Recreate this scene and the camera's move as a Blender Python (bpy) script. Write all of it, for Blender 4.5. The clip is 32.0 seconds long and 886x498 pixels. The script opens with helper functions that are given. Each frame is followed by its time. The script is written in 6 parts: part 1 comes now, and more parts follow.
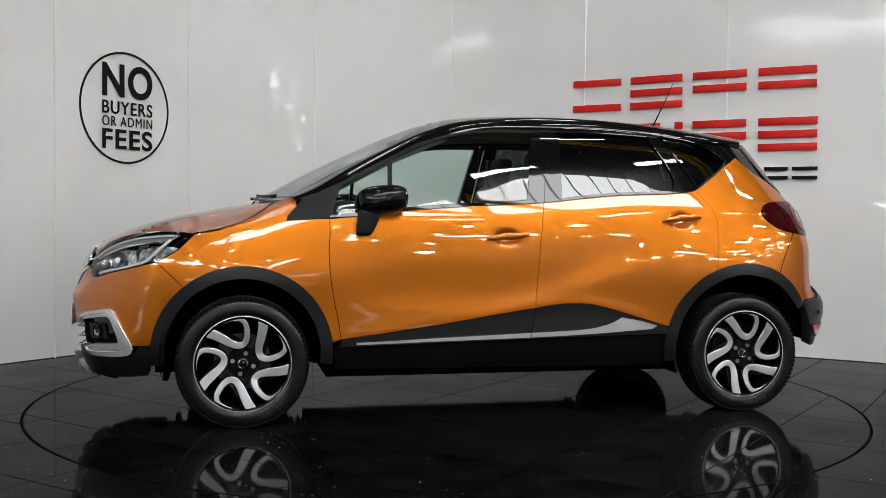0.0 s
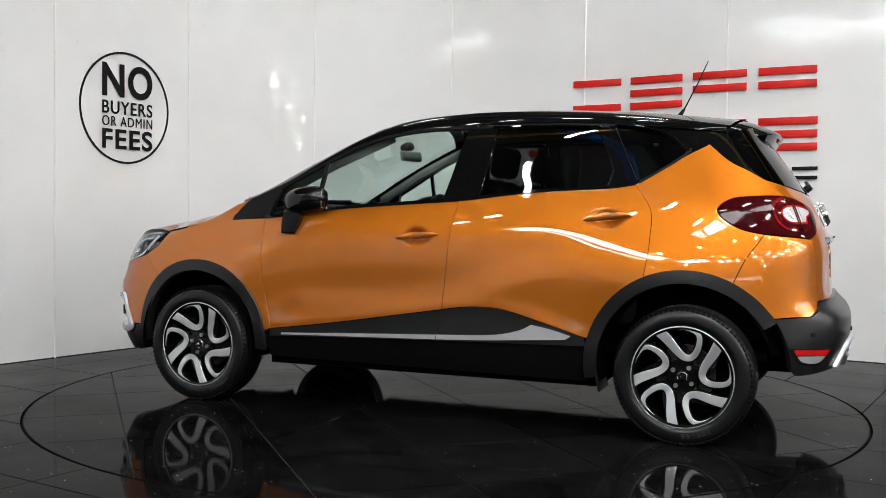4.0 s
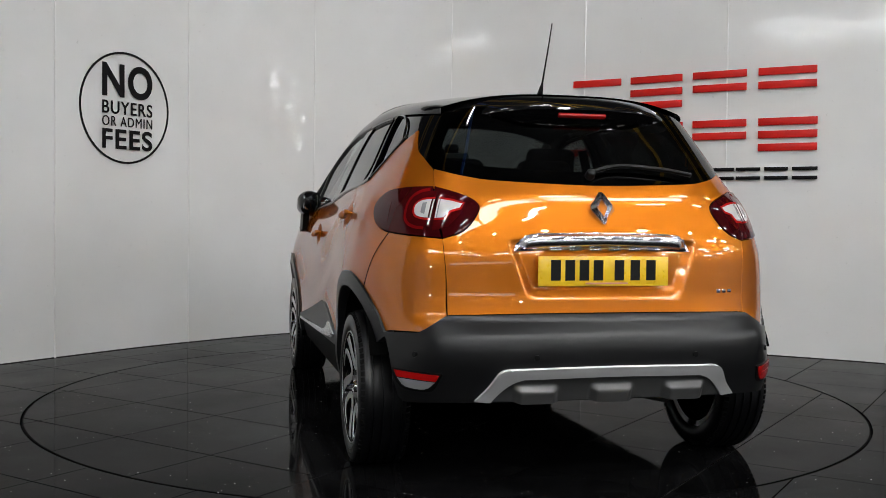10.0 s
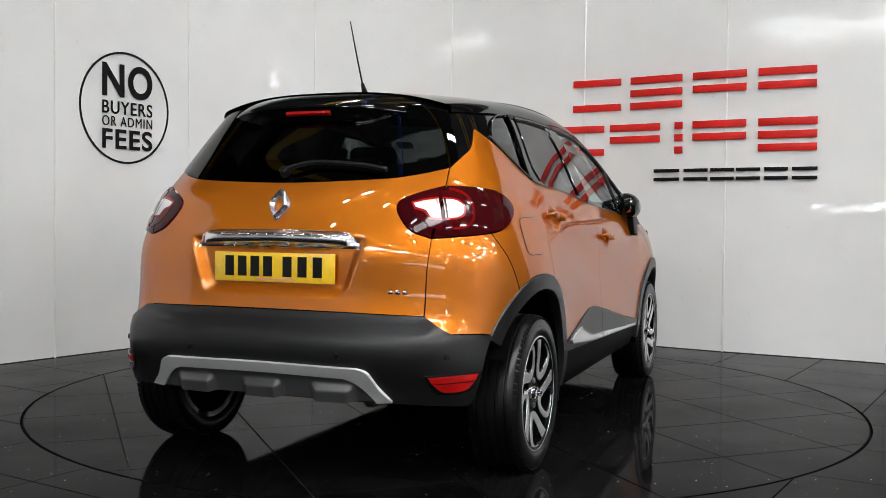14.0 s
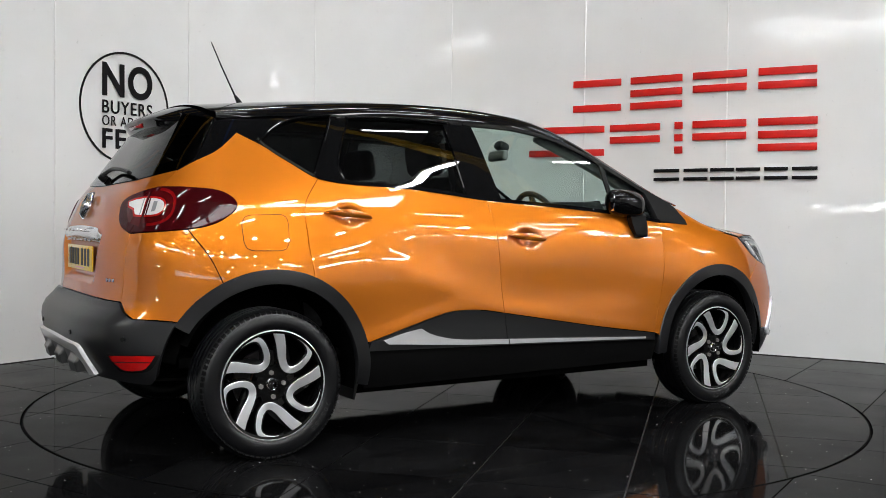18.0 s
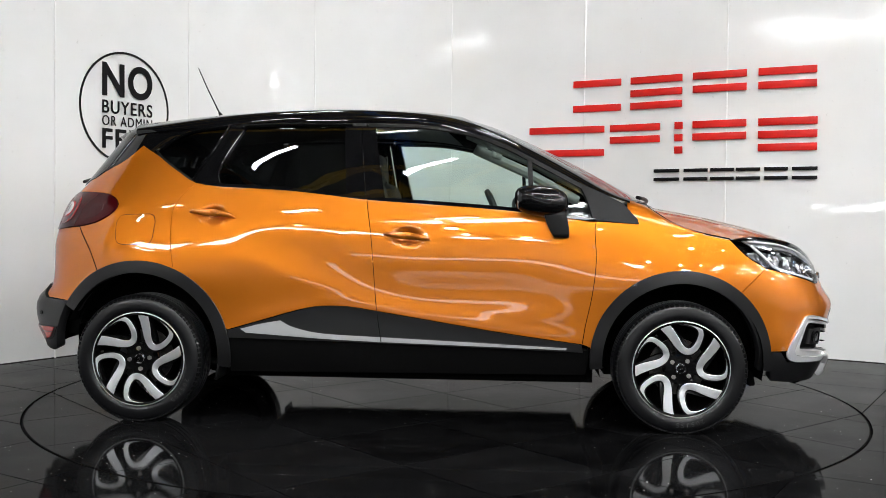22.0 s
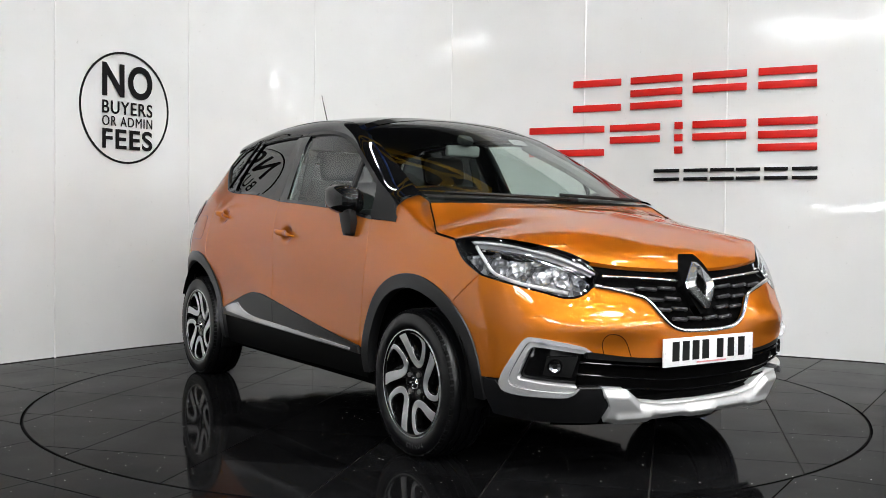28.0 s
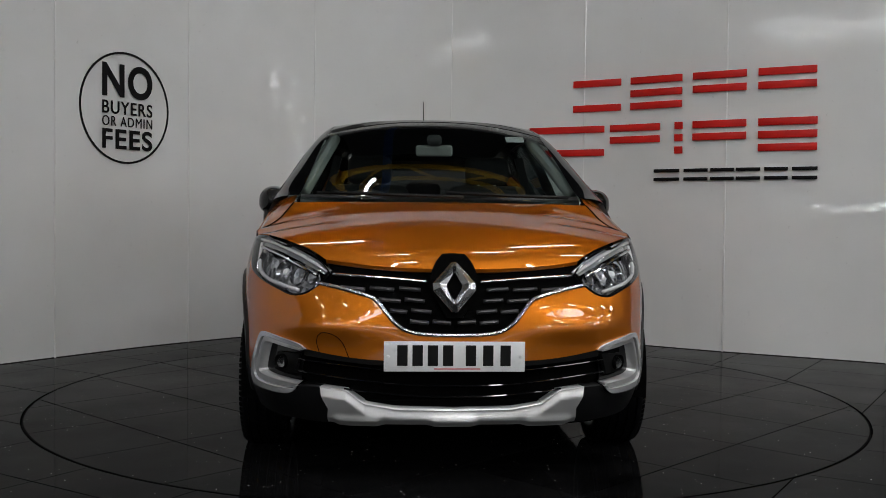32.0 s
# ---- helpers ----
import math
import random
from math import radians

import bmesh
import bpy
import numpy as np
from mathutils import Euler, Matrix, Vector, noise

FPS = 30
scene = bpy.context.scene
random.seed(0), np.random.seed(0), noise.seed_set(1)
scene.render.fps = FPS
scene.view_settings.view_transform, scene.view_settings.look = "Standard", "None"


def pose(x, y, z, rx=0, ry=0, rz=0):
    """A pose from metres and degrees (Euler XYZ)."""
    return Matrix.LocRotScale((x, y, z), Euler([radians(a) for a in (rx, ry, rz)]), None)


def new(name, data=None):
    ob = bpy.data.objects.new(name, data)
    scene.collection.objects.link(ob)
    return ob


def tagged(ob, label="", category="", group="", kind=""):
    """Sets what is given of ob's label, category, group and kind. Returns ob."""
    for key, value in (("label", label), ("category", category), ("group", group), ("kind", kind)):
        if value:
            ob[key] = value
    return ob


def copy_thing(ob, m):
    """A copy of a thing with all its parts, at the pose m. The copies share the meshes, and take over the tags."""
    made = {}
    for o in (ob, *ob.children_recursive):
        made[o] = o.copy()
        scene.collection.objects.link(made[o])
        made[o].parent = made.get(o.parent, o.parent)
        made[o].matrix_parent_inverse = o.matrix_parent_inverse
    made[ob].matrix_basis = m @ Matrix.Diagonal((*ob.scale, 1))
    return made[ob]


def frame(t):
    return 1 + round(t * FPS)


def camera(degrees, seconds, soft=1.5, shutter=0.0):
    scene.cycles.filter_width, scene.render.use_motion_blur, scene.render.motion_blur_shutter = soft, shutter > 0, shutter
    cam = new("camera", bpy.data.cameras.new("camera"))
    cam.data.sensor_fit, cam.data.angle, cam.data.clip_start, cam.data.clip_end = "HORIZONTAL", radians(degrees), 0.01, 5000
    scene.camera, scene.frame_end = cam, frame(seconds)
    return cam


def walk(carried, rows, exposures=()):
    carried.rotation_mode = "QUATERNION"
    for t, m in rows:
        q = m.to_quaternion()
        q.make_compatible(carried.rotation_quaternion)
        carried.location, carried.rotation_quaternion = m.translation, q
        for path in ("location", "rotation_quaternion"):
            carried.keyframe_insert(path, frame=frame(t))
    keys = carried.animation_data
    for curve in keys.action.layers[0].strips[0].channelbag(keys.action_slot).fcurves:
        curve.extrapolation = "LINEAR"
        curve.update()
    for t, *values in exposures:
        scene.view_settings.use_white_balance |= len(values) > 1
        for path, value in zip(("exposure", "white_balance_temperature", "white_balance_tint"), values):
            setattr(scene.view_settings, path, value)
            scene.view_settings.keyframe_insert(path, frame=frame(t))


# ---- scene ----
# ---------------------------------------------------------------- camera
cam = camera(49.0, 32.0, soft=0.7)
CAM_POSE = pose(0, -5.578, 0.991, 90 - 1.608, 0, 0.266) @ pose(0, 0, 0, 0, 0, 0.6075)
EXPOSURES = [(0, 0.28), (3, 0.58), (6, 0.71), (8, 0.58), (9, 0.37), (11, 0.06), (12.5, 0.19), (14, 0.54), (17, 0.58), (19, 0.56), (21, 0.78), (24, 0.95), (25, 1.02), (28, 0.84), (29.5, 0.68), (31, -0.10), (32, -0.50)]
walk(cam, [(0.0, CAM_POSE), (32.0, CAM_POSE)], EXPOSURES)

# ---------------------------------------------------------------- world
world = bpy.data.worlds.new("shed_air")
scene.world = world
world.use_nodes = True
world.node_tree.nodes["Background"].inputs[0].default_value = (0.55, 0.6, 0.65, 1)
world.node_tree.nodes["Background"].inputs[1].default_value = 0.02
LAMP_POWER = 11.0

# ---------------------------------------------------------------- materials
def nodes_of(name):
    m = bpy.data.materials.new(name)
    m.use_nodes = True
    nt = m.node_tree
    return m, nt, nt.nodes["Principled BSDF"]


def link(nt, a, ai, b, bi):
    nt.links.new(a.outputs[ai], b.inputs[bi])


def noise_node(nt, scale, detail=4.0, rough=0.55, coords="Object"):
    tc = nt.nodes.new("ShaderNodeTexCoord")
    n = nt.nodes.new("ShaderNodeTexNoise")
    n.inputs["Scale"].default_value = scale
    n.inputs["Detail"].default_value = detail
    n.inputs["Roughness"].default_value = rough
    nt.links.new(tc.outputs[coords], n.inputs["Vector"])
    return n


def ramp(nt, src, stops):
    r = nt.nodes.new("ShaderNodeValToRGB")
    e = r.color_ramp.elements
    e[0].position, e[0].color = stops[0][0], (*stops[0][1], 1)
    e[1].position, e[1].color = stops[-1][0], (*stops[-1][1], 1)
    for p, c in stops[1:-1]:
        k = e.new(p)
        k.color = (*c, 1)
    nt.links.new(src, r.inputs[0])
    return r


def bump(nt, src, bsdf, strength, dist=0.002):
    b = nt.nodes.new("ShaderNodeBump")
    b.inputs["Strength"].default_value = strength
    b.inputs["Distance"].default_value = dist
    nt.links.new(src, b.inputs["Height"])
    nt.links.new(b.outputs[0], bsdf.inputs["Normal"])
    return b


def simple(name, col, rough=0.5, metal=0.0, coat=0.0, grain=0.0, gscale=60.0, relief=0.0, var=0.12, spec=0.5):
    """A surface with two scales of variation in colour and gloss."""
    m, nt, p = nodes_of(name)
    p.inputs["Roughness"].default_value = rough
    p.inputs["Metallic"].default_value = metal
    p.inputs["Coat Weight"].default_value = coat
    p.inputs["Coat Roughness"].default_value = 0.03
    p.inputs["Specular IOR Level"].default_value = spec
    big = noise_node(nt, 3.0)
    c = [v * (1 - var) for v in col], [min(1, v * (1 + var)) for v in col]
    r = ramp(nt, big.outputs[0], [(0.3, c[0]), (0.7, c[1])])
    link(nt, r, 0, p, "Base Color")
    fine = noise_node(nt, gscale)
    rr = nt.nodes.new("ShaderNodeMapRange")
    rr.inputs["To Min"].default_value = max(0.02, rough - grain)
    rr.inputs["To Max"].default_value = min(1, rough + grain)
    link(nt, fine, 0, rr, 0)
    link(nt, rr, 0, p, "Roughness")
    if relief:
        bump(nt, fine.outputs[0], p, relief)
    return m


def paint_metallic():
    m, nt, p = nodes_of("orange_metallic_paint")
    flake = nt.nodes.new("ShaderNodeTexVoronoi")
    flake.inputs["Scale"].default_value = 1400
    tc = nt.nodes.new("ShaderNodeTexCoord")
    nt.links.new(tc.outputs["Object"], flake.inputs["Vector"])
    r = ramp(nt, flake.outputs["Color"], [(0.0, (0.48, 0.138, 0.009)), (1.0, (0.60, 0.175, 0.014))])
    link(nt, r, 0, p, "Base Color")
    p.inputs["Metallic"].default_value = 0.74
    p.inputs["Specular IOR Level"].default_value = 0.0
    p.inputs["Specular Tint"].default_value = (0.32, 0.14, 0.04, 1)
    p.inputs["Roughness"].default_value = 0.40
    p.inputs["Coat Weight"].default_value = 1.0
    p.inputs["Coat IOR"].default_value = 1.64
    p.inputs["Coat Roughness"].default_value = 0.02
    peel = noise_node(nt, 90, 2.0)
    b = nt.nodes.new("ShaderNodeBump")
    b.inputs["Strength"].default_value = 0.03
    b.inputs["Distance"].default_value = 0.001
    link(nt, peel, 0, b, "Height")
    link(nt, b, 0, p, "Coat Normal")
    return m


def glass(name, tint, ior=1.5, rough=0.0):
    """Thin glass: tinted see-through body with a mirror gloss set by Fresnel."""
    m = bpy.data.materials.new(name)
    m.use_nodes = True
    nt = m.node_tree
    for n in list(nt.nodes):
        nt.nodes.remove(n)
    out = nt.nodes.new("ShaderNodeOutputMaterial")
    mix = nt.nodes.new("ShaderNodeMixShader")
    lw = nt.nodes.new("ShaderNodeLayerWeight")
    lw.inputs["Blend"].default_value = 0.5
    pw = nt.nodes.new("ShaderNodeMath")
    pw.operation = "POWER"
    pw.inputs[1].default_value = 5.0
    link(nt, lw, "Facing", pw, 0)
    fr = nt.nodes.new("ShaderNodeMath")
    fr.operation = "MULTIPLY_ADD"
    f0 = ((ior - 1) / (ior + 1)) ** 2 * 1.6
    fr.inputs[1].default_value = 1 - f0
    fr.inputs[2].default_value = f0
    link(nt, pw, 0, fr, 0)
    tr = nt.nodes.new("ShaderNodeBsdfTransparent")
    tr.inputs[0].default_value = (*tint, 1)
    gl = nt.nodes.new("ShaderNodeBsdfGlossy")
    gl.inputs["Roughness"].default_value = rough
    link(nt, fr, 0, mix, 0)
    link(nt, tr, 0, mix, 1)
    link(nt, gl, 0, mix, 2)
    link(nt, mix, 0, out, 0)
    return m


def glow(name, col, power):
    m = bpy.data.materials.new(name)
    m.use_nodes = True
    nt = m.node_tree
    p = nt.nodes["Principled BSDF"]
    p.inputs["Base Color"].default_value = (*col, 1)
    p.inputs["Emission Color"].default_value = (*col, 1)
    p.inputs["Emission Strength"].default_value = power
    return m


def wall_panel_mat():
    m, nt, p = nodes_of("glossy_white_wall_panel")
    n = noise_node(nt, 0.9, 3.0)
    r = ramp(nt, n.outputs[0], [(0.3, (0.70, 0.70, 0.69)), (0.7, (0.78, 0.78, 0.775))])
    scuff = noise_node(nt, 26, 6.0, 0.7)
    mask = ramp(nt, scuff.outputs[0], [(0.64, (1, 1, 1)), (0.74, (0.62, 0.61, 0.60))])
    mul = nt.nodes.new("ShaderNodeMixRGB")
    mul.blend_type = "MULTIPLY"
    mul.inputs[0].default_value = 0.5
    link(nt, r, 0, mul, 1)
    link(nt, mask, 0, mul, 2)
    ticks = nt.nodes.new("ShaderNodeTexVoronoi")
    ticks.inputs["Scale"].default_value = 2.6
    tc = nt.nodes.new("ShaderNodeTexCoord")
    squash = nt.nodes.new("ShaderNodeMapping")
    squash.inputs["Scale"].default_value = (1.0, 1.0, 0.35)
    squash.inputs["Rotation"].default_value = (0.3, 0.5, 0.0)
    nt.links.new(tc.outputs["Object"], squash.inputs["Vector"])
    link(nt, squash, 0, ticks, "Vector")
    tick = ramp(nt, ticks.outputs["Distance"], [(0.010, (0.35, 0.34, 0.33)), (0.020, (1, 1, 1))])
    marked = nt.nodes.new("ShaderNodeMixRGB")
    marked.blend_type = "MULTIPLY"
    marked.inputs[0].default_value = 1.0
    link(nt, mul, 0, marked, 1)
    link(nt, tick, 0, marked, 2)
    link(nt, marked, 0, p, "Base Color")
    p.inputs["Roughness"].default_value = 0.02
    p.inputs["Specular IOR Level"].default_value = 0.17
    wav = noise_node(nt, 3.4, 2.0)
    bump(nt, wav.outputs[0], p, 0.30, 0.009)
    return m


def floor_mat():
    m, nt, p = nodes_of("polished_black_granite")
    info = nt.nodes.new("ShaderNodeObjectInfo")
    n = noise_node(nt, 5.0, 6.0, 0.6)
    add = nt.nodes.new("ShaderNodeMath")
    add.operation = "MULTIPLY_ADD"
    add.inputs[1].default_value = 0.25
    link(nt, info, "Random", add, 0)
    link(nt, n, 0, add, 2)
    r = ramp(nt, add.outputs[0], [(0.35, (0.0012, 0.0012, 0.0013)), (0.9, (0.008, 0.008, 0.0084))])
    fleck = nt.nodes.new("ShaderNodeTexVoronoi")
    fleck.inputs["Scale"].default_value = 27
    tc = nt.nodes.new("ShaderNodeTexCoord")
    nt.links.new(tc.outputs["Object"], fleck.inputs["Vector"])
    fr = ramp(nt, fleck.outputs["Distance"], [(0.055, (1, 1, 1)), (0.085, (0, 0, 0))])
    rare = noise_node(nt, 11.0, 2.0)
    rr = ramp(nt, rare.outputs[0], [(0.50, (0, 0, 0)), (0.56, (1, 1, 1))])
    mm = nt.nodes.new("ShaderNodeMath")
    mm.operation = "MULTIPLY"
    link(nt, fr, 0, mm, 0)
    link(nt, rr, 0, mm, 1)
    mix = nt.nodes.new("ShaderNodeMixRGB")
    link(nt, mm, 0, mix, 0)
    link(nt, r, 0, mix, 1)
    mix.inputs[2].default_value = (0.85, 0.85, 0.82, 1)
    link(nt, mix, 0, p, "Base Color")
    smear = noise_node(nt, 3.6, 9.0, 0.72)
    ro = nt.nodes.new("ShaderNodeMapRange")
    ro.inputs["From Min"].default_value = 0.3
    ro.inputs["From Max"].default_value = 0.75
    ro.inputs["To Min"].default_value = 0.025
    ro.inputs["To Max"].default_value = 0.095
    link(nt, smear, 0, ro, 0)
    link(nt, ro, 0, p, "Roughness")
    p.inputs["Specular IOR Level"].default_value = 0.36
    film = nt.nodes.new("ShaderNodeBsdfDiffuse")
    link(nt, mix, 0, film, 0)
    film_mix = nt.nodes.new("ShaderNodeMixShader")
    # polished gloss grows towards grazing view, broken up by a dusty film
    lw = nt.nodes.new("ShaderNodeLayerWeight")
    lw.inputs["Blend"].default_value = 0.5
    pw = nt.nodes.new("ShaderNodeMath")
    pw.operation = "POWER"
    pw.inputs[1].default_value = 4.4
    link(nt, lw, "Facing", pw, 0)
    share = nt.nodes.new("ShaderNodeMapRange")
    share.inputs["From Min"].default_value = 0.3
    share.inputs["From Max"].default_value = 0.7
    share.inputs["To Min"].default_value = 1.0
    share.inputs["To Max"].default_value = 0.68
    link(nt, noise_node(nt, 1.3, 6.0, 0.6), 0, share, 0)
    gloss = nt.nodes.new("ShaderNodeMath")
    gloss.operation = "MULTIPLY"
    gloss.use_clamp = True
    link(nt, pw, 0, gloss, 0)
    link(nt, share, 0, gloss, 1)
    link(nt, gloss, 0, film_mix, 0)
    link(nt, film, 0, film_mix, 1)
    link(nt, p, 0, film_mix, 2)
    link(nt, film_mix, 0, nt.nodes["Material Output"], 0)
    bump(nt, noise_node(nt, 8.0, 4.0).outputs[0], p, 0.09, 0.002)
    return m


def rubber_mat():
    return simple("tyre_rubber", (0.003, 0.003, 0.0035), 0.30, 0, 0, 0.0, 60, 0, 0.12, 0.40)


PAINT = paint_metallic()
BLACK_GLOSS = simple("black_gloss_paint", (0.003, 0.003, 0.0033), 0.025, 0, 0.0, 0.005, 60, 0, 0.12, 0.38)
BLACK_SATIN = simple("black_satin_trim", (0.004, 0.004, 0.004), 0.38, 0, 0, 0.08, 200, 0, 0.12, 0.2)
PLASTIC = simple("dark_grey_textured_plastic", (0.007, 0.007, 0.0075), 0.33, 0, 0, 0.06, 420, 0.12, 0.12, 0.42)
DARK = simple("black_underbody", (0.002, 0.002, 0.002), 0.8, spec=0.02)
CHROME = simple("bright_chrome", (0.80, 0.80, 0.81), 0.07, 1.0, 0, 0.02, 40, 0, 0.03)
SATIN_CHROME = simple("satin_chrome", (0.78, 0.78, 0.79), 0.24, 1.0, 0, 0.04, 80, 0, 0.03)
SILVER = simple("silver_painted_plastic", (0.54, 0.54, 0.54), 0.34, 0.55, 0.3, 0.05, 200, 0.03, 0.04)
SILL_BLACK = simple("black_sill_plastic", (0.003, 0.003, 0.003), 0.5, 0, 0, 0.06, 200, 0, 0.1, 0.05)
SIZE_GREY = simple("worn_grey_rubber", (0.05, 0.05, 0.05), 0.6, spec=0.2)
TREAD = simple("matt_tread_rubber", (0.004, 0.004, 0.0042), 0.75, 0, 0, 0.1, 120, 0.1, 0.1, 0.08)
SLAT_GREY = simple("satin_grey_slat", (0.045, 0.045, 0.047), 0.34, 0.5, 0, 0.05, 120, 0, 0.05)
MACHINED = simple("machined_alloy", (0.82, 0.82, 0.83), 0.30, 0.85, 0.2, 0.03, 60, 0.0, 0.04)
RIM_BLACK = simple("gloss_black_alloy", (0.003, 0.003, 0.003), 0.08, 0.0, 0.0, 0.03)
STRIP = simple("polished_bright_strip", (0.62, 0.62, 0.63), 0.22, 0.5, 0.4, 0.04, 80, 0, 0.03)
SAIL = simple("satin_grey_trim", (0.008, 0.008, 0.0085), 0.36, 0, 0, 0.06, 200, 0.05, 0.1, 0.13)
RUBBER = rubber_mat()
STEEL = simple("brake_steel", (0.40, 0.38, 0.36), 0.35, 1.0, 0, 0.1)
STEEL_DARK = simple("dull_brake_steel", (0.10, 0.095, 0.09), 0.45, 1.0, 0, 0.1)
RUST = simple("rusty_hub", (0.16, 0.075, 0.035), 0.8, 0.2, 0, 0.1)
GLASS_CLEAR = glass("green_tinted_glass", (0.80, 0.90, 0.86), 1.52)
GLASS_SCREEN = glass("windscreen_glass", (0.72, 0.80, 0.77), 1.6)
GLASS_DARK = glass("privacy_glass", (0.065, 0.07, 0.07), 1.52)
LENS_CLEAR = glass("clear_lamp_lens", (0.95, 0.96, 0.97), 1.28)
LENS_RED = simple("red_lamp_lens", (0.36, 0.006, 0.006), 0.08, 0, 0.2, 0.02, 60, 0, 0.3)
# chrome again, with shade put into its colour for lamp bowls and small marks
CHROME_DIM = simple("shaded_chrome", (0.45, 0.45, 0.46), 0.16, 1.0, 0, 0.04, 40, 0, 0.1)


def facet_mat(name="faceted_reflector", cols=((0.06, 0.06, 0.065), (0.34, 0.34, 0.35), (0.82, 0.82, 0.83)), size=34, metal=0.6):
    m, nt, p = nodes_of(name)
    v = nt.nodes.new("ShaderNodeTexVoronoi")
    v.inputs["Scale"].default_value = size
    tc = nt.nodes.new("ShaderNodeTexCoord")
    nt.links.new(tc.outputs["Object"], v.inputs["Vector"])
    # dark and bright cells put the facets' reflections into the colour
    r = ramp(nt, v.outputs["Color"], [(0.0, cols[0]), (0.5, cols[1]), (1.0, cols[2])])
    link(nt, r, 0, p, "Base Color")
    p.inputs["Metallic"].default_value = metal
    p.inputs["Roughness"].default_value = 0.16
    bump(nt, v.outputs["Distance"], p, 0.9, 0.02)
    return m


FACETS = facet_mat()
LENS_GREY = simple("grey_clear_lens", (0.32, 0.32, 0.33), 0.12, 0.3, 0.6, 0.04, 90, 0, 0.1)
LENS_DARKRED = simple("smoked_red_lens", (0.036, 0.002, 0.003), 0.04, 0, 0.0, 0.02, 60, 0, 0.2, 0.2)
LENS_MID = simple("mid_red_lens", (0.16, 0.003, 0.004), 0.06, 0, 0.2, 0.02, 60, 0, 0.3, 0.3)
LENS_FIELD = simple("deep_red_lens", (0.060, 0.002, 0.003), 0.06, 0, 0.2, 0.02, 60, 0, 0.3, 0.3)
LENS_SMOKE = simple("smoked_dark_lens", (0.034, 0.005, 0.006), 0.06, 0, 0.0, 0.02, 60, 0, 0.3, 0.25)
LENS_CLEAR_WHITE = simple("clear_white_lens", (0.66, 0.63, 0.62), 0.16, 0.15, 0.6, 0.05, 160, 0.25, 0.18)
LENS_WHITE = simple("frosted_white_lens", (0.66, 0.65, 0.65), 0.25, 0.0, 0.3, 0.04, 90, 0, 0.06)
SILVER_GREY = simple("grey_painted_plastic", (0.085, 0.085, 0.085), 0.32, 0.5, 0.1, 0.06, 200, 0.03, 0.06)
SEAT_CLOTH = simple("charcoal_seat_cloth", (0.010, 0.010, 0.011), 0.9, 0, 0, 0.05, 300, 0.3)
DASH = simple("soft_black_dashboard", (0.022, 0.022, 0.024), 0.6, 0, 0, 0.06, 260, 0.2)
LINER = simple("grey_headlining", (0.30, 0.30, 0.29), 0.95)
PLATE_YELLOW = simple("yellow_plate", (0.80, 0.50, 0.02), 0.28, 0, 0.5, 0.03, 60, 0, 0.03)
PLATE_WHITE = simple("white_plate", (0.80, 0.80, 0.80), 0.28, 0, 0.5, 0.03, 60, 0, 0.02)
INK = simple("black_print", (0.006, 0.006, 0.006), 0.45, spec=0.2)
PALE_RED = simple("pale_red_print", (0.60, 0.25, 0.25), 0.45)
SIGN_RED = simple("red_acrylic", (0.58, 0.013, 0.009), 0.35, 0, 0.0, 0.04, 60, 0, 0.06, 0.25)
SIGN_BLACK = simple("black_acrylic", (0.004, 0.004, 0.0043), 0.35, 0, 0.0, 0.04, 60, 0, 0.1, 0.12)
WALL = wall_panel_mat()
JOINT_TRIM = simple("white_joint_trim", (0.80, 0.80, 0.79), 0.25)
FLOOR = floor_mat()
GROUT = simple("dusty_dark_grout", (0.045, 0.044, 0.042), 0.9, spec=0.1)
SHED_SHEET = simple("dark_shed_cladding", (0.045, 0.048, 0.052), 0.7, 0, 0, 0.1, 20, 0, 0.3)
SHED_WALL = simple("grey_shed_wall", (0.30, 0.30, 0.29), 0.8, 0, 0, 0.1, 20, 0, 0.2)
BEAM_YELLOW = simple("yellow_painted_steel", (0.72, 0.42, 0.03), 0.5, 0, 0, 0.1)
BEAM_BLUE = simple("blue_painted_steel", (0.03, 0.13, 0.50), 0.5, 0, 0, 0.1)
LAMP_GLOW = glow("rooflight_glow", (0.975, 0.99, 1.0), LAMP_POWER)
SKY_GLOW = glow("far_rooflight_glow", (0.93, 0.97, 1.0), LAMP_POWER * 1.3)
TUBE_GLOW = glow("tube_glow", (0.965, 0.985, 1.0), LAMP_POWER * 5.4)

# glow of the unseen panels added to light the car low down
FILL_GLOW = glow("fill_panel_glow", (0.95, 0.98, 1.0), LAMP_POWER * 0.14)
SPOT_GLOW = glow("spot_glow", (0.985, 0.985, 0.985), LAMP_POWER * 22.0)
# ---------------------------------------------------------------- mesh tools
from mathutils.geometry import delaunay_2d_cdt


def part(name, bm, material, parent=None, label=""):
    """Links a bmesh, or a mesh, as one object under a thing or a part."""
    if isinstance(bm, bpy.types.Mesh):
        me = bm
    else:
        me = bpy.data.meshes.new(name)
        bm.to_mesh(me)
        bm.free()
    if material and not me.materials:
        me.materials.append(material)
    ob = new(name, me)
    if parent:
        ob.parent = parent
    if label:
        ob["label"] = label
    return ob


def thing(name, label, category, group="", at=None, kind=""):
    ob = new(name)
    if at is not None:
        ob.matrix_basis = at
    return tagged(ob, label, category, group, kind)


def smooth(bm, angle=40):
    for f in bm.faces:
        f.smooth = True
    lim = radians(angle)
    for e in bm.edges:
        if len(e.link_faces) == 2 and e.calc_face_angle(0) > lim:
            e.smooth = False
    return bm


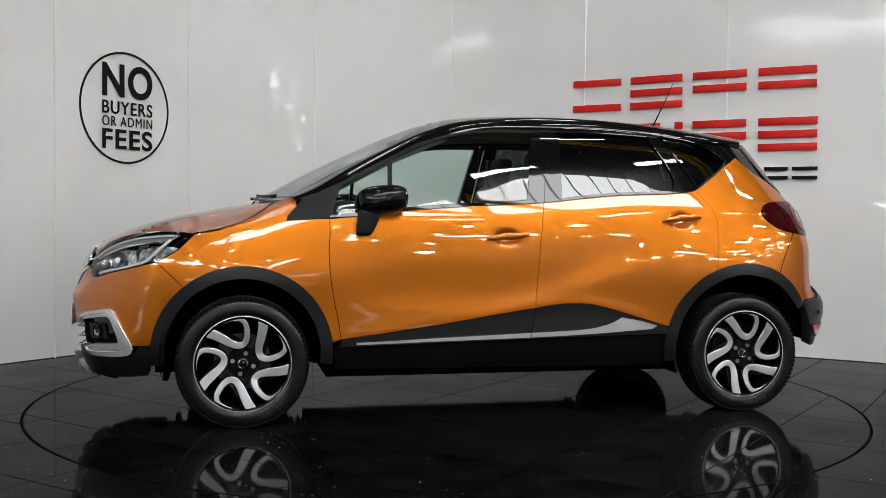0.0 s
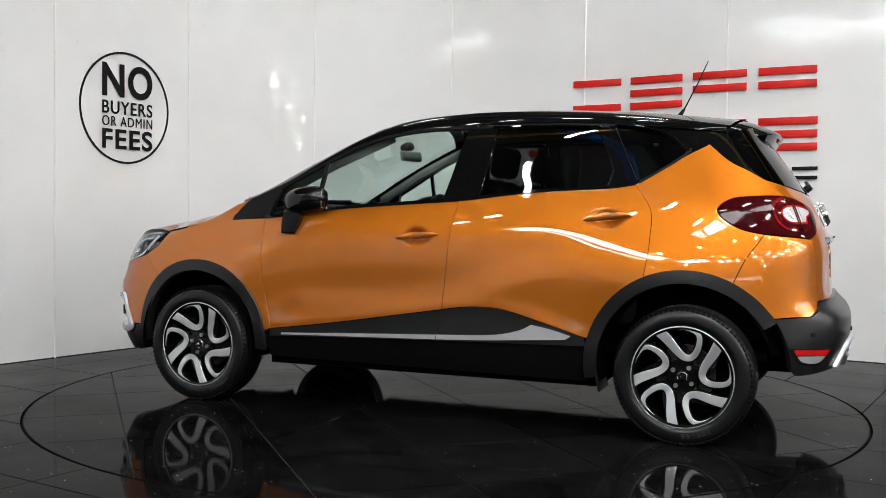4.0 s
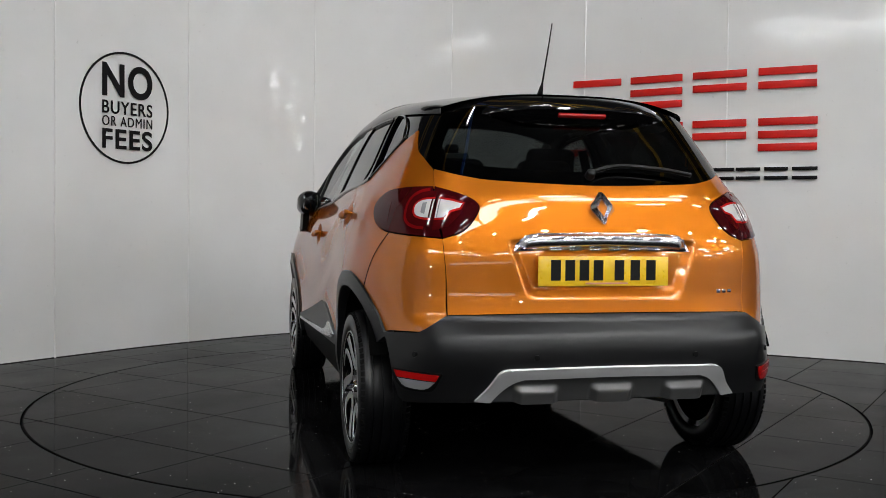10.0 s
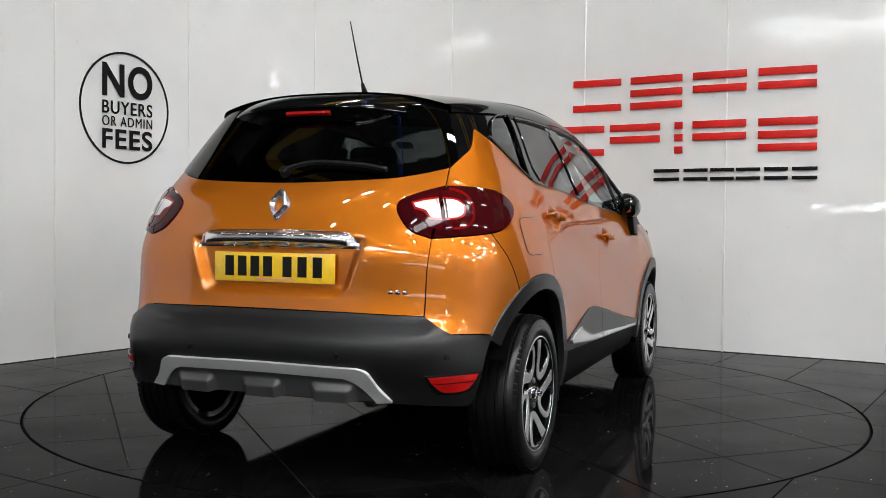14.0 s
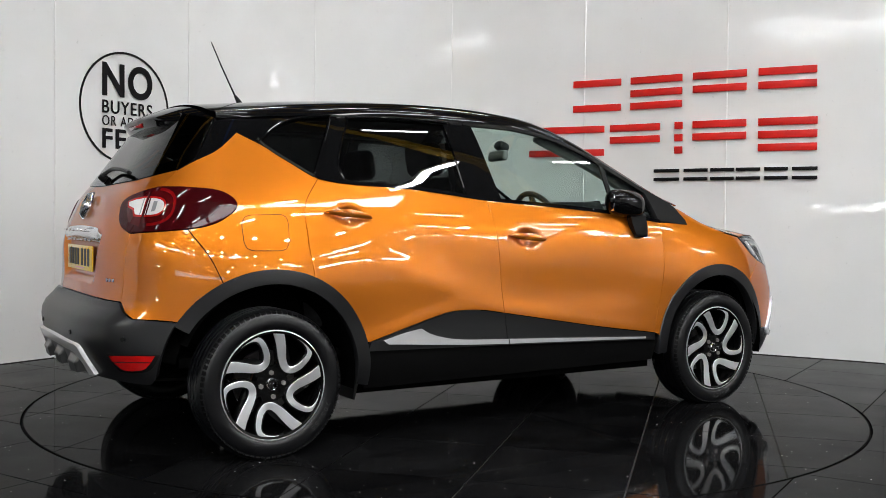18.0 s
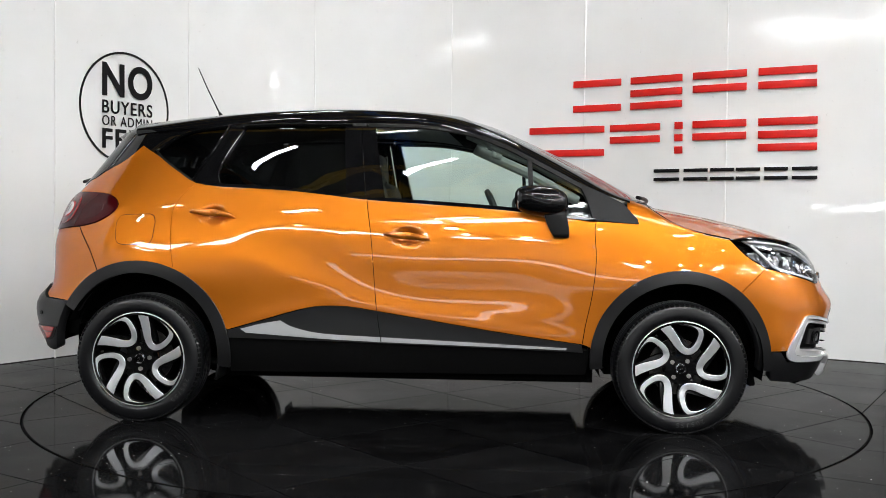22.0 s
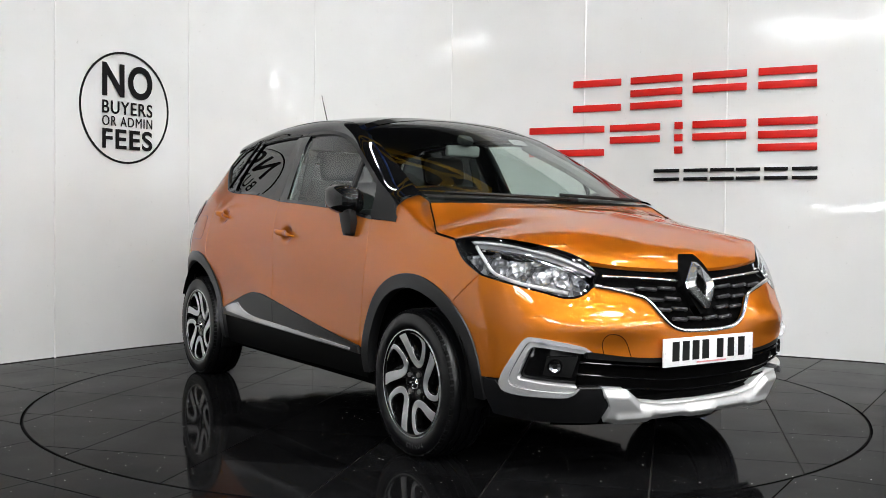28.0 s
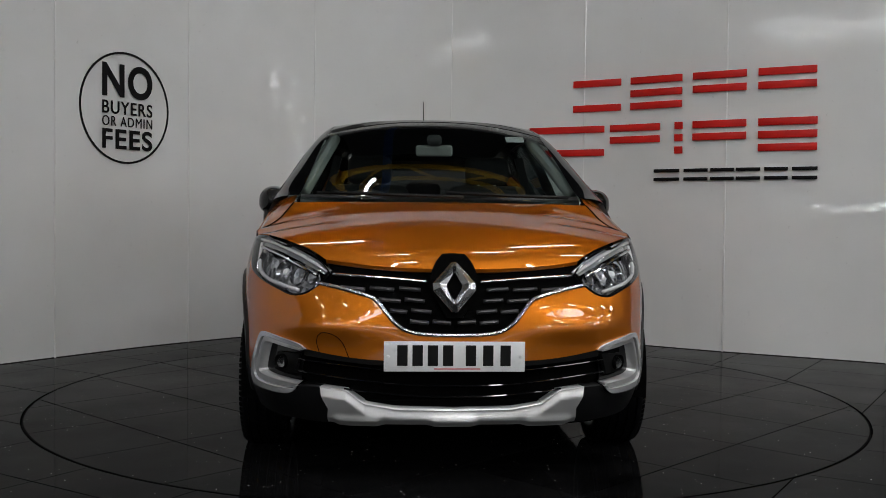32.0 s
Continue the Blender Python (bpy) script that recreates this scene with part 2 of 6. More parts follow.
def box(sx, sy, sz, m=None, bevel=0.0, seg=2):
    bm = bmesh.new()
    bmesh.ops.create_cube(bm, size=1, matrix=(m or Matrix()) @ Matrix.Diagonal((sx, sy, sz, 1)))
    if bevel:
        bmesh.ops.bevel(bm, geom=bm.edges[:], offset=bevel, segments=seg, affect="EDGES", profile=0.5)
        smooth(bm, 50)
    return bm


def add_box(bm, sx, sy, sz, m):
    bmesh.ops.create_cube(bm, size=1, matrix=m @ Matrix.Diagonal((sx, sy, sz, 1)))
    return bm


def cyl(r1, r2, h, m=None, seg=32, bevel=0.0):
    bm = bmesh.new()
    bmesh.ops.create_cone(bm, cap_ends=True, segments=seg, radius1=r1, radius2=r2, depth=h, matrix=m or Matrix())
    if bevel:
        es = [e for e in bm.edges if e.calc_face_angle(0) > 0.8]
        bmesh.ops.bevel(bm, geom=es, offset=bevel, segments=2, affect="EDGES", profile=0.5)
    return smooth(bm, 40)


def grid_mesh(rows, closed_u=False, closed_v=False, flip=False):
    """A smooth sheet from rows of points."""
    a = np.array(rows, float)
    nu, nv = a.shape[:2]
    bm = bmesh.new()
    vs = [[bm.verts.new(a[i, j]) for j in range(nv)] for i in range(nu)]
    for i in range(nu if closed_u else nu - 1):
        for j in range(nv if closed_v else nv - 1):
            q = [vs[i][j], vs[(i + 1) % nu][j], vs[(i + 1) % nu][(j + 1) % nv], vs[i][(j + 1) % nv]]
            if flip:
                q.reverse()
            try:
                bm.faces.new(q)
            except ValueError:
                pass
    bmesh.ops.remove_doubles(bm, verts=bm.verts[:], dist=1e-5)
    return smooth(bm, 35)


def lathe(profile, seg=64, axis="Y"):
    """Turns (radius, height) round an axis."""
    rows = []
    for k in range(seg):
        a = 2 * math.pi * k / seg
        c, s = math.cos(a), math.sin(a)
        rows.append([(r * c, h, r * s) if axis == "Y" else (r * c, r * s, h) for r, h in profile])
    return grid_mesh(rows, closed_u=True)


def tube(points, radius, seg=10, closed=False, flat=1.0):
    """A round bar along points."""
    pts = [Vector(p) for p in points]
    n = len(pts)
    rows = []
    up = Vector((0, 0, 1))
    for i, p in enumerate(pts):
        a = pts[i - 1] if (i or closed) else p
        b = pts[(i + 1) % n] if (i < n - 1 or closed) else p
        d = (b - a).normalized()
        s = d.cross(up)
        if s.length < 1e-3:
            s = d.cross(Vector((1, 0, 0)))
        s.normalize()
        u = s.cross(d)
        r = radius(i / (n - 1)) if callable(radius) else radius
        rows.append([p + (s * math.cos(2 * math.pi * k / seg) + u * math.sin(2 * math.pi * k / seg) * flat) * r for k in range(seg)])
    bm = grid_mesh(rows, closed_u=closed, closed_v=True)
    if not closed:
        bmesh.ops.holes_fill(bm, edges=[e for e in bm.edges if e.is_boundary])
    bmesh.ops.recalc_face_normals(bm, faces=bm.faces[:])
    return bm


def catmull(pts, step):
    """Points of a smooth curve through pts, about step apart."""
    p = [np.array(v, float) for v in pts]
    if len(p) < 3:
        n = max(1, int(np.ceil(np.linalg.norm(p[1] - p[0]) / step)))
        return [p[0] + (p[1] - p[0]) * k / n for k in range(n + 1)]
    e = [2 * p[0] - p[1], *p, 2 * p[-1] - p[-2]]
    out = []
    for i in range(1, len(e) - 2):
        n = max(1, int(np.ceil(np.linalg.norm(e[i + 1] - e[i]) / step)))
        for k in range(n):
            t = k / n
            out.append(0.5 * (2 * e[i] + (e[i + 1] - e[i - 1]) * t + (2 * e[i - 1] - 5 * e[i] + 4 * e[i + 1] - e[i + 2]) * t * t
                              + (3 * e[i] - e[i - 1] - 3 * e[i + 1] + e[i + 2]) * t ** 3))
    return out + [p[-1]]


def outline(runs, step):
    """A closed outline from runs of points; each run is a smooth curve, and runs meet in corners."""
    out = []
    for k, run in enumerate(runs):
        nxt = runs[(k + 1) % len(runs)][0]
        c = catmull(run, step)
        if np.linalg.norm(np.array(run[-1]) - np.array(nxt)) > 1e-6:
            c += catmull([run[-1], nxt], step)[1:]
        out += c[:-1]
    return np.array(out)


def inside(poly, pts):
    x, y = pts[:, 0], pts[:, 1]
    r = np.zeros(len(pts), bool)
    j = len(poly) - 1
    for i in range(len(poly)):
        (xi, yi), (xj, yj) = poly[i], poly[j]
        c = (yi > y) != (yj > y)
        if yi != yj:
            r ^= c & (x < (xj - xi) * (y - yi) / (yj - yi) + xi)
        j = i
    return r


def shrink(poly, d):
    """Moves an outline inwards by d."""
    a = np.roll(poly, 1, 0)
    b = np.roll(poly, -1, 0)
    t1 = poly - a
    t2 = b - poly
    t1 /= np.linalg.norm(t1, axis=1)[:, None] + 1e-12
    t2 /= np.linalg.norm(t2, axis=1)[:, None] + 1e-12
    n = np.stack([-(t1 + t2)[:, 1], (t1 + t2)[:, 0]], 1)
    n /= np.maximum(np.linalg.norm(n, axis=1), 0.5)[:, None]
    area = 0.5 * np.sum(poly[:, 0] * b[:, 1] - b[:, 0] * poly[:, 1])
    return poly + n * d * (1 if area > 0 else -1)


def fill2d(poly, step, holes=()):
    """Triangles over an outline with an even grid of inner points."""
    lo, hi = poly.min(0), poly.max(0)
    gx = np.arange(lo[0] + step / 2, hi[0], step)
    gy = np.arange(lo[1] + step / 2, hi[1], step)
    loops = [poly, *holes]
    pts = np.zeros((0, 2))
    if len(gx) and len(gy):
        g = np.stack(np.meshgrid(gx, gy), -1).reshape(-1, 2)
        ok = inside(poly, g)
        for h in holes:
            ok &= ~inside(h, g)
        g = g[ok]
        edge = np.concatenate(loops)
        if len(g):
            d = np.min(np.linalg.norm(g[:, None] - edge[None], axis=2), axis=1)
            pts = g[d > step * 0.45]
    verts = np.concatenate([*loops, pts])
    edges = []
    k = 0
    for lp in loops:
        n = len(lp)
        edges += [(k + i, k + (i + 1) % n) for i in range(n)]
        k += n
    vo, _, fo, _, _, _ = delaunay_2d_cdt([Vector(v) for v in verts], edges, [], 0, 1e-6)
    vo = np.array([v[:] for v in vo])
    fo = np.array([f[:] for f in fo if len(f) == 3])
    c = vo[fo].mean(1)
    ok = inside(poly, c)
    for h in holes:
        ok &= ~inside(h, c)
    return vo, fo[ok]


def sheet(name, surf, poly, step=0.03, holes=(), offset=0.0, depth=0.018, gap=0.0):
    """A panel of the surface surf(u, v) -> points, normals, cut to an outline, with its edges turned in."""
    if gap:
        poly = shrink(poly, gap)
    vo, fo = fill2d(poly, step, holes)
    p, n = surf(vo[:, 0], vo[:, 1])
    p = p + n * offset
    tri = p[fo]
    fn = np.cross(tri[:, 1] - tri[:, 0], tri[:, 2] - tri[:, 0])
    bad = np.sum(fn * n[fo].mean(1), 1) < 0
    fo = fo.copy()
    fo[bad] = fo[bad][:, ::-1]
    count = {}
    for f in fo:
        for a, b in ((f[0], f[1]), (f[1], f[2]), (f[2], f[0])):
            count[(a, b)] = 1
    rim = [(a, b) for (a, b) in count if (b, a) not in count]
    verts, norms, faces = list(p), list(n), [tuple(f) for f in fo]
    if depth:
        for a, b in rim:
            k = len(verts)
            side = np.cross(p[b] - p[a], n[a])
            side = side / (np.linalg.norm(side) + 1e-12)
            verts += [p[a], p[b], p[b] - n[b] * depth - side * 0.002, p[a] - n[a] * depth - side * 0.002]
            norms += [side * 0.7 + n[a] * 0.7, side * 0.7 + n[b] * 0.7, side, side]
            faces.append((k, k + 3, k + 2, k + 1))
    me = bpy.data.meshes.new(name)
    me.from_pydata([tuple(v) for v in verts], [], [tuple(int(i) for i in f) for f in faces])
    me.shade_smooth()
    me.normals_split_custom_set_from_vertices([tuple(v / (np.linalg.norm(v) + 1e-12)) for v in norms])
    return me


def pchip(xs, ys):
    """A smooth curve through (x, y) that never overshoots."""
    xs, ys = np.array(xs, float), np.array(ys, float)
    if xs[0] > xs[-1]:
        xs, ys = xs[::-1], ys[::-1]
    h = np.diff(xs)
    d = np.diff(ys) / h
    m = np.zeros(len(xs))
    for i in range(1, len(xs) - 1):
        if d[i - 1] * d[i] > 0:
            w1, w2 = 2 * h[i] + h[i - 1], h[i] + 2 * h[i - 1]
            m[i] = (w1 + w2) / (w1 / d[i - 1] + w2 / d[i])
    m[0], m[-1] = d[0], d[-1]

    def f(x):
        x = np.clip(np.asarray(x, float), xs[0], xs[-1])
        i = np.clip(np.searchsorted(xs, x) - 1, 0, len(h) - 1)
        t = (x - xs[i]) / h[i]
        return ((1 + 2 * t) * (1 - t) ** 2 * ys[i] + t * (1 - t) ** 2 * h[i] * m[i]
                + t * t * (3 - 2 * t) * ys[i + 1] + t * t * (t - 1) * h[i] * m[i + 1])
    return f


def sstep(x, a, b):
    t = np.clip((x - a) / (b - a), 0, 1)
    return t * t * (3 - 2 * t)

# ---------------------------------------------------------------- setting
TABLE_R = 2.244
TILE = 0.595


def disc_outline(r, n=180):
    a = np.arange(n) * 2 * math.pi / n
    return np.stack([r * np.cos(a), r * np.sin(a)], 1)


def plate_mesh(name, poly, top, thick, holes=()):
    """A flat slab over an outline, with small eased edges."""
    vo, fo = fill2d(poly, 9.0, holes)
    tri = vo[fo]
    cr = (tri[:, 1, 0] - tri[:, 0, 0]) * (tri[:, 2, 1] - tri[:, 0, 1]) - (tri[:, 1, 1] - tri[:, 0, 1]) * (tri[:, 2, 0] - tri[:, 0, 0])
    fo = fo.copy()
    fo[cr < 0] = fo[cr < 0][:, ::-1]
    ed = {}
    for f in fo:
        for a, b in ((f[0], f[1]), (f[1], f[2]), (f[2], f[0])):
            ed[(a, b)] = 1
    n = len(vo)
    verts = [(v[0], v[1], top) for v in vo] + [(v[0], v[1], top - thick) for v in vo]
    faces = [tuple(int(i) for i in f) for f in fo]
    faces += [(int(b), int(a), int(a) + n, int(b) + n) for (a, b) in ed if (b, a) not in ed]
    me = bpy.data.meshes.new(name)
    me.from_pydata(verts, [], faces)
    return me


def clip_convex(poly, circle):
    """Cuts a convex outline to a convex circle outline."""
    out = [np.array(p) for p in poly]
    n = len(circle)
    for i in range(n):
        a, b = circle[i], circle[(i + 1) % n]
        e = b - a
        res = []
        for k in range(len(out)):
            p, q = out[k], out[(k + 1) % len(out)]
            dp = e[0] * (p - a)[1] - e[1] * (p - a)[0]
            dq = e[0] * (q - a)[1] - e[1] * (q - a)[0]
            if dp >= 0:
                res.append(p)
            if dp * dq < 0:
                res.append(p + (q - p) * dp / (dp - dq))
        out = res
        if len(out) < 3:
            return []
    return out


def tile_square(i, j, turn, off, gap):
    c, s = math.cos(turn), math.sin(turn)
    q = []
    for a, b in ((0, 0), (1, 0), (1, 1), (0, 1)):
        u = (i + a) * TILE + off[0] + (gap if a == 0 else -gap)
        v = (j + b) * TILE + off[1] + (gap if b == 0 else -gap)
        q.append(np.array((u * c - v * s, u * s + v * c)))
    return q


# wall: white panels 1.2 m wide standing on a bent line behind the table
JOINTS = [(-4.62, -3.28), (-4.35, -2.11), (-3.95, -0.98), (-3.40, 0.24), (-2.769, 1.26), (-2.079, 2.21), (-1.182, 3.00), (0.02, 3.05), (1.135, 2.62), (2.15, 1.99),
          (3.175, 1.43), (4.15, 0.74)]
WALL_LINE = np.array(catmull([np.array(j) for j in JOINTS], 0.06))
WALL_ARC = np.concatenate([[0], np.cumsum(np.linalg.norm(np.diff(WALL_LINE, axis=0), axis=1))])
WALL_TOP = 3.5


def wall_at(s):
    """A point of the wall line, and the way that the wall faces."""
    x, y = np.interp(s, WALL_ARC, WALL_LINE[:, 0]), np.interp(s, WALL_ARC, WALL_LINE[:, 1])
    x2, y2 = np.interp(s + 0.02, WALL_ARC, WALL_LINE[:, 0]), np.interp(s + 0.02, WALL_ARC, WALL_LINE[:, 1])
    t = Vector((x2 - x, y2 - y, 0)).normalized()
    return Vector((x, y, 0)), t, Vector((t.y, -t.x, 0))


def wall_pose(s, z, out=0.0):
    """Local x along the wall, local y up, local z out of the wall."""
    p, t, n = wall_at(s)
    m = Matrix((t, Vector((0, 0, 1)), n)).transposed().to_4x4()
    m.translation = p + Vector((0, 0, z)) + n * out
    return m


def build_wall():
    root = thing("wall_back", "tall glossy white wall panels standing in a bent line", "wall", kind="structure")
    arcs = [float(WALL_ARC[int(np.argmin(np.linalg.norm(WALL_LINE - np.array(j), axis=1)))]) for j in JOINTS]
    for k in range(len(arcs) - 1):
        rows = []
        for s in np.linspace(arcs[k] + 0.002, arcs[k + 1] - 0.002, 14):
            p, t, n = wall_at(s)
            rows.append([p + Vector((0, 0, z)) for z in np.linspace(0, WALL_TOP, 2)] + [p - n * 0.03 + Vector((0, 0, WALL_TOP)), p - n * 0.03])
        part("panel", grid_mesh(rows), WALL, root)
    for s in arcs[1:-1]:
        part("joint_strip", box(0.012, WALL_TOP, 0.008, wall_pose(s, WALL_TOP / 2, 0.002), 0.002), JOINT_TRIM, root)
    base = []
    for s in np.arange(0.02, WALL_ARC[-1] - 0.02, 0.1):
        p, t, n = wall_at(s)
        base.append([p + n * 0.003, p + n * 0.003 + Vector((0, 0, 0.005)), p + Vector((0, 0, 0.005))])
    part("sealant", grid_mesh(base), GROUT, root)
    return arcs


build_wall()


def ring_tile(square):
    """A tile with the round edge of the table cut out of it."""
    n = 240
    ring = disc_outline(TABLE_R + 0.008, n)
    mid = square.mean(0)
    keep = [k for k in range(n) if np.linalg.norm(ring[k] - mid) < TILE]
    idx = {k: 4 + i for i, k in enumerate(keep)}
    verts = [Vector(v) for v in square] + [Vector(ring[k]) for k in keep]
    edges = [(0, 1), (1, 2), (2, 3), (3, 0)] + [(idx[k], idx[(k + 1) % n]) for k in keep if (k + 1) % n in idx]
    vo, _, fo, _, _, _ = delaunay_2d_cdt(verts, edges, [], 0, 1e-6)
    vo = np.array([v[:] for v in vo])
    fo = np.array([f[:] for f in fo if len(f) == 3])
    c = vo[fo].mean(1)
    fo = fo[inside(square, c) & ~inside(ring, c)]
    t = vo[fo]
    cr = (t[:, 1, 0] - t[:, 0, 0]) * (t[:, 2, 1] - t[:, 0, 1]) - (t[:, 1, 1] - t[:, 0, 1]) * (t[:, 2, 0] - t[:, 0, 0])
    fo = fo.copy()
    fo[cr < 0] = fo[cr < 0][:, ::-1]
    ed = {}
    for f in fo:
        for a, b in ((f[0], f[1]), (f[1], f[2]), (f[2], f[0])):
            ed[(a, b)] = 1
    m = len(vo)
    me = bpy.data.meshes.new("tile")
    me.from_pydata([(v[0], v[1], 0.0) for v in vo] + [(v[0], v[1], -0.02) for v in vo], [],
                   [tuple(int(i) for i in f) for f in fo] + [(int(b), int(a), int(a) + m, int(b) + m) for (a, b) in ed if (b, a) not in ed])
    return me


def build_floor():
    hole = disc_outline(TABLE_R + 0.008)
    big = np.array([(-13.0, -27.0), (13.5, -27.0), (13.5, 6.0), (-13.0, 6.0)])
    ground = part("ground", plate_mesh("ground", big, -0.006, 0.1, [hole]), FLOOR)
    tagged(ground, "polished black granite floor running on through the shed", "floor", kind="structure")
    floor = thing("floor", "polished black granite floor tiles with thin dark joints", "floor", kind="structure")
    turn, off = radians(58), (-0.106, 0.275)
    far = []
    for i in range(-22, 22):
        for j in range(-22, 22):
            q = tile_square(i, j, turn, off, 0.003)
            c = sum(q) / 4
            if not (-8.5 < c[0] < 9 and -11.5 < c[1] < 5.5):
                continue
            r = [np.linalg.norm(p) for p in q]
            if max(r) < TABLE_R + 0.01:
                continue
            poly = np.array(q)
            dist = abs(c[0]) + abs(c[1] - 0.5)
            if dist < 5.6 and c[1] > -4.2:
                part("tile", ring_tile(poly) if min(r) < TABLE_R + 0.45 else plate_mesh("tile", poly, 0.0, 0.02), FLOOR, floor)
            else:
                far.append(poly)
    bm = bmesh.new()
    for poly in far:
        bm.faces.new([bm.verts.new((p[0], p[1], 0.0)) for p in poly])
    bmesh.ops.recalc_face_normals(bm, faces=bm.faces[:])
    if bm.faces[0].normal.z < 0:
        bmesh.ops.reverse_faces(bm, faces=bm.faces[:])
    ob = part("outer_tiles", bm, FLOOR, floor)
    ob["kind"] = "stuff"


build_floor()


def build_turntable():
    root = thing("turntable", "round car turntable flush in the floor, paved with black granite tiles", "turntable")
    part("rim_ring", lathe([(TABLE_R - 0.006, -0.03), (TABLE_R - 0.006, -0.001), (TABLE_R - 0.005, 0.0), (TABLE_R, 0.0), (TABLE_R, -0.03)], 180, "Z"), DARK, root, "thin black metal edge ring")
    part("bed", plate_mesh("bed", disc_outline(TABLE_R - 0.006), -0.004, 0.05), GROUT, root)
    circle = disc_outline(TABLE_R - 0.008)
    turn, off = radians(43), (0.0, 0.03)
    for i in range(-5, 5):
        for j in range(-5, 5):
            q = clip_convex(tile_square(i, j, turn, off, 0.0032), circle)
            if len(q) > 2:
                part("tile", plate_mesh("tile", np.array(q), 0.0, 0.02), FLOOR, root)
    return root


turntable = build_turntable()


# shed round the stand: far walls, dark roof, rooflights, tubes and steel
def build_shed():
    x0, x1, y0, y1, h = -13.0, 13.5, -27.0, 6.0, 6.2
    for nm, sx, sy, px, py in (("wall_north", x1 - x0 + 0.4, 0.2, (x0 + x1) / 2, y1 + 0.1), ("wall_south", x1 - x0 + 0.4, 0.2, (x0 + x1) / 2, y0 - 0.1),
                               ("wall_west", 0.2, y1 - y0, x0 - 0.1, (y0 + y1) / 2), ("wall_east", 0.2, y1 - y0, x1 + 0.1, (y0 + y1) / 2)):
        tagged(part(nm, box(sx, sy, h, pose(px, py, h / 2)), SHED_WALL), "plain grey shed wall", "wall", kind="structure")
    tagged(part("ceiling", box(x1 - x0 + 0.4, y1 - y0 + 0.4, 0.1, pose((x0 + x1) / 2, (y0 + y1) / 2, h + 0.05)), SHED_SHEET), "dark profiled shed roof", "ceiling", kind="structure")


build_shed()


def rooflight(x, y, lx, ly, glowing, z=6.12, turn=0.0):
    r = thing("rooflight", "bright translucent corrugated rooflight panel in the dark roof", "rooflight", "rooflights", pose(x, y, z, 0, 0, turn))
    bm = bmesh.new()
    n = 10
    for k in range(n):
        add_box(bm, lx / n * 0.92, ly, 0.02, pose(-lx / 2 + lx / n * (k + 0.5), 0, 0))
    part("sheet", bm, glowing, r)
    for sx in (-1, 1):
        part("frame", box(0.05, ly + 0.1, 0.06, pose(sx * (lx / 2 + 0.03), 0, 0.0)), SHED_SHEET, r)
    return r


def strip_lamp(x, y, z, length, turn=0):
    r = thing("strip_lamp", "suspended white fluorescent strip lamp, unseen, some added as fill light", "lamp", "strip lamps", pose(x, y, z, 0, 0, turn))
    part("housing", box(length, 0.07, 0.05, pose(0, 0, 0.052), 0.01), JOINT_TRIM, r)
    part("diffuser", box(length - 0.04, 0.075, 0.03, pose(0, 0, 0.01), 0.01), TUBE_GLOW, r, "glowing white diffuser")
    for sx in (-1, 1):
        part("hanger", cyl(0.006, 0.006, 6.15 - z, pose(sx * length * 0.4, 0, (6.15 - z) / 2 + 0.06), 6), SHED_SHEET, r)
    return r


# rooflights and lamp rows run askew to the stand, along the shed
ROOF_DIR, ROOF_TURN = (0.755, 0.656), 41.0
for k in (-2, -1, 0):
    a = 3.2 * k + 0.6
    rooflight(5.8 * 0.656 + a * ROOF_DIR[0], -5.8 * 0.755 + a * ROOF_DIR[1], 3.0, 0.9, LAMP_GLOW, turn=ROOF_TURN)
# far rooflights over the back of the shed
for x, y, lx, ly, turn in ((1.6, -24.4, 0.7, 2.6, 8), (-0.4, -23.2, 0.6, 2.4, 8), (-1.8, -22.1, 0.7, 2.8, 8), (-3.8, -19.1, 0.8, 2.8, 12), (-5.0, -18.6, 0.7, 2.6, 14), (-6.1, -18.0, 0.8, 2.8, 16), (-10.2, -15.3, 0.7, 2.8, 30),
                           (-8.3, -13.9, 2.0, 4.2, 30), (6.0, -22.0, 1.0, 3.0, 0), (9.5, -18.5, 1.0, 3.0, 0)):
    rooflight(x, y, lx, ly, SKY_GLOW, turn=turn)
for gap in (0.9, 2.6, 4.3, 6.4):
    for k in range(-4, 5):
        a = 2.1 * k + 0.4 * gap
        x, y = gap * 0.656 + a * ROOF_DIR[0], -gap * 0.755 + a * ROOF_DIR[1]
        if -6.6 < y < 0.3 and abs(x) < 8 and math.hypot(x - 0.7, y + 2.8) > 0.6:
            strip_lamp(x, y, 5.3, 0.8, ROOF_TURN)
# two unseen strip lamps added to brighten the middle of the back wall
for x, y in ((-1.5, 1.7), (1.45, 1.6)):
    strip_lamp(x, y, 5.3, 1.25, ROOF_TURN)


def spot_lamp(x, y, z):
    r = thing("spot_lamp", "small round white pendant lamp under the shed roof, some added as fill light", "lamp", "spot lamps", pose(x, y, z))
    part("shade", cyl(0.10, 0.05, 0.10, pose(0, 0, 0.06), 16), JOINT_TRIM, r)
    part("lens", cyl(0.075, 0.075, 0.02, pose(0, 0, 0.0), 16), SPOT_GLOW, r, "glowing white lens")
    part("stem", cyl(0.006, 0.006, 6.1 - z, pose(0, 0, (6.1 - z) / 2 + 0.1), 6), SHED_SHEET, r)


for gap, z in ((5.0, 3.5), (9.6, 3.7), (15.0, 3.9)):
    for k in range(-3, 4):
        a = 1.7 * k + 0.5 * math.sin(gap * 3 + k)
        x, y = gap * 0.45 + a * 0.9, -1.0 - gap * 0.86 + a * 0.35
        if y < -0.8:
            spot_lamp(x, y, z)


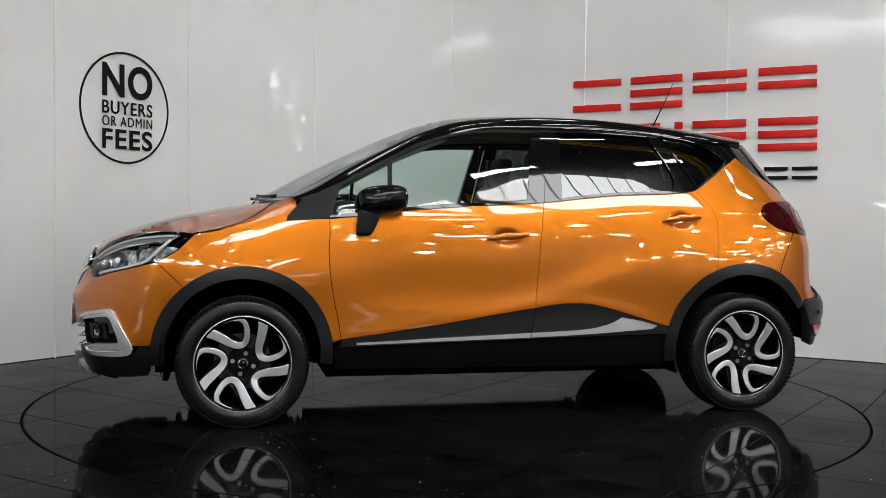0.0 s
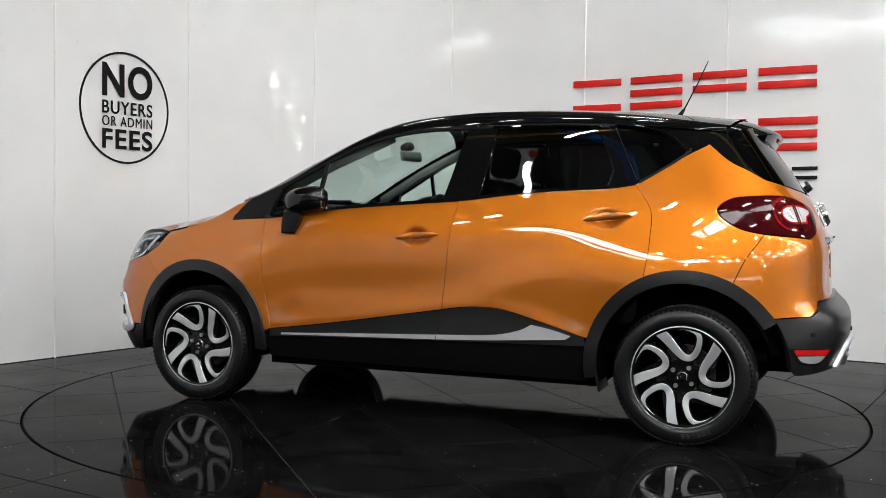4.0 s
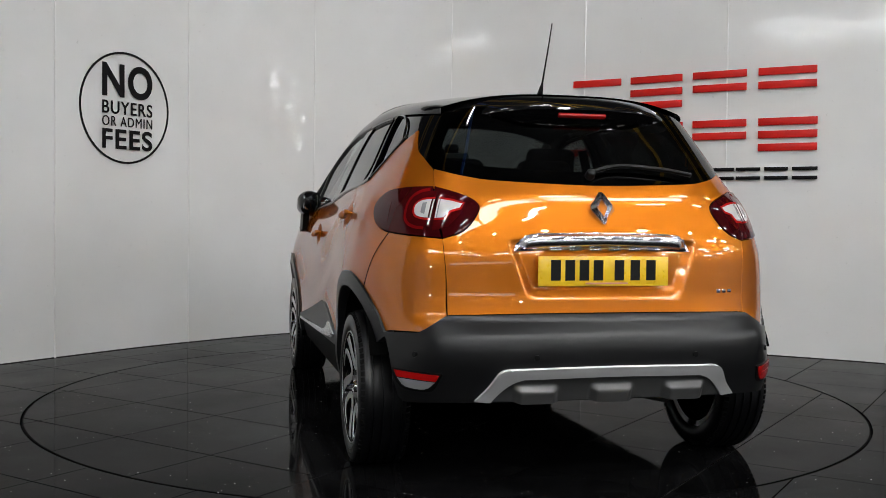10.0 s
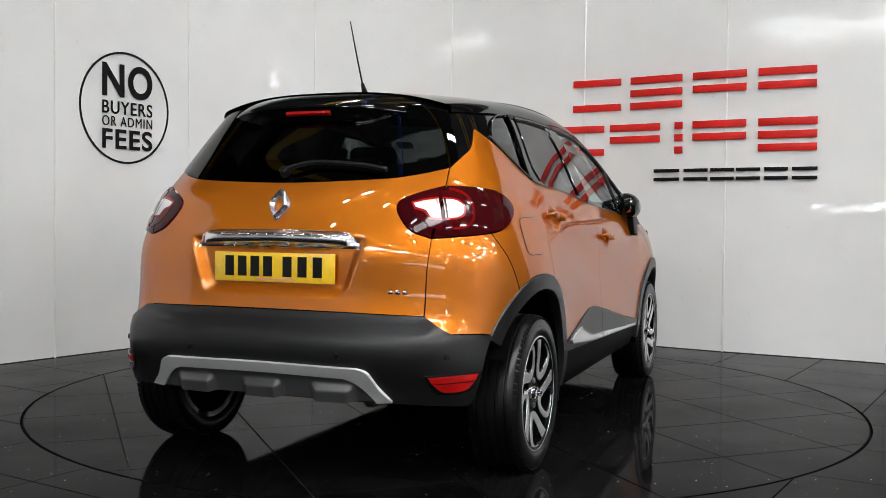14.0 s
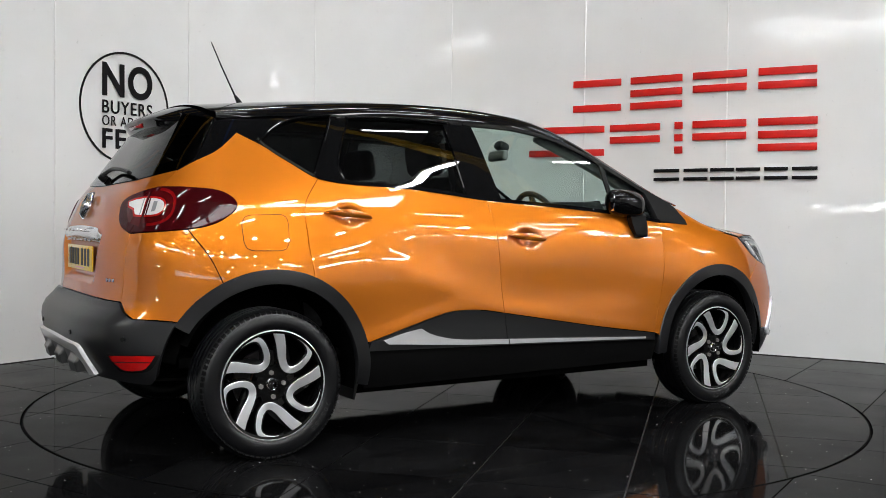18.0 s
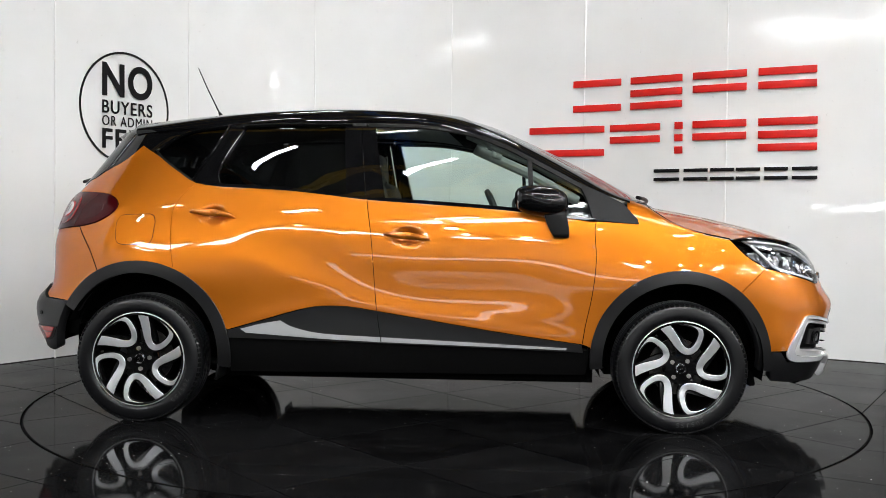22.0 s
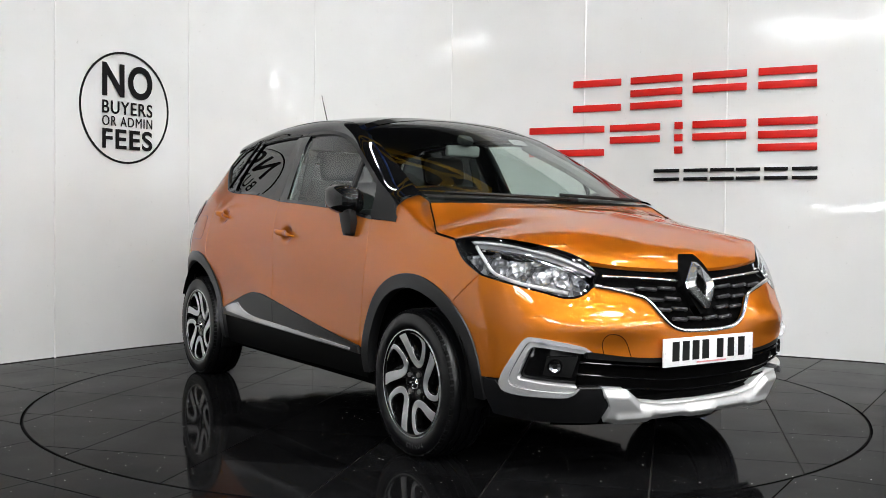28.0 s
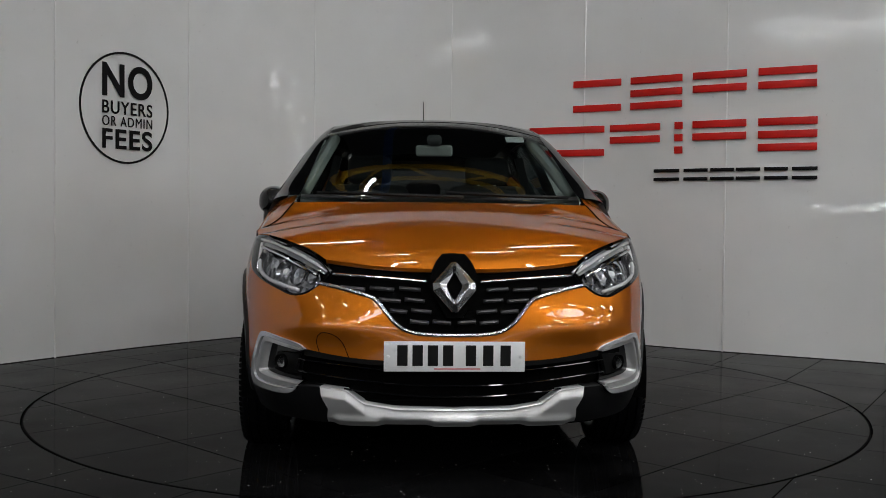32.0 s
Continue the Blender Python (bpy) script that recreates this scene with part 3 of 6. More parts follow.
for x, y, z in ((12.8, -7.6, 3.25), (5.6, -13.0, 2.9), (-2.1, -12.6, 4.7), (-3.0, -12.3, 4.55), (-7.6, -10.7, 5.2), (-8.3, -11.2, 4.9)):
    spot_lamp(x, y, z)


def wall_lamp(y, z, tall):
    """Twin upright tubes on the east wall."""
    r = thing("wall_lamp", "white twin tube lamp fixed upright on the shed wall", "lamp", "wall lamps", pose(13.46, y, z))
    part("back_plate", box(0.03, 0.26, tall + 0.1, None, 0.008), JOINT_TRIM, r)
    for d in (-0.075, 0.075):
        part("tube", cyl(0.028, 0.028, tall, pose(-0.045, d, 0), 12), TUBE_GLOW, r, "glowing white tube")


wall_lamp(-4.05, 4.72, 0.62)
wall_lamp(-4.15, 4.10, 0.28)


def flood_lamp(m, radius):
    """A round flood lamp with a shallow housing, facing local z."""
    r = thing("flood_lamp", "round white flood lamp fixed high on the shed wall", "lamp", "flood lamps", m)
    part("housing", lathe([(0.0, -0.06), (radius * 0.7, -0.06), (radius * 1.12, 0.02), (radius * 1.06, 0.035), (radius, 0.03)], 28, "Z"), JOINT_TRIM, r)
    part("lens", cyl(radius, radius, 0.02, pose(0, 0, 0.022), 28), TUBE_GLOW, r, "glowing white lens")


flood_lamp(pose(13.43, -9.44, 3.34, 0, -90, 0), 0.17)
flood_lamp(pose(11.9, -26.93, 3.87, -90, 0, 0), 0.26)

# unseen fill lamps added over the east bay to brighten the paint, in loose rows
for i in range(6):
    for j in range(4):
        sway = 0.5 * math.sin(2.3 * i + 1.7 * j)
        strip_lamp(6.2 + 1.25 * i + sway, -7.6 + 2.0 * j + 0.6 * math.cos(1.9 * i - j), 2.8 + 0.22 * j + 0.12 * (i % 3), 0.75, ROOF_TURN)
# row of spots behind the camera, added as low fill for the car
for i in range(8):
    spot_lamp(-5.0 + 2.1 * i, -10.4 - 0.5 * math.sin(2.1 * i), 3.1 + 0.35 * (i % 3))


def strip_window():
    """A low bright strip of glass in the far side wall."""
    r = thing("window_1", "low bright strip window in the shed wall", "window", kind="structure", at=pose(-12.97, -20.1, 1.6))
    part("pane", box(0.02, 2.4, 0.06), TUBE_GLOW, r, "glass bright with daylight")
    for z in (-0.05, 0.05):
        part("window_frame", box(0.05, 2.5, 0.04, pose(0, 0, z)), SHED_SHEET, r)


strip_window()


def fill_panels(name, m, count, wide, low, high):
    """A row of long glowing panels along local y, unseen, added as low fill light."""
    r = thing(name, "row of long glowing panels added on the shed wall as low fill light", "window", kind="structure", at=m)
    mid, tall = (low + high) / 2, high - low
    for k in range(count):
        part("pane", box(0.02, wide - 0.25, tall, pose(0, wide * (k + 0.5), mid)), FILL_GLOW, r, "glowing fill panel")
    for k in range(count + 1):
        part("window_frame", box(0.06, 0.25, tall + 0.2, pose(0, wide * k, mid), 0.01), SHED_SHEET, r)
    for z in (low - 0.06, high + 0.06):
        part("panel_rail", box(0.06, wide * count + 0.25, 0.12, pose(0, wide * count / 2, z), 0.01), SHED_SHEET, r)


fill_panels("fill_panel_row", pose(11.0, -26.95, 0, 0, 0, 90), 2, 9.0, 1.4, 2.1)


def girder(y):
    r = thing("roof_girder", "yellow painted steel lattice girder under the roof", "girder", "roof girders", pose(0.25, y, 5.55))
    for z in (0, 0.6):
        part("chord", box(26.5, 0.10, 0.10, pose(0, 0, z)), BEAM_YELLOW, r)
    for k in range(26):
        a = 45 if k % 2 else -45
        part("brace", box(0.85, 0.05, 0.05, pose(-12.5 + k, 0, 0.3, 0, a, 0)), BEAM_YELLOW, r)
    return r


for gy in (-15.0, -9.0, -4.8, -1.8, 0.7, 2.6):
    girder(gy)
tagged(part("blue_beam", box(0.16, 32.9, 0.2, pose(-0.9, -10.5, 5.8)), BEAM_BLUE), "blue painted steel beam under the roof", "beam")

# ---------------------------------------------------------------- signs on the wall
def text_mesh(body, size_x, size_y, depth, weight=0.012, spacing=1.0):
    """Letters of the built-in font, fitted to a width and height, centred."""
    cu = bpy.data.curves.new("letters", "FONT")
    cu.body = body
    cu.extrude = 0.5
    cu.offset = weight
    cu.space_character = spacing
    ob = bpy.data.objects.new("letters", cu)
    scene.collection.objects.link(ob)
    me = bpy.data.meshes.new_from_object(ob.evaluated_get(bpy.context.evaluated_depsgraph_get()))
    bpy.data.objects.remove(ob)
    bpy.data.curves.remove(cu)
    co = np.array([v.co[:] for v in me.vertices])
    lo, hi = co.min(0), co.max(0)
    sc = np.array([size_x, size_y, depth]) / (hi - lo)
    co = (co - (lo + hi) / 2) * sc
    me.vertices.foreach_set("co", co.astype(np.float32).ravel())
    me.update()
    return me


def build_round_sign():
    s0, z0 = 5.53, 1.818
    r = thing("round_wall_sign", "round black outlined notice lettered on the white wall", "sign", at=wall_pose(s0, z0, 0.010))
    rx, ry = 0.397, 0.418
    rows = []
    for k in range(72):
        a = 2 * math.pi * k / 72
        c, s = math.cos(a), math.sin(a)
        rows.append([((rx + d) * c, (ry + d) * s, h) for d, h in ((0, 0), (0, 0.004), (-0.016, 0.004), (-0.016, 0))])
    part("ring", grid_mesh(rows, closed_u=True, closed_v=True), SIGN_BLACK, r)
    for body, y, w, h, weight, spacing in (("NO", 0.200, 0.445, 0.252, 0.029, 1.12), ("BUYERS", -0.002, 0.445, 0.098, 0.012, 1.14), ("OR ADMIN", -0.104, 0.445, 0.074, 0.0, 1.16), ("FEES", -0.236, 0.445, 0.150, 0.020, 1.12)):
        ob = part("lettering", text_mesh(body, w, h, 0.004, weight, spacing), SIGN_BLACK, r)
        ob.location = (0.019, y, 0.002)


def build_bar_sign():
    """Large raised trade sign: each character is shown as plain bars."""
    r = thing("raised_wall_sign", "large raised red and black trade sign on the white wall", "sign")
    rows = [
        ("upper", SIGN_RED, 2.052, 0.262, 0.056, ((9.643, 10.06, "tb"), (10.145, 10.58, "tmb"), (10.668, 11.085, "tm"), (11.17, 11.59, "tm"))),
        ("middle", SIGN_RED, 1.678, 0.25, 0.056, ((9.254, 9.918, "tb"), (9.97, 10.40, "tm"), (10.524, 10.589, "tmb"), (10.672, 11.088, "tm"), (11.175, 11.60, "tmb"))),
        ("lower", SIGN_BLACK, 1.384, 0.094, 0.026, ((10.356, 10.568, "tb"), (10.605, 10.796, "tb"), (10.818, 11.0, "tb"), (11.015, 11.196, "tb"), (11.225, 11.397, "tb"), (11.425, 11.606, "tb")))]
    for label, mat, z0, h, bar, cells in rows:
        for a, b, which in cells:
            for zz in [{"t": h / 2 - bar / 2, "m": 0.0, "b": -h / 2 + bar / 2}[w] for w in which]:
                m = wall_pose((a + b) / 2, z0 + zz, 0.012)
                part("bar", box(b - a, bar, 0.016, m, 0.002), mat, r)


build_round_sign()
build_bar_sign()

# ---------------------------------------------------------------- car: the body's one smooth surface
# car space: x forwards, y to its left, z up, origin on the ground midway between the axles
F_P, F_M, R_P, R_M = 8.0, 3.0, 9.0, 3.8
HALF_W = pchip([0.18, 0.30, 0.42, 0.55, 0.70, 0.85, 0.95, 1.02, 1.10, 1.20, 1.30, 1.40, 1.48, 1.54],
               [0.80, 0.845, 0.862, 0.860, 0.862, 0.856, 0.834, 0.806, 0.774, 0.735, 0.697, 0.652, 0.605, 0.54])
NOSE = pchip([0.18, 0.28, 0.36, 0.45, 0.55, 0.65, 0.75, 0.85, 0.92, 1.0, 1.6], [2.05, 2.11, 2.135, 2.145, 2.14, 2.12, 2.085, 2.03, 1.97, 1.92, 1.92])
TAIL = pchip([0.18, 0.28, 0.36, 0.45, 0.55, 0.60, 0.63, 0.655, 0.75, 0.85, 0.95, 1.03, 1.09, 1.14, 1.20, 1.30, 1.40, 1.55],
             [1.86, 1.91, 1.945, 1.955, 1.937, 1.926, 1.919, 1.914, 1.905, 1.905, 1.885, 1.855, 1.83, 1.79, 1.745, 1.675, 1.605, 1.50])


def eased(f, z0=0.15, z1=1.65, width=0.018):
    """The same profile with its bends eased, so that reflections run smoothly."""
    z = np.arange(z0 - 0.1, z1 + 0.1, 0.0005)
    k = np.exp(-(np.arange(-3 * width, 3 * width, 0.0005) / width) ** 2 / 2)
    v = np.convolve(np.pad(f(z), len(k), mode="edge"), k / k.sum(), mode="same")[len(k):-len(k)]
    return lambda q: np.interp(q, z, v)


HALF_W, NOSE, TAIL = eased(HALF_W, width=0.036), eased(NOSE, width=0.028), eased(TAIL, width=0.02)


def plan_table(length, p, m):
    """Arc length along the plan curve, with x and y as shares of the length and half width."""
    k = np.linspace(0, 1, 1500)
    xn = np.unique(np.concatenate([k, (1 - k ** m) ** (1 / p)]))[::-1]
    yn = np.maximum(1 - xn ** p, 0) ** (1 / m)
    s = np.concatenate([[0], np.cumsum(np.hypot(np.diff(xn * length), np.diff(yn * 0.86)))])
    return s, xn, yn


S_F, XN_F, YN_F = plan_table(2.12, F_P, F_M)
S_R, XN_R, YN_R = plan_table(1.90, R_P, R_M)
LEN_F, LEN_R = S_F[-1], S_R[-1]
S_ALL = LEN_F + LEN_R


def body_xyz(s, z):
    s, z = np.asarray(s, float), np.asarray(z, float)
    sign = np.where((s < 0) | (s > S_ALL), -1.0, 1.0)
    s = np.where(s < 0, -s, np.where(s > S_ALL, 2 * S_ALL - s, s))
    fr = s <= LEN_F
    x = np.where(fr, NOSE(z) * np.interp(s, S_F, XN_F), -TAIL(z) * np.interp(S_ALL - s, S_R, XN_R))
    yn = np.where(fr, np.interp(s, S_F, YN_F), np.interp(S_ALL - s, S_R, YN_R))
    y = HALF_W(z) * yn
    # cabin draws in towards the tail
    y = y * (1 - 0.055 * np.clip((z - 1.05) / 0.45, 0, 1.2) * np.clip((-x - 0.1) / 1.3, 0, 1.4) ** 1.5)
    side = np.clip(yn, 0, 1) ** 2
    # haunches over the wheels, hollow along the doors, shoulder crease
    y = y + side * 0.025 * np.exp(-((x + 1.26) / 0.40) ** 2) * np.exp(-((z - 0.73) / 0.17) ** 2)
    y = y + side * 0.024 * np.exp(-((x - 1.30) / 0.40) ** 2) * np.exp(-((z - 0.70) / 0.17) ** 2)
    line = 0.62 + 0.27 * sstep(-x, -0.15, 1.05)
    mid = sstep(x, -1.05, -0.5) * (1 - sstep(x, 0.45, 1.0))
    y = y - 0.0065 * mid * np.exp(-((z - line - 0.05) / 0.12) ** 2) + 0.003 * mid * np.exp(-((z - line + 0.07) / 0.06) ** 2)
    foot = np.interp(x, [-0.86, -0.68, -0.42, -0.14, 0.457, 0.84], [0.461, 0.514, 0.579, 0.560, 0.467, 0.417])
    y = y + 0.003 * sstep(x, -0.95, -0.6) * (1 - sstep(x, 0.6, 0.9)) * np.exp(-((z - foot - 0.015) / 0.040) ** 2)
    y = y + 0.016 * sstep(z, 0.84, 1.03) * (1 - sstep(z, 1.02, 1.50)) * sstep(x, -1.25, -0.5) * (1 - sstep(x, 0.85, 1.3))
    y = y + side * 0.020 * np.exp(-((x + 1.25) / 0.55) ** 2) * np.exp(-((z - 1.08) / 0.16) ** 2)
    # bowls behind the door handles
    for hx, hz in HANDLES:
        d = ((x - hx) / 0.052) ** 2 + ((z - hz) / 0.036) ** 2
        y = y - 0.027 * np.exp(-d ** 1.6) * (side > 0.5)
    # plate recess in the tailgate
    rec = sstep(z, 0.705, 0.750) * (1 - sstep(z, 0.90, 0.935)) * (1 - sstep(np.abs(y), 0.265 + (z - 0.72) * 0.35, 0.315 + (z - 0.72) * 0.35))
    x = np.where(fr, x, x + 0.030 * rec)
    x = np.where(fr, x, x - 0.052 * (1 - sstep(np.abs(y), 0.62, 0.76)) * sstep(z, 0.36, 0.56) * (1 - sstep(z, 0.565, 0.655)))
    # soft ridge of the rear bumper and front bumper bulge
    x = np.where(fr, x + 0.030 * np.exp(-((z - 0.605) / 0.058) ** 2) * np.exp(-((np.abs(y) - 0.47) / 0.19) ** 2), x)
    return np.stack([x, y * sign, z], -1)


HANDLES = [(0.007, 0.917), (-0.945, 1.012)]


def body(s, z):
    """Points and outward normals of the body surface."""
    e = 0.002
    p = body_xyz(s, z)
    ds = body_xyz(s + e, z) - body_xyz(s - e, z)
    dz = body_xyz(s, z + e) - body_xyz(s, z - e)
    n = np.cross(ds, dz)
    n /= np.linalg.norm(n, axis=-1)[..., None] + 1e-12
    c = p - np.array([0, 0, 0.7])
    c[..., 2] = 0
    c[..., 0] *= 0.3
    flip = np.sum(n * c, -1) < 0
    n = np.where(flip[..., None], -n, n)
    return p, n


def fx(x, z):
    """The place on the surface, on the car's left, at this x and height."""
    if x >= 0:
        return (float(np.interp(-x / float(NOSE(z)), -XN_F, S_F)), z)
    return (S_ALL - float(np.interp(x / float(TAIL(z)), -XN_R, S_R)), z)


def fy(y, z):
    """The same by y, across the nose."""
    return (math.copysign(float(np.interp(abs(y) / float(HALF_W(z)), YN_F, S_F)), y), z)


def ry(y, z):
    """The same by y, across the tail; negative y lies past the middle."""
    t = 1 - 0.055 * min(1.2, max(0, (z - 1.05) / 0.45)) * min(1.4, max(0, (float(TAIL(z)) - 0.1) / 1.3)) ** 1.5
    d = float(np.interp(abs(y) / t / float(HALF_W(z)), YN_R, S_R))
    return (S_ALL - d, z) if y >= 0 else (S_ALL + d, z)


def X(*pts):
    return [fx(a, b) for a, b in pts]


def Y(*pts):
    return [fy(a, b) for a, b in pts]


def R(*pts):
    return [ry(a, b) for a, b in pts]


def arc_x(cx, cz, r, a0, a1, n=18):
    return [fx(cx + r * math.cos(radians(a)), cz + r * math.sin(radians(a))) for a in np.linspace(a0, a1, n)]


def flip_s(poly):
    """The same outline on the car's right side."""
    q = np.array(poly, float)
    q[:, 0] = -q[:, 0]
    return q[::-1]


def both_front(pts):
    """Left half from the edge to the middle, then its mirror image, across the nose."""
    return pts + [(-a, b) for a, b in reversed(pts) if abs(a) > 1e-6]


def skin(name, poly, material, parent, label="", step=0.03, offset=0.0, depth=0.018, gap=0.0018, holes=()):
    return part(name, sheet(name, body, np.array(poly, float), step, holes, offset, depth, gap), material, parent, label)


def skin_pair(name, runs, material, parent, label="", step=0.03, offset=0.0, depth=0.018, gap=0.0018, bstep=0.02):
    poly = outline(runs, bstep)
    a = skin(name, poly, material, parent[0] if isinstance(parent, tuple) else parent, label, step, offset, depth, gap)
    b = skin(name, flip_s(poly), material, parent[1] if isinstance(parent, tuple) else parent, label, step, offset, depth, gap)
    return a, b


def raised(name, pts, material, parent, label="", base=0.0, height=0.012, slope=0.02, rings=6, dome=0.0):
    """A pad that swells softly out of the surface inside an outline."""
    poly = np.array(pts, float)
    loops = []
    for k in np.linspace(0, 1, rings):
        q = shrink(poly, slope * k)
        a, n = body(q[:, 0], q[:, 1])
        loops.append(a + n * (base + height * float(sstep(k, 0, 1))))
    mid = shrink(poly, slope).mean(0)
    a, n = body(mid[:1], mid[1:2])
    loops.append(np.repeat(a + n * (base + height + dome), len(poly), 0))
    bm = grid_mesh(loops, closed_v=True)
    bmesh.ops.recalc_face_normals(bm, faces=bm.faces[:])
    if sum((f.normal.dot(Vector(n[0])) * f.calc_area() for f in bm.faces), 0.0) < 0:
        bmesh.ops.reverse_faces(bm, faces=bm.faces[:])
    for f in bm.faces:
        f.smooth = True
    for e in bm.edges:
        e.smooth = True
    return part(name, bm, material, parent, label)


def formed(swell):
    """The body surface pushed out by swell(s, z)."""
    def place(s, z):
        a, n = body(s, z)
        return a + n * swell(s, z)[:, None], n

    def surf(s, z):
        e = 0.003
        a, n0 = place(s, z)
        n = np.cross(place(s + e, z)[0] - place(s - e, z)[0], place(s, z + e)[0] - place(s, z - e)[0])
        n /= np.linalg.norm(n, axis=-1)[..., None] + 1e-12
        return a, np.where((np.sum(n * n0, -1) < 0)[..., None], -n, n)
    return surf


def moulded(name, poly, swell, material, parent, label="", step=0.01, depth=0.03):
    return part(name, sheet(name, formed(swell), np.array(poly, float), step, (), 0.0, depth, 0.0), material, parent, label)


def on_body(s, z, off=0.0):
    p, n = body(np.array([s]), np.array([z]))
    return Vector(p[0] + n[0] * off), Vector(n[0])


def body_line(pts, off=0.0, step=0.02):
    c = np.array(catmull(pts, step))
    p, n = body(c[:, 0], c[:, 1])
    return p + n * off


def surface_pose(s, z, off=0.0):
    """Local z out of the body, local y up along it."""
    p, n = on_body(s, z, off)
    xa = Vector((0, 0, 1)).cross(n).normalized()
    m = Matrix((xa, n.cross(xa), n)).transposed().to_4x4()
    m.translation = p
    return m


car = thing("car", "orange compact crossover car with black roof, parked on the turntable", "car")
ARCH_F, ARCH_R = (1.303, 0.345, 0.426), (-1.303, 0.337, 0.449)


def arch_angle(arch, x=None, z=None):
    cx, cz, r = arch
    return math.degrees(math.acos((x - cx) / r)) if x is not None else math.degrees(math.asin((z - cz) / r))


WING_TOP = [(1.40, 0.944), (1.28, 0.974), (1.16, 1.005), (1.05, 1.040)]
GAP_F = [(0.90, 1.0), (0.895, 0.922), (0.90, 0.825), (0.888, 0.687), (0.856, 0.52), (0.839, 0.417)]
GAP_M = [(-0.200, 1.096), (-0.172, 0.919), (-0.152, 0.693), (-0.139, 0.56)]
GAP_R = [(-1.129, 0.762), (-1.149, 0.928), (-1.15, 1.028), (-1.123, 1.093), (-1.060, 1.172)]
BELT_F = [(0.90, 1.0), (0.46, 1.053), (-0.200, 1.096)]
BELT_R = [(-0.200, 1.096), (-0.573, 1.137), (-0.924, 1.155), (-1.060, 1.172)]
CLAD_F = [(0.839, 0.417), (0.457, 0.467), (-0.139, 0.56)]
CLAD_R = [(-0.139, 0.56), (-0.274, 0.579), (-0.417, 0.579), (-0.532, 0.556), (-0.676, 0.514), (-0.855, 0.461)]


PILLAR_FOOT = [(4.313, 1.365), (4.367, 1.285), (4.439, 1.240), (4.505, 1.195)]


def build_side_panels():
    af = arch_angle(ARCH_F, x=1.577)
    fender = [X((1.577, 0.671), (1.64, 0.73), (1.70, 0.787)), X((1.70, 0.787), (1.605, 0.844), (1.528, 0.92)),
              X((1.528, 0.92), *WING_TOP), X((1.05, 1.040), (1.05, 0.995)),
              X((1.05, 0.995), (0.90, 1.0)), X(*GAP_F), X((0.839, 0.417), (0.885, 0.40)), arc_x(*ARCH_F, 180 - 7.5, af)]
    skin_pair("front_wing", fender, PAINT, car)
    fd = skin_pair("front_door", [X(*GAP_F[::-1]), X(*BELT_F), X(*GAP_M), X(*CLAD_F[::-1])], PAINT, car, step=0.014)
    ar = arch_angle(ARCH_R, x=-1.129)
    a0 = arch_angle(ARCH_R, z=0.461)
    rd = skin_pair("rear_door", [X(*GAP_M[::-1]), X(*BELT_R), X(*GAP_R[::-1]), arc_x(*ARCH_R, ar, a0), X(*CLAD_R[::-1])], PAINT, car, step=0.014)
    a1 = arch_angle(ARCH_R, x=-1.666)
    quarter = [X(*GAP_R), X((-1.060, 1.172), (-1.20, 1.262), (-1.278, 1.31)) + [(4.313, 1.365)], PILLAR_FOOT, [PILLAR_FOOT[-1]] + R((0.604, 1.124)),
               R((0.604, 1.124)) + X((-1.60, 1.122), (-1.49, 1.108), (-1.435, 1.06), (-1.48, 1.002), (-1.60, 0.955)) + R((0.605, 0.929)),
               R((0.605, 0.929), (0.598, 0.80), (0.596, 0.65)), R((0.596, 0.65), (0.64, 0.62), (0.69, 0.589)), R((0.69, 0.589), (0.77, 0.583)) + X((-1.666, 0.574)),
               arc_x(*ARCH_R, a1, ar)]
    skin_pair("rear_wing", quarter, PAINT, car, step=0.025)
    # plastic arches
    for nm, arch, lo, hi in (("front_arch_trim", ARCH_F, -6, 186), ("rear_arch_trim", ARCH_R, -8, 150)):
        cx, cz, r = arch
        outer = arc_x(cx, cz, r + 0.001, lo, hi, 30)
        inner = arc_x(cx, cz, r - 0.058, hi, lo, 30)
        skin_pair(nm, [outer, inner], PLASTIC, car, "dark grey plastic wheel arch trim", offset=0.010, depth=0.05, gap=0.0)
    # door cladding, bright strips and sills
    skin_pair("door_cladding", [X(*CLAD_F), X((-0.139, 0.56), (-0.115, 0.405)), X((-0.115, 0.405), (0.845, 0.378)), X((0.845, 0.378), (0.839, 0.417))], PLASTIC, fd,
                   "dark grey plastic cladding", offset=0.006)
    skin_pair("door_cladding", [X(*CLAD_R), X((-0.855, 0.461), (-0.865, 0.42)), X((-0.865, 0.42), (-0.115, 0.405)), X((-0.115, 0.405), (-0.139, 0.56))], PLASTIC, rd,
                   "dark grey plastic cladding", offset=0.006)
    skin_pair("door_strip", [X((0.765, 0.402), (-0.114, 0.437)), X((-0.114, 0.437), (-0.112, 0.414)), X((-0.112, 0.414), (0.765, 0.392)), X((0.765, 0.392), (0.765, 0.402))], STRIP, fd,
              "bright chrome strip", offset=0.016, depth=0.012, gap=0)
    skin_pair("door_strip", [X((-0.118, 0.437), (-0.40, 0.450), (-0.54, 0.478), (-0.604, 0.510)), X((-0.604, 0.510), (-0.70, 0.492), (-0.795, 0.466)), X((-0.795, 0.466), (-0.77, 0.448)),
                             X((-0.77, 0.448), (-0.40, 0.425), (-0.118, 0.414)), X((-0.118, 0.414), (-0.118, 0.437))], STRIP, rd, "bright chrome strip flaring at the rear", offset=0.016, depth=0.012, gap=0)
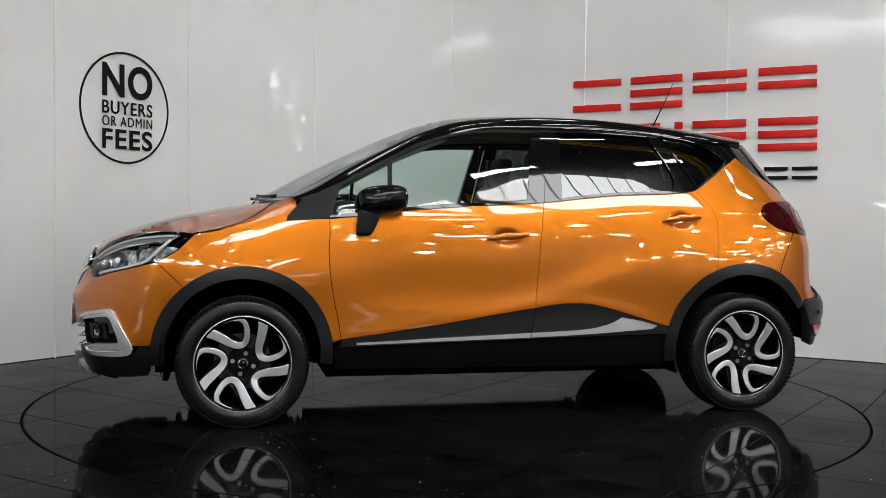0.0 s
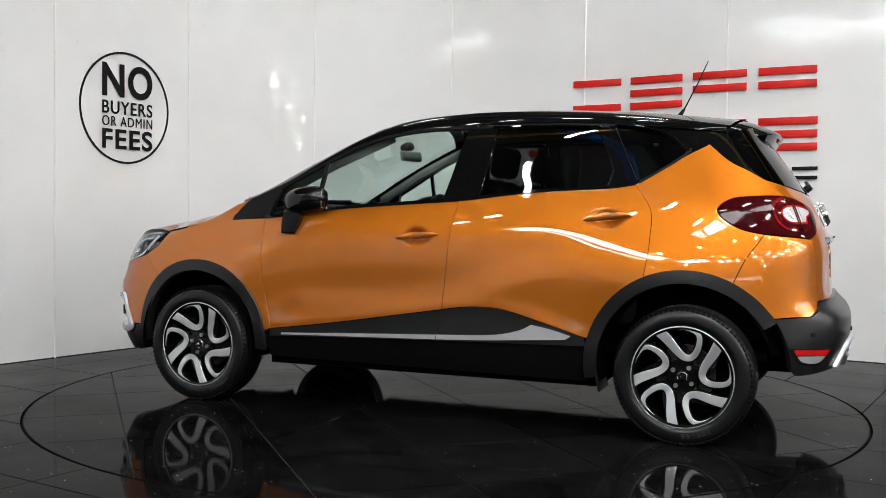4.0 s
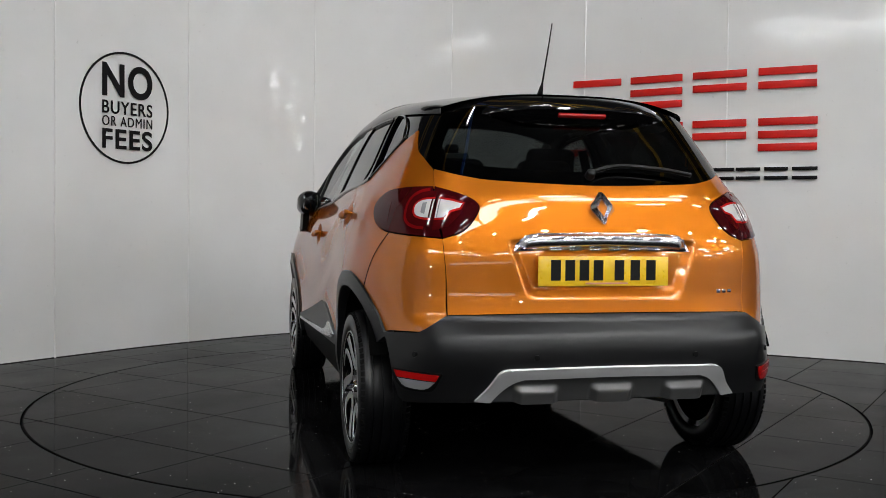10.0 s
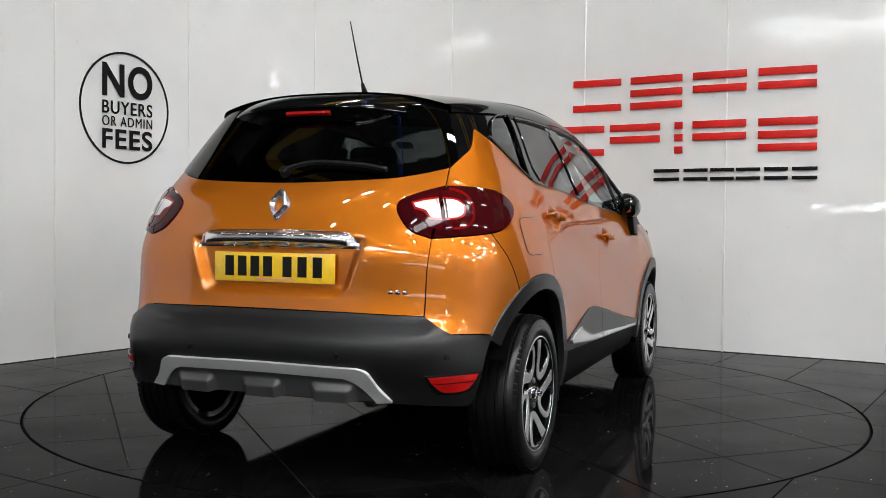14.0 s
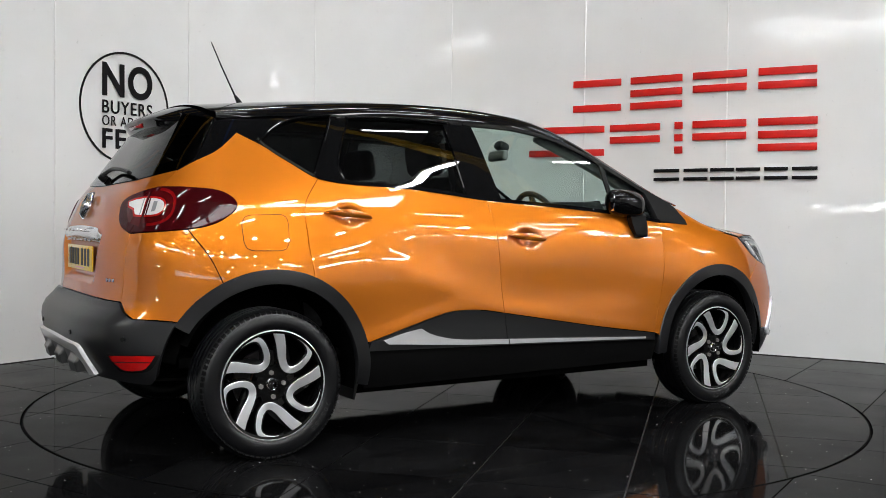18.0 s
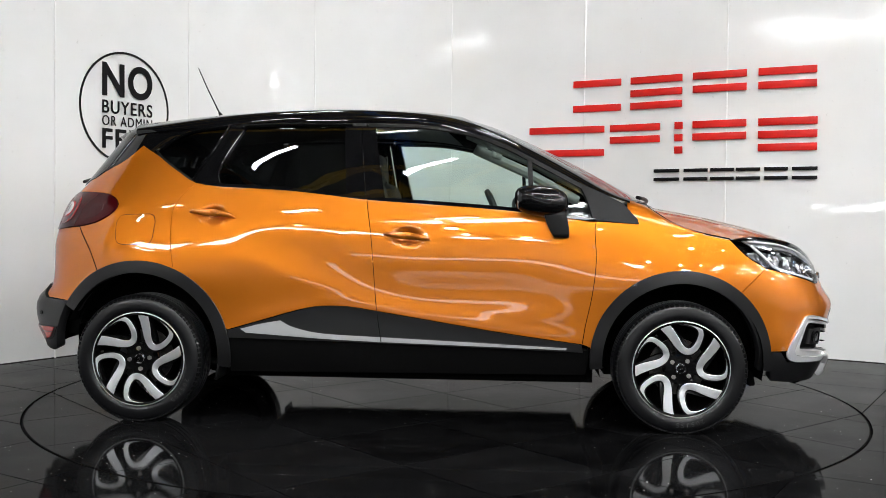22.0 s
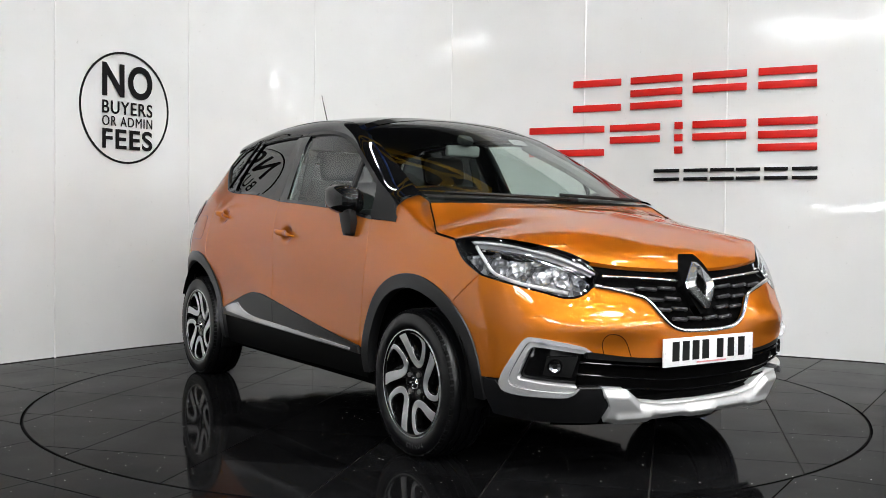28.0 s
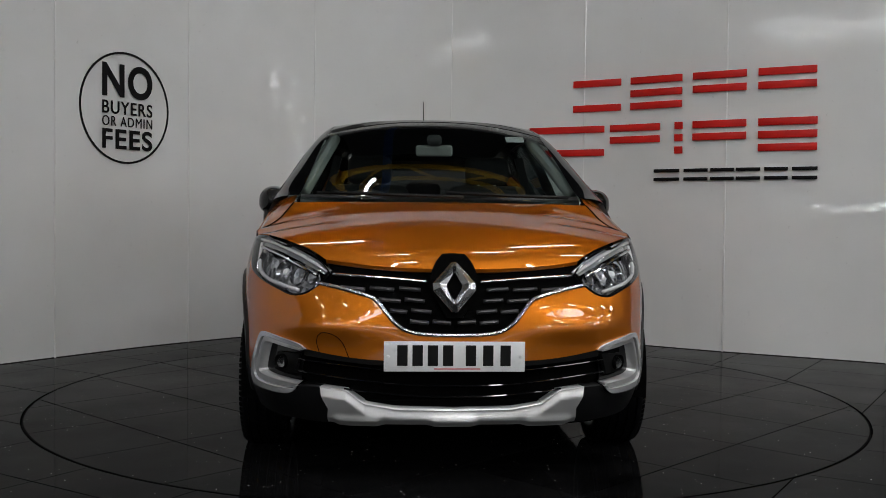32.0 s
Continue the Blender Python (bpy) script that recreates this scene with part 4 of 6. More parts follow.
    skin_pair("sill", [X((0.875, 0.385), (-0.87, 0.425)), X((-0.87, 0.425), (-0.86, 0.245)), X((-0.86, 0.245), (0.86, 0.262)), X((0.86, 0.262), (0.875, 0.385))], SILL_BLACK, car,
              "black lower sill", offset=-0.012, depth=0.06)
    # handles
    for door, (hx, hz) in ((fd, HANDLES[0]), (rd, HANDLES[1])):
        for k, sg in ((0, 1), (1, -1)):
            rows = []
            for t in np.linspace(-1, 1, 15):
                x = hx - 0.005 - t * 0.112
                z = hz + t * 0.011
                p, n = on_body(*fx(x, z))
                bow = 0.034 * (1 - t * t) ** 0.5 + 0.004
                hh = 0.015 * (1 - abs(t) ** 3) + 0.003
                q = []
                for a in np.linspace(0, 2 * math.pi, 10, endpoint=False):
                    v = p + n * (bow + 0.008 * math.cos(a)) + Vector((0, 0, 1)) * (hh * math.sin(a))
                    q.append((v.x, v.y * sg, v.z))
                rows.append(q)
            bm = grid_mesh(rows, closed_v=True)
            bmesh.ops.holes_fill(bm, edges=[e for e in bm.edges if e.is_boundary])
            bmesh.ops.recalc_face_normals(bm, faces=bm.faces[:])
            part("door_handle", bm, PAINT, door[k], "orange pull handle over a round bowl")
    # fuel flap on the right wing
    poly = flip_s(outline([X((-1.262, 1.012), (-1.385, 1.008)), X((-1.385, 1.008), (-1.412, 1.000), (-1.427, 0.972)), X((-1.427, 0.972), (-1.425, 0.900)), X((-1.425, 0.900), (-1.414, 0.874), (-1.385, 0.865)),
                           X((-1.385, 0.865), (-1.280, 0.865)), X((-1.280, 0.865), (-1.250, 0.873), (-1.237, 0.902)), X((-1.237, 0.902), (-1.232, 0.972)), X((-1.232, 0.972), (-1.240, 1.002), (-1.262, 1.012))], 0.02))
    skin("fuel_flap_gap", poly, BLACK_SATIN, car, "thin dark outline of the fuel flap", step=0.03, offset=0.0012, depth=0.002, gap=-0.003)
    skin("fuel_flap", poly, PAINT, car, step=0.03, offset=0.0025, depth=0.003, gap=0)
    return fd, rd


front_doors, rear_doors = build_side_panels()


def diamond(w, h):
    """A bevelled diamond ring."""
    rows = []
    cut = 0.12
    out = [(0, h), (w, 0), (0, -h), (-w, 0)]

    def ring(kx, ky, z):
        pts = []
        for i in range(4):
            a = Vector(out[i])
            for j in (i - 1, i + 1):
                v = a.lerp(Vector(out[j % 4]), cut)
                pts.append((v.x * kx, v.y * ky, z))
        return pts
    for kx, ky, z in ((1.0, 1.0, 0.0), (1.0, 1.0, 0.006), (0.97, 0.97, 0.010), (0.66, 0.75, 0.028), (0.35, 0.52, 0.012), (0.33, 0.50, 0.002), (0.33, 0.50, 0.0)):
        rows.append(ring(kx, ky, z))
    bm = grid_mesh(rows, closed_v=True)
    for e in bm.edges:
        e.smooth = False
    bmesh.ops.recalc_face_normals(bm, faces=bm.faces[:])
    return bm


def half_grille():
    return Y((0.50, 0.752), (0.428, 0.738), (0.323, 0.711), (0.285, 0.69), (0.217, 0.612), (0.154, 0.580), (0.06, 0.572), (0.0, 0.571))


HEAD_LOW = [("y", 0.50, 0.752), ("y", 0.555, 0.716), ("y", 0.61, 0.707), ("y", 0.675, 0.728), ("x", 1.84, 0.752), ("x", 1.70, 0.787)]


def mixed(pts):
    return [fy(a, b) if k == "y" else fx(a, b) for k, a, b in pts]


def build_front():
    af = arch_angle(ARCH_F, x=1.577)
    fog_top = [(0.558, 0.508), (0.600, 0.527), (0.776, 0.556), (0.802, 0.538)]
    half = [X((1.577, 0.671), (1.64, 0.73), (1.70, 0.787)), mixed(HEAD_LOW)[::-1], half_grille()]
    right_half = [[(-a, b) for a, b in reversed(r)] for r in reversed(half)]
    low_l = [[(0.0, 0.474), *Y((0.258, 0.476), (0.40, 0.486)), (0.558, 0.508)], fog_top[:2], fog_top[1:3], fog_top[2:], [(0.802, 0.538), (0.900, 0.392)], [(0.900, 0.392)] + X((1.735, 0.392)),
             arc_x(*ARCH_F, arch_angle(ARCH_F, z=0.392), af)]
    low_r = [[(-a, b) for a, b in reversed(r)] for r in reversed(low_l)]
    poly = outline([*half, *right_half, *low_r, *low_l], 0.02)
    fb = skin("front_bumper", poly, PAINT, car, step=0.022)
    # upper grille: dark field, slats, bright strips and lower chrome line
    edge_top = Y((0.0, 0.862), (0.049, 0.857), (0.091, 0.823), (0.123, 0.806), (0.219, 0.812), (0.325, 0.822), (0.484, 0.842))
    g = half_grille()
    gp = outline([edge_top, Y((0.484, 0.842), (0.469, 0.80), (0.50, 0.752)), both_front(g), [(-a, b) for a, b in Y((0.50, 0.752), (0.469, 0.80), (0.484, 0.842))],
                  [(-a, b) for a, b in reversed(edge_top)]], 0.02)
    gr = skin("grille", gp, DARK, car, "black front grille", step=0.03, offset=-0.022, depth=0.0, gap=0)
    c = body_line(both_front(g), 0.004)
    part("lower_trim", tube(c, 0.008, 8), SATIN_CHROME, gr, "chrome line under the grille")
    for sg in (1, -1):
        c = body_line([(sg * a, b) for a, b in Y((0.455, 0.790), (0.33, 0.783), (0.22, 0.776), (0.100, 0.766))], -0.002)
        part("bright_strip", tube(c, 0.0055, 8), SATIN_CHROME, gr, "bright strip below the bonnet edge")
        for zz, cells in ((0.738, ((0.125, 0.205), (0.225, 0.315), (0.335, 0.425))), (0.697, ((0.110, 0.185), (0.200, 0.280))), (0.657, ((0.085, 0.160), (0.175, 0.240))), (0.617, ((0.012, 0.080), (0.095, 0.165)))):
            for y0, y1 in cells:
                pts = [fy(sg * y0, zz), fy(sg * y1, zz + 0.006)]
                part("slat", tube(body_line(pts, -0.009), 0.010, 8, flat=0.8), SLAT_GREY, gr)
    # emblem
    surround = outline([Y((0.042, 0.864), (0.0, 0.866), (-0.042, 0.864)), Y((-0.042, 0.864), (-0.064, 0.840), (-0.084, 0.800), (-0.092, 0.745)), Y((-0.092, 0.745), (-0.030, 0.634)),
                        Y((-0.030, 0.634), (0.0, 0.632), (0.030, 0.634)), Y((0.030, 0.634), (0.092, 0.745)), Y((0.092, 0.745), (0.084, 0.800), (0.064, 0.840), (0.042, 0.864))], 0.02)
    skin("emblem_backing", surround, DARK, gr, "black surround of the emblem", step=0.02, offset=0.009, depth=0.05, gap=0)
    m = surface_pose(0.0, 0.742, 0.012)
    part("emblem", diamond(0.092, 0.112), SATIN_CHROME, gr, "chrome diamond emblem").matrix_basis = m
    # lower grille field with slats
    runs = [Y((0.56, 0.512), (0.60, 0.44), (0.57, 0.37)), Y((0.57, 0.37), (0.43, 0.355), (0.35, 0.312), (0.20, 0.30), (0.0, 0.296), (-0.20, 0.30), (-0.35, 0.312), (-0.43, 0.355), (-0.57, 0.37)),
            Y((-0.57, 0.37), (-0.60, 0.44), (-0.56, 0.512)), Y((-0.56, 0.512), (-0.40, 0.49), (-0.258, 0.478), (0.0, 0.476), (0.258, 0.478), (0.40, 0.49), (0.56, 0.512))]
    low = skin("lower_grille", outline(runs, 0.02), DARK, car, "black lower air intake with slats", step=0.04, offset=-0.045, depth=0.0, gap=0)
    skin("intake_lip", outline([Y((0.56, 0.512), (0.40, 0.492), (0.258, 0.480), (0.0, 0.478), (-0.258, 0.480), (-0.40, 0.492), (-0.56, 0.512)),
                                Y((-0.56, 0.485), (-0.40, 0.468), (-0.258, 0.458), (0.0, 0.456), (0.258, 0.458), (0.40, 0.468), (0.56, 0.485))], 0.02), BLACK_SATIN, low, step=0.03, offset=-0.006, depth=0.04, gap=0)
    for ye, zz, up in ((0.585, 0.432, 0.038), (0.585, 0.380, 0.044), (0.41, 0.336, 0.026)):
        pts = Y((ye, zz + up), (ye * 0.72, zz + up * 0.6), (ye * 0.36, zz + up * 0.12), (0.0, zz), (-ye * 0.36, zz + up * 0.12), (-ye * 0.72, zz + up * 0.6), (-ye, zz + up))
        part("slat", tube(body_line(pts, -0.014, 0.04), 0.007, 8, flat=0.6), BLACK_GLOSS, low)
    # fog pockets with bright surrounds
    for sg in (1, -1):
        outer = [(0.553, 0.511), (0.589, 0.535), (0.781, 0.567), (0.813, 0.547), (0.913, 0.390), (0.885, 0.342), (0.649, 0.335), (0.613, 0.350), (0.595, 0.372)]
        middle = [(0.575, 0.510), (0.597, 0.519), (0.776, 0.547), (0.800, 0.528), (0.870, 0.404), (0.850, 0.368), (0.622, 0.356), (0.604, 0.374)]
        inner = [(0.585, 0.502), (0.769, 0.527), (0.791, 0.511), (0.835, 0.415), (0.823, 0.394), (0.606, 0.377)]

        def eased_corners(line):
            for _ in range(2):
                q = [line[0]]
                for a, b in zip(line[:-1], line[1:]):
                    q += [(a[0] * 0.8 + b[0] * 0.2, a[1] * 0.8 + b[1] * 0.2), (a[0] * 0.2 + b[0] * 0.8, a[1] * 0.2 + b[1] * 0.8)]
                line = q + [line[-1]]
            return line

        outer, middle, inner = eased_corners(outer), eased_corners(middle), eased_corners(inner)

        def ring(one, two):
            line = one + two[::-1]
            return outline([line[k:k + 2] for k in range(len(line) - 1)] + [[line[-1], line[0]]], 0.015)
        poly, lip, pocket = ring(outer, middle), ring(middle, inner), ring(inner, [])
        house = ring([(0.722, 0.487), (0.600, 0.489), (0.626, 0.408), (0.738, 0.416)], [])
        if sg < 0:
            poly, lip, pocket, house = flip_s(poly), flip_s(lip), flip_s(pocket), flip_s(house)
        sur = skin("fog_surround", poly, STRIP, fb, "bright silver C-shaped surround", step=0.014, offset=0.014, depth=0.016, gap=0.0008)
        skin("inner_lip", lip, SILVER, sur, "recessed inner step of the surround", step=0.014, offset=0.004, depth=0.05, gap=0.0008)
        part("fog_pocket", sheet("fog_pocket", body, pocket, 0.02, (), -0.035, 0.0, 0.0), BLACK_GLOSS, fb, "black fog lamp pocket")
        skin("fog_housing", house, BLACK_SATIN, fb, "black fog lamp housing", step=0.02, offset=-0.018, depth=0.02, gap=0)
        m = surface_pose(sg * 0.690, 0.452, -0.012)
        fl = part("fog_lamp", lathe([(0.0, -0.02), (0.018, -0.02), (0.026, 0.008), (0.029, 0.008), (0.029, -0.03)], 28, "Z"), BLACK_GLOSS, fb, "round fog lamp")
        fl.matrix_basis = m
        part("lens", lathe([(0.0, 0.010), (0.012, 0.008), (0.025, 0.0), (0.025, -0.004)], 24, "Z"), LENS_CLEAR, fl)
        part("reflector", lathe([(0.0, -0.014), (0.008, -0.014), (0.010, 0.0), (0.022, 0.003)], 20, "Z"), CHROME_DIM, fl)
    # black lower corner pieces and skid plate
    corner = [X((1.735, 0.390)) + [(0.930, 0.388), (0.885, 0.338), (0.649, 0.332), (0.613, 0.347), (0.595, 0.372)], [(0.595, 0.372), (0.508, 0.372)], [(0.508, 0.372), (0.468, 0.300)], [(0.468, 0.300), (0.500, 0.225)],
              [(0.500, 0.225), (0.775, 0.232)] + X((1.742, 0.245)), X((1.742, 0.245), (1.728, 0.33), (1.735, 0.390))]
    corner = [corner[0][k:k + 2] for k in range(5)] + corner[1:]
    skin_pair("bumper_corner", corner, PLASTIC, fb, "dark grey lower bumper corner", offset=0.0, depth=0.05)
    half_top = [(0.505, 0.373), (0.403, 0.363), (0.337, 0.312), (0.223, 0.293), (0.0, 0.288)]
    half_low = [(0.0, 0.240), (0.20, 0.240), (0.40, 0.240), (0.487, 0.243), (0.472, 0.300), (0.505, 0.373)]
    loop = half_top + [(-a, b) for a, b in half_top[-2::-1]][:-1] + [(-a, b) for a, b in half_low[::-1]] + half_low[1:]

    def skid_form(s, z):
        top = np.interp(np.abs(s), [0.0, 0.223, 0.337, 0.403, 0.505], [0.288, 0.293, 0.312, 0.363, 0.373])
        f = 0.004 + 0.021 * sstep(-z, -top, -top + 0.030) * (1 - 0.5 * sstep(-z, -0.268, -0.238))
        for c in (0.0, 0.365, -0.365):
            f = f + 0.012 * (1 - sstep(np.abs(s - c), 0.066, 0.105)) * (1 - sstep(z, 0.262, 0.287))
        return f
    moulded("skid_plate", outline([loop[k:k + 2] for k in range(len(loop) - 1)], 0.01), skid_form, SILVER, fb, "silver front skid plate with soft humps", 0.008, 0.05)
    # seam of the towing cover on the right
    part("towing_cover_seam", tube(body_line([(-0.505, 0.500), (-0.517, 0.545), (-0.499, 0.575), (-0.451, 0.570), (-0.415, 0.540), (-0.391, 0.487)], 0.0), 0.0016, 6), DARK, fb, "thin dark seam of the towing cover")
    # valance closing the gap below
    skin("valance", outline([Y((0.62, 0.30), (0.0, 0.31), (-0.62, 0.30)), Y((-0.62, 0.20), (0.0, 0.20), (0.62, 0.20))], 0.03), DARK, fb, step=0.06, offset=-0.03, depth=0.1, gap=0)
    return fb


front_bumper = build_front()


def build_headlamps():
    runs = [mixed([("y", 0.469, 0.80), ("y", 0.501, 0.754)]), mixed(HEAD_LOW), X((1.70, 0.787), (1.605, 0.844), (1.528, 0.92)),
            X((1.528, 0.92), (1.62, 0.930), (1.72, 0.926), (1.85, 0.895)) + Y((0.633, 0.905), (0.546, 0.876), (0.491, 0.828), (0.469, 0.80))]
    poly = outline(runs, 0.015)
    for sg in (1, -1):
        pl = poly if sg > 0 else flip_s(poly)
        hl = skin("headlamp", pl, BLACK_GLOSS, car, "clear headlamp with chrome reflectors", step=0.02, offset=-0.05, depth=0.0, gap=0.001)
        skin("bezel", pl, BLACK_GLOSS, hl, "black lamp edge", step=0.02, offset=0.0, depth=0.05, gap=0.001, holes=(shrink(pl, 0.006),))

        def rib(name, pts, r, mat, off, flat=1.0, label=""):
            q = [(sg * a, b) for a, b in pts]
            part(name, tube(body_line(q, off), r, 8, flat=flat), mat, hl, label)
        band_poly = outline([[(0.985, 0.928), (0.85, 0.925), (0.745, 0.914), (0.63, 0.887), (0.53, 0.847), (0.470, 0.811)], [(0.470, 0.811), (0.50, 0.794)],
                             [(0.50, 0.794), (0.56, 0.820), (0.64, 0.850), (0.745, 0.878), (0.85, 0.889), (0.945, 0.895)], [(0.945, 0.895), (0.985, 0.928)]], 0.02)
        skin("upper_band", band_poly if sg > 0 else flip_s(band_poly), LENS_GREY, hl, "pale grey upper band", step=0.02, offset=-0.020, depth=0.01, gap=0)
        rib("running_light", [(0.955, 0.916), (0.85, 0.911), (0.745, 0.899), (0.625, 0.869), (0.54, 0.832), (0.482, 0.803)], 0.010, LENS_WHITE, -0.014, 0.6, "white daytime running light strip")
        rib("brow", [(0.92, 0.886), (0.80, 0.872), (0.70, 0.852), (0.583, 0.810), (0.53, 0.788)], 0.006, CHROME, -0.014)
        rib("light_guide", [(0.95, 0.900), (0.925, 0.848), (0.893, 0.796), (0.80, 0.764), (0.70, 0.746), (0.61, 0.730)], 0.007, LENS_WHITE, -0.016, 1.0, "white lower light guide")
        for k, (yy, zz, ww, hh) in enumerate(((0.66, 0.80, 0.075, 0.085), (0.60, 0.79, 0.06, 0.085), (0.545, 0.785, 0.045, 0.06))):
            m = surface_pose(*fy(sg * yy, zz), -0.034)
            rf = part("reflector", lathe([(0.0, -0.02), (0.5, -0.014), (0.85, 0.004), (1.0, 0.02), (1.0, -0.024)], 8, "Z"), CHROME_DIM, hl, "faceted chrome reflector")
            rf.matrix_basis = m @ Matrix.Diagonal((ww * 0.6, hh * 0.55, 1, 1))
            bl = part("projector", lathe([(0.0, 0.012), (0.012, 0.010), (0.018, 0.0), (0.018, -0.02)], 16, "Z"), LENS_CLEAR if k else LENS_WHITE, hl, "small lamp lens")
            bl.matrix_basis = m
        fac = outline([X((1.60, 0.862), (1.69, 0.797), (1.80, 0.763)) + Y((0.675, 0.735), (0.61, 0.713), (0.56, 0.721), (0.510, 0.768)), Y((0.510, 0.768), (0.53, 0.815), (0.60, 0.842), (0.66, 0.852)) + X((1.80, 0.852), (1.70, 0.872), (1.60, 0.862))], 0.02)
        skin("facet_plate", fac if sg > 0 else flip_s(fac), FACETS, hl, "crinkled silver reflector plate with painted light and dark facets", step=0.012, offset=-0.030, depth=0.0, gap=0)
        m = surface_pose(*fx(1.76, 0.83), -0.03)
        if sg < 0:
            m = Matrix.Diagonal((1, -1, 1, 1)) @ m @ Matrix.Diagonal((-1, 1, 1, 1))
        part("reflector", lathe([(0.0, -0.02), (0.03, -0.014), (0.045, 0.004), (0.05, 0.02), (0.05, -0.024)], 8, "Z"), CHROME_DIM, hl, "faceted chrome reflector").matrix_basis = m
        skin("cover", pl, LENS_CLEAR, hl, "clear cover", step=0.02, offset=0.002, depth=0.0, gap=0.003)


build_headlamps()


def build_rear():
    lamp_in = R((0.604, 1.124), (0.55, 1.105), (0.49, 1.079), (0.466, 1.048), (0.49, 1.0), (0.535, 0.955), (0.605, 0.929))
    side_l = [[(4.508, 1.195)] + R((0.604, 1.124)), lamp_in, R((0.605, 0.929), (0.598, 0.80), (0.594, 0.652))]
    side_r = [[(2 * S_ALL - a, b) for a, b in reversed(r)] for r in reversed(side_l)]
    glass_low = [(2 * S_ALL - 4.508, 1.195)] + R((-0.49, 1.164), (-0.365, 1.148), (0.0, 1.136), (0.365, 1.148), (0.49, 1.164)) + [(4.508, 1.195)]
    hatch = skin("tailgate", outline([*side_l, R((0.594, 0.652), (0.3, 0.658), (0.0, 0.659), (-0.3, 0.658), (-0.594, 0.652)), *side_r, glass_low], 0.02), PAINT, car, "orange tailgate with recessed plate", step=0.011)
    side = [(4.508, 1.195), (4.458, 1.248), (4.461, 1.36), (4.464, 1.43)]
    top = [(4.464, 1.43)] + R((0.28, 1.462), (0.0, 1.47), (-0.28, 1.462)) + [(2 * S_ALL - 4.464, 1.43)]
    side2 = [(2 * S_ALL - a, b) for a, b in reversed(side)]
    gpoly = outline([side, top, side2, glass_low], 0.02)
    gl = skin("rear_window", gpoly, GLASS_DARK, hatch, "dark tinted rear window", step=0.03, offset=0.004, depth=0.0, gap=0.0)
    skin("window_border", gpoly, BLACK_GLOSS, gl, "black printed border", step=0.03, offset=0.0, depth=0.02, gap=0.0, holes=(shrink(gpoly, 0.05),))
    # wiper
    w = body_line(R((0.03, 1.165), (-0.10, 1.195), (-0.28, 1.185), (-0.40, 1.165)), 0.03)
    part("rear_wiper", tube(w, 0.009, 8), BLACK_SATIN, hatch, "black rear wiper arm")
    part("wiper_pivot", cyl(0.021, 0.016, 0.035, surface_pose(*ry(0.02, 1.165), 0.022), 18, 0.006), BLACK_SATIN, hatch)
    # emblem, bright bar with raised characters, plate
    part("emblem", diamond(0.054, 0.074), SATIN_CHROME, hatch, "chrome diamond emblem").matrix_basis = surface_pose(S_ALL, 1.045, 0.004)
    bar = outline([R((0.352, 0.885), (0.34, 0.915), (0.31, 0.943), (0.26, 0.952)), R((0.26, 0.952), (0.0, 0.957), (-0.26, 0.952)), R((-0.26, 0.952), (-0.31, 0.943), (-0.34, 0.915), (-0.352, 0.885)),
                   R((-0.352, 0.885), (0.0, 0.893), (0.352, 0.885))], 0.02)
    tb = raised("tailgate_bar", bar, SATIN_CHROME, hatch, "chrome bar over the plate with raised characters shown as bars", 0.0, 0.026, 0.028, 7, 0.002)
    for k in range(6):
        yy = 0.195 - k * 0.078
        for zz in (0.934, 0.910):
            part("raised_bar", box(0.05, 0.009, 0.008, surface_pose(*ry(yy, zz), 0.028), 0.002), CHROME, tb)
    for k in range(3):
        part("engine_mark", box(0.018, 0.014, 0.004, surface_pose(*ry(-0.475 - k * 0.026, 0.735), 0.001), 0.0015), CHROME_DIM, hatch, "small chrome mark")
    # lamps across wing and tailgate
    for sg in (1, -1):
        f = (lambda pts: pts) if sg > 0 else (lambda pts: [(2 * S_ALL - a, b) for a, b in pts])
        outer = [R((0.607, 1.122)) + X((-1.60, 1.120), (-1.49, 1.106), (-1.437, 1.06), (-1.48, 1.004), (-1.60, 0.957)) + R((0.608, 0.931)), R((0.608, 0.931), (0.607, 1.122))]
        inner = [R((0.602, 1.122), (0.55, 1.103), (0.49, 1.077), (0.468, 1.048), (0.492, 1.0), (0.537, 0.957), (0.602, 0.931)), R((0.602, 0.931), (0.602, 1.122))]
        for nm, runs in (("tail_lamp_outer", outer), ("tail_lamp_inner", inner)):
            poly = outline(runs, 0.015)
            if sg < 0:
                poly = np.array([(2 * S_ALL - a, b) for a, b in poly])[::-1]
            host = car if nm == "tail_lamp_outer" else hatch
            tl = skin(nm, poly, LENS_DARKRED, host, "smoked red and white tail lamp", step=0.02, offset=0.006, depth=0.02, gap=0.001)
            way = -1 if nm == "tail_lamp_outer" else 1
            seam = 4.558 if way < 0 else 4.568

            def arc(rx, rz, a0=90, a1=-90, power=0.75):
                q = []
                for v in np.linspace(radians(a0), radians(a1), 13):
                    c, d = math.cos(v), math.sin(v)
                    q.append((seam + way * rx * abs(c) ** power, 1.036 + math.copysign(rz * abs(d) ** power, d)))
                return q

            def crescent(rx, rz, w, a0=90, a1=-90):
                p, q = arc(rx, rz, a0, a1), arc(rx - w, rz - w, a1, a0)
                return [p, [p[-1], q[0]], q, [q[-1], p[0]]]

            def patch(pts):
                pts = [(seam + way * a, b) for a, b in pts]
                return [[pts[k], pts[(k + 1) % len(pts)]] for k in range(len(pts))]
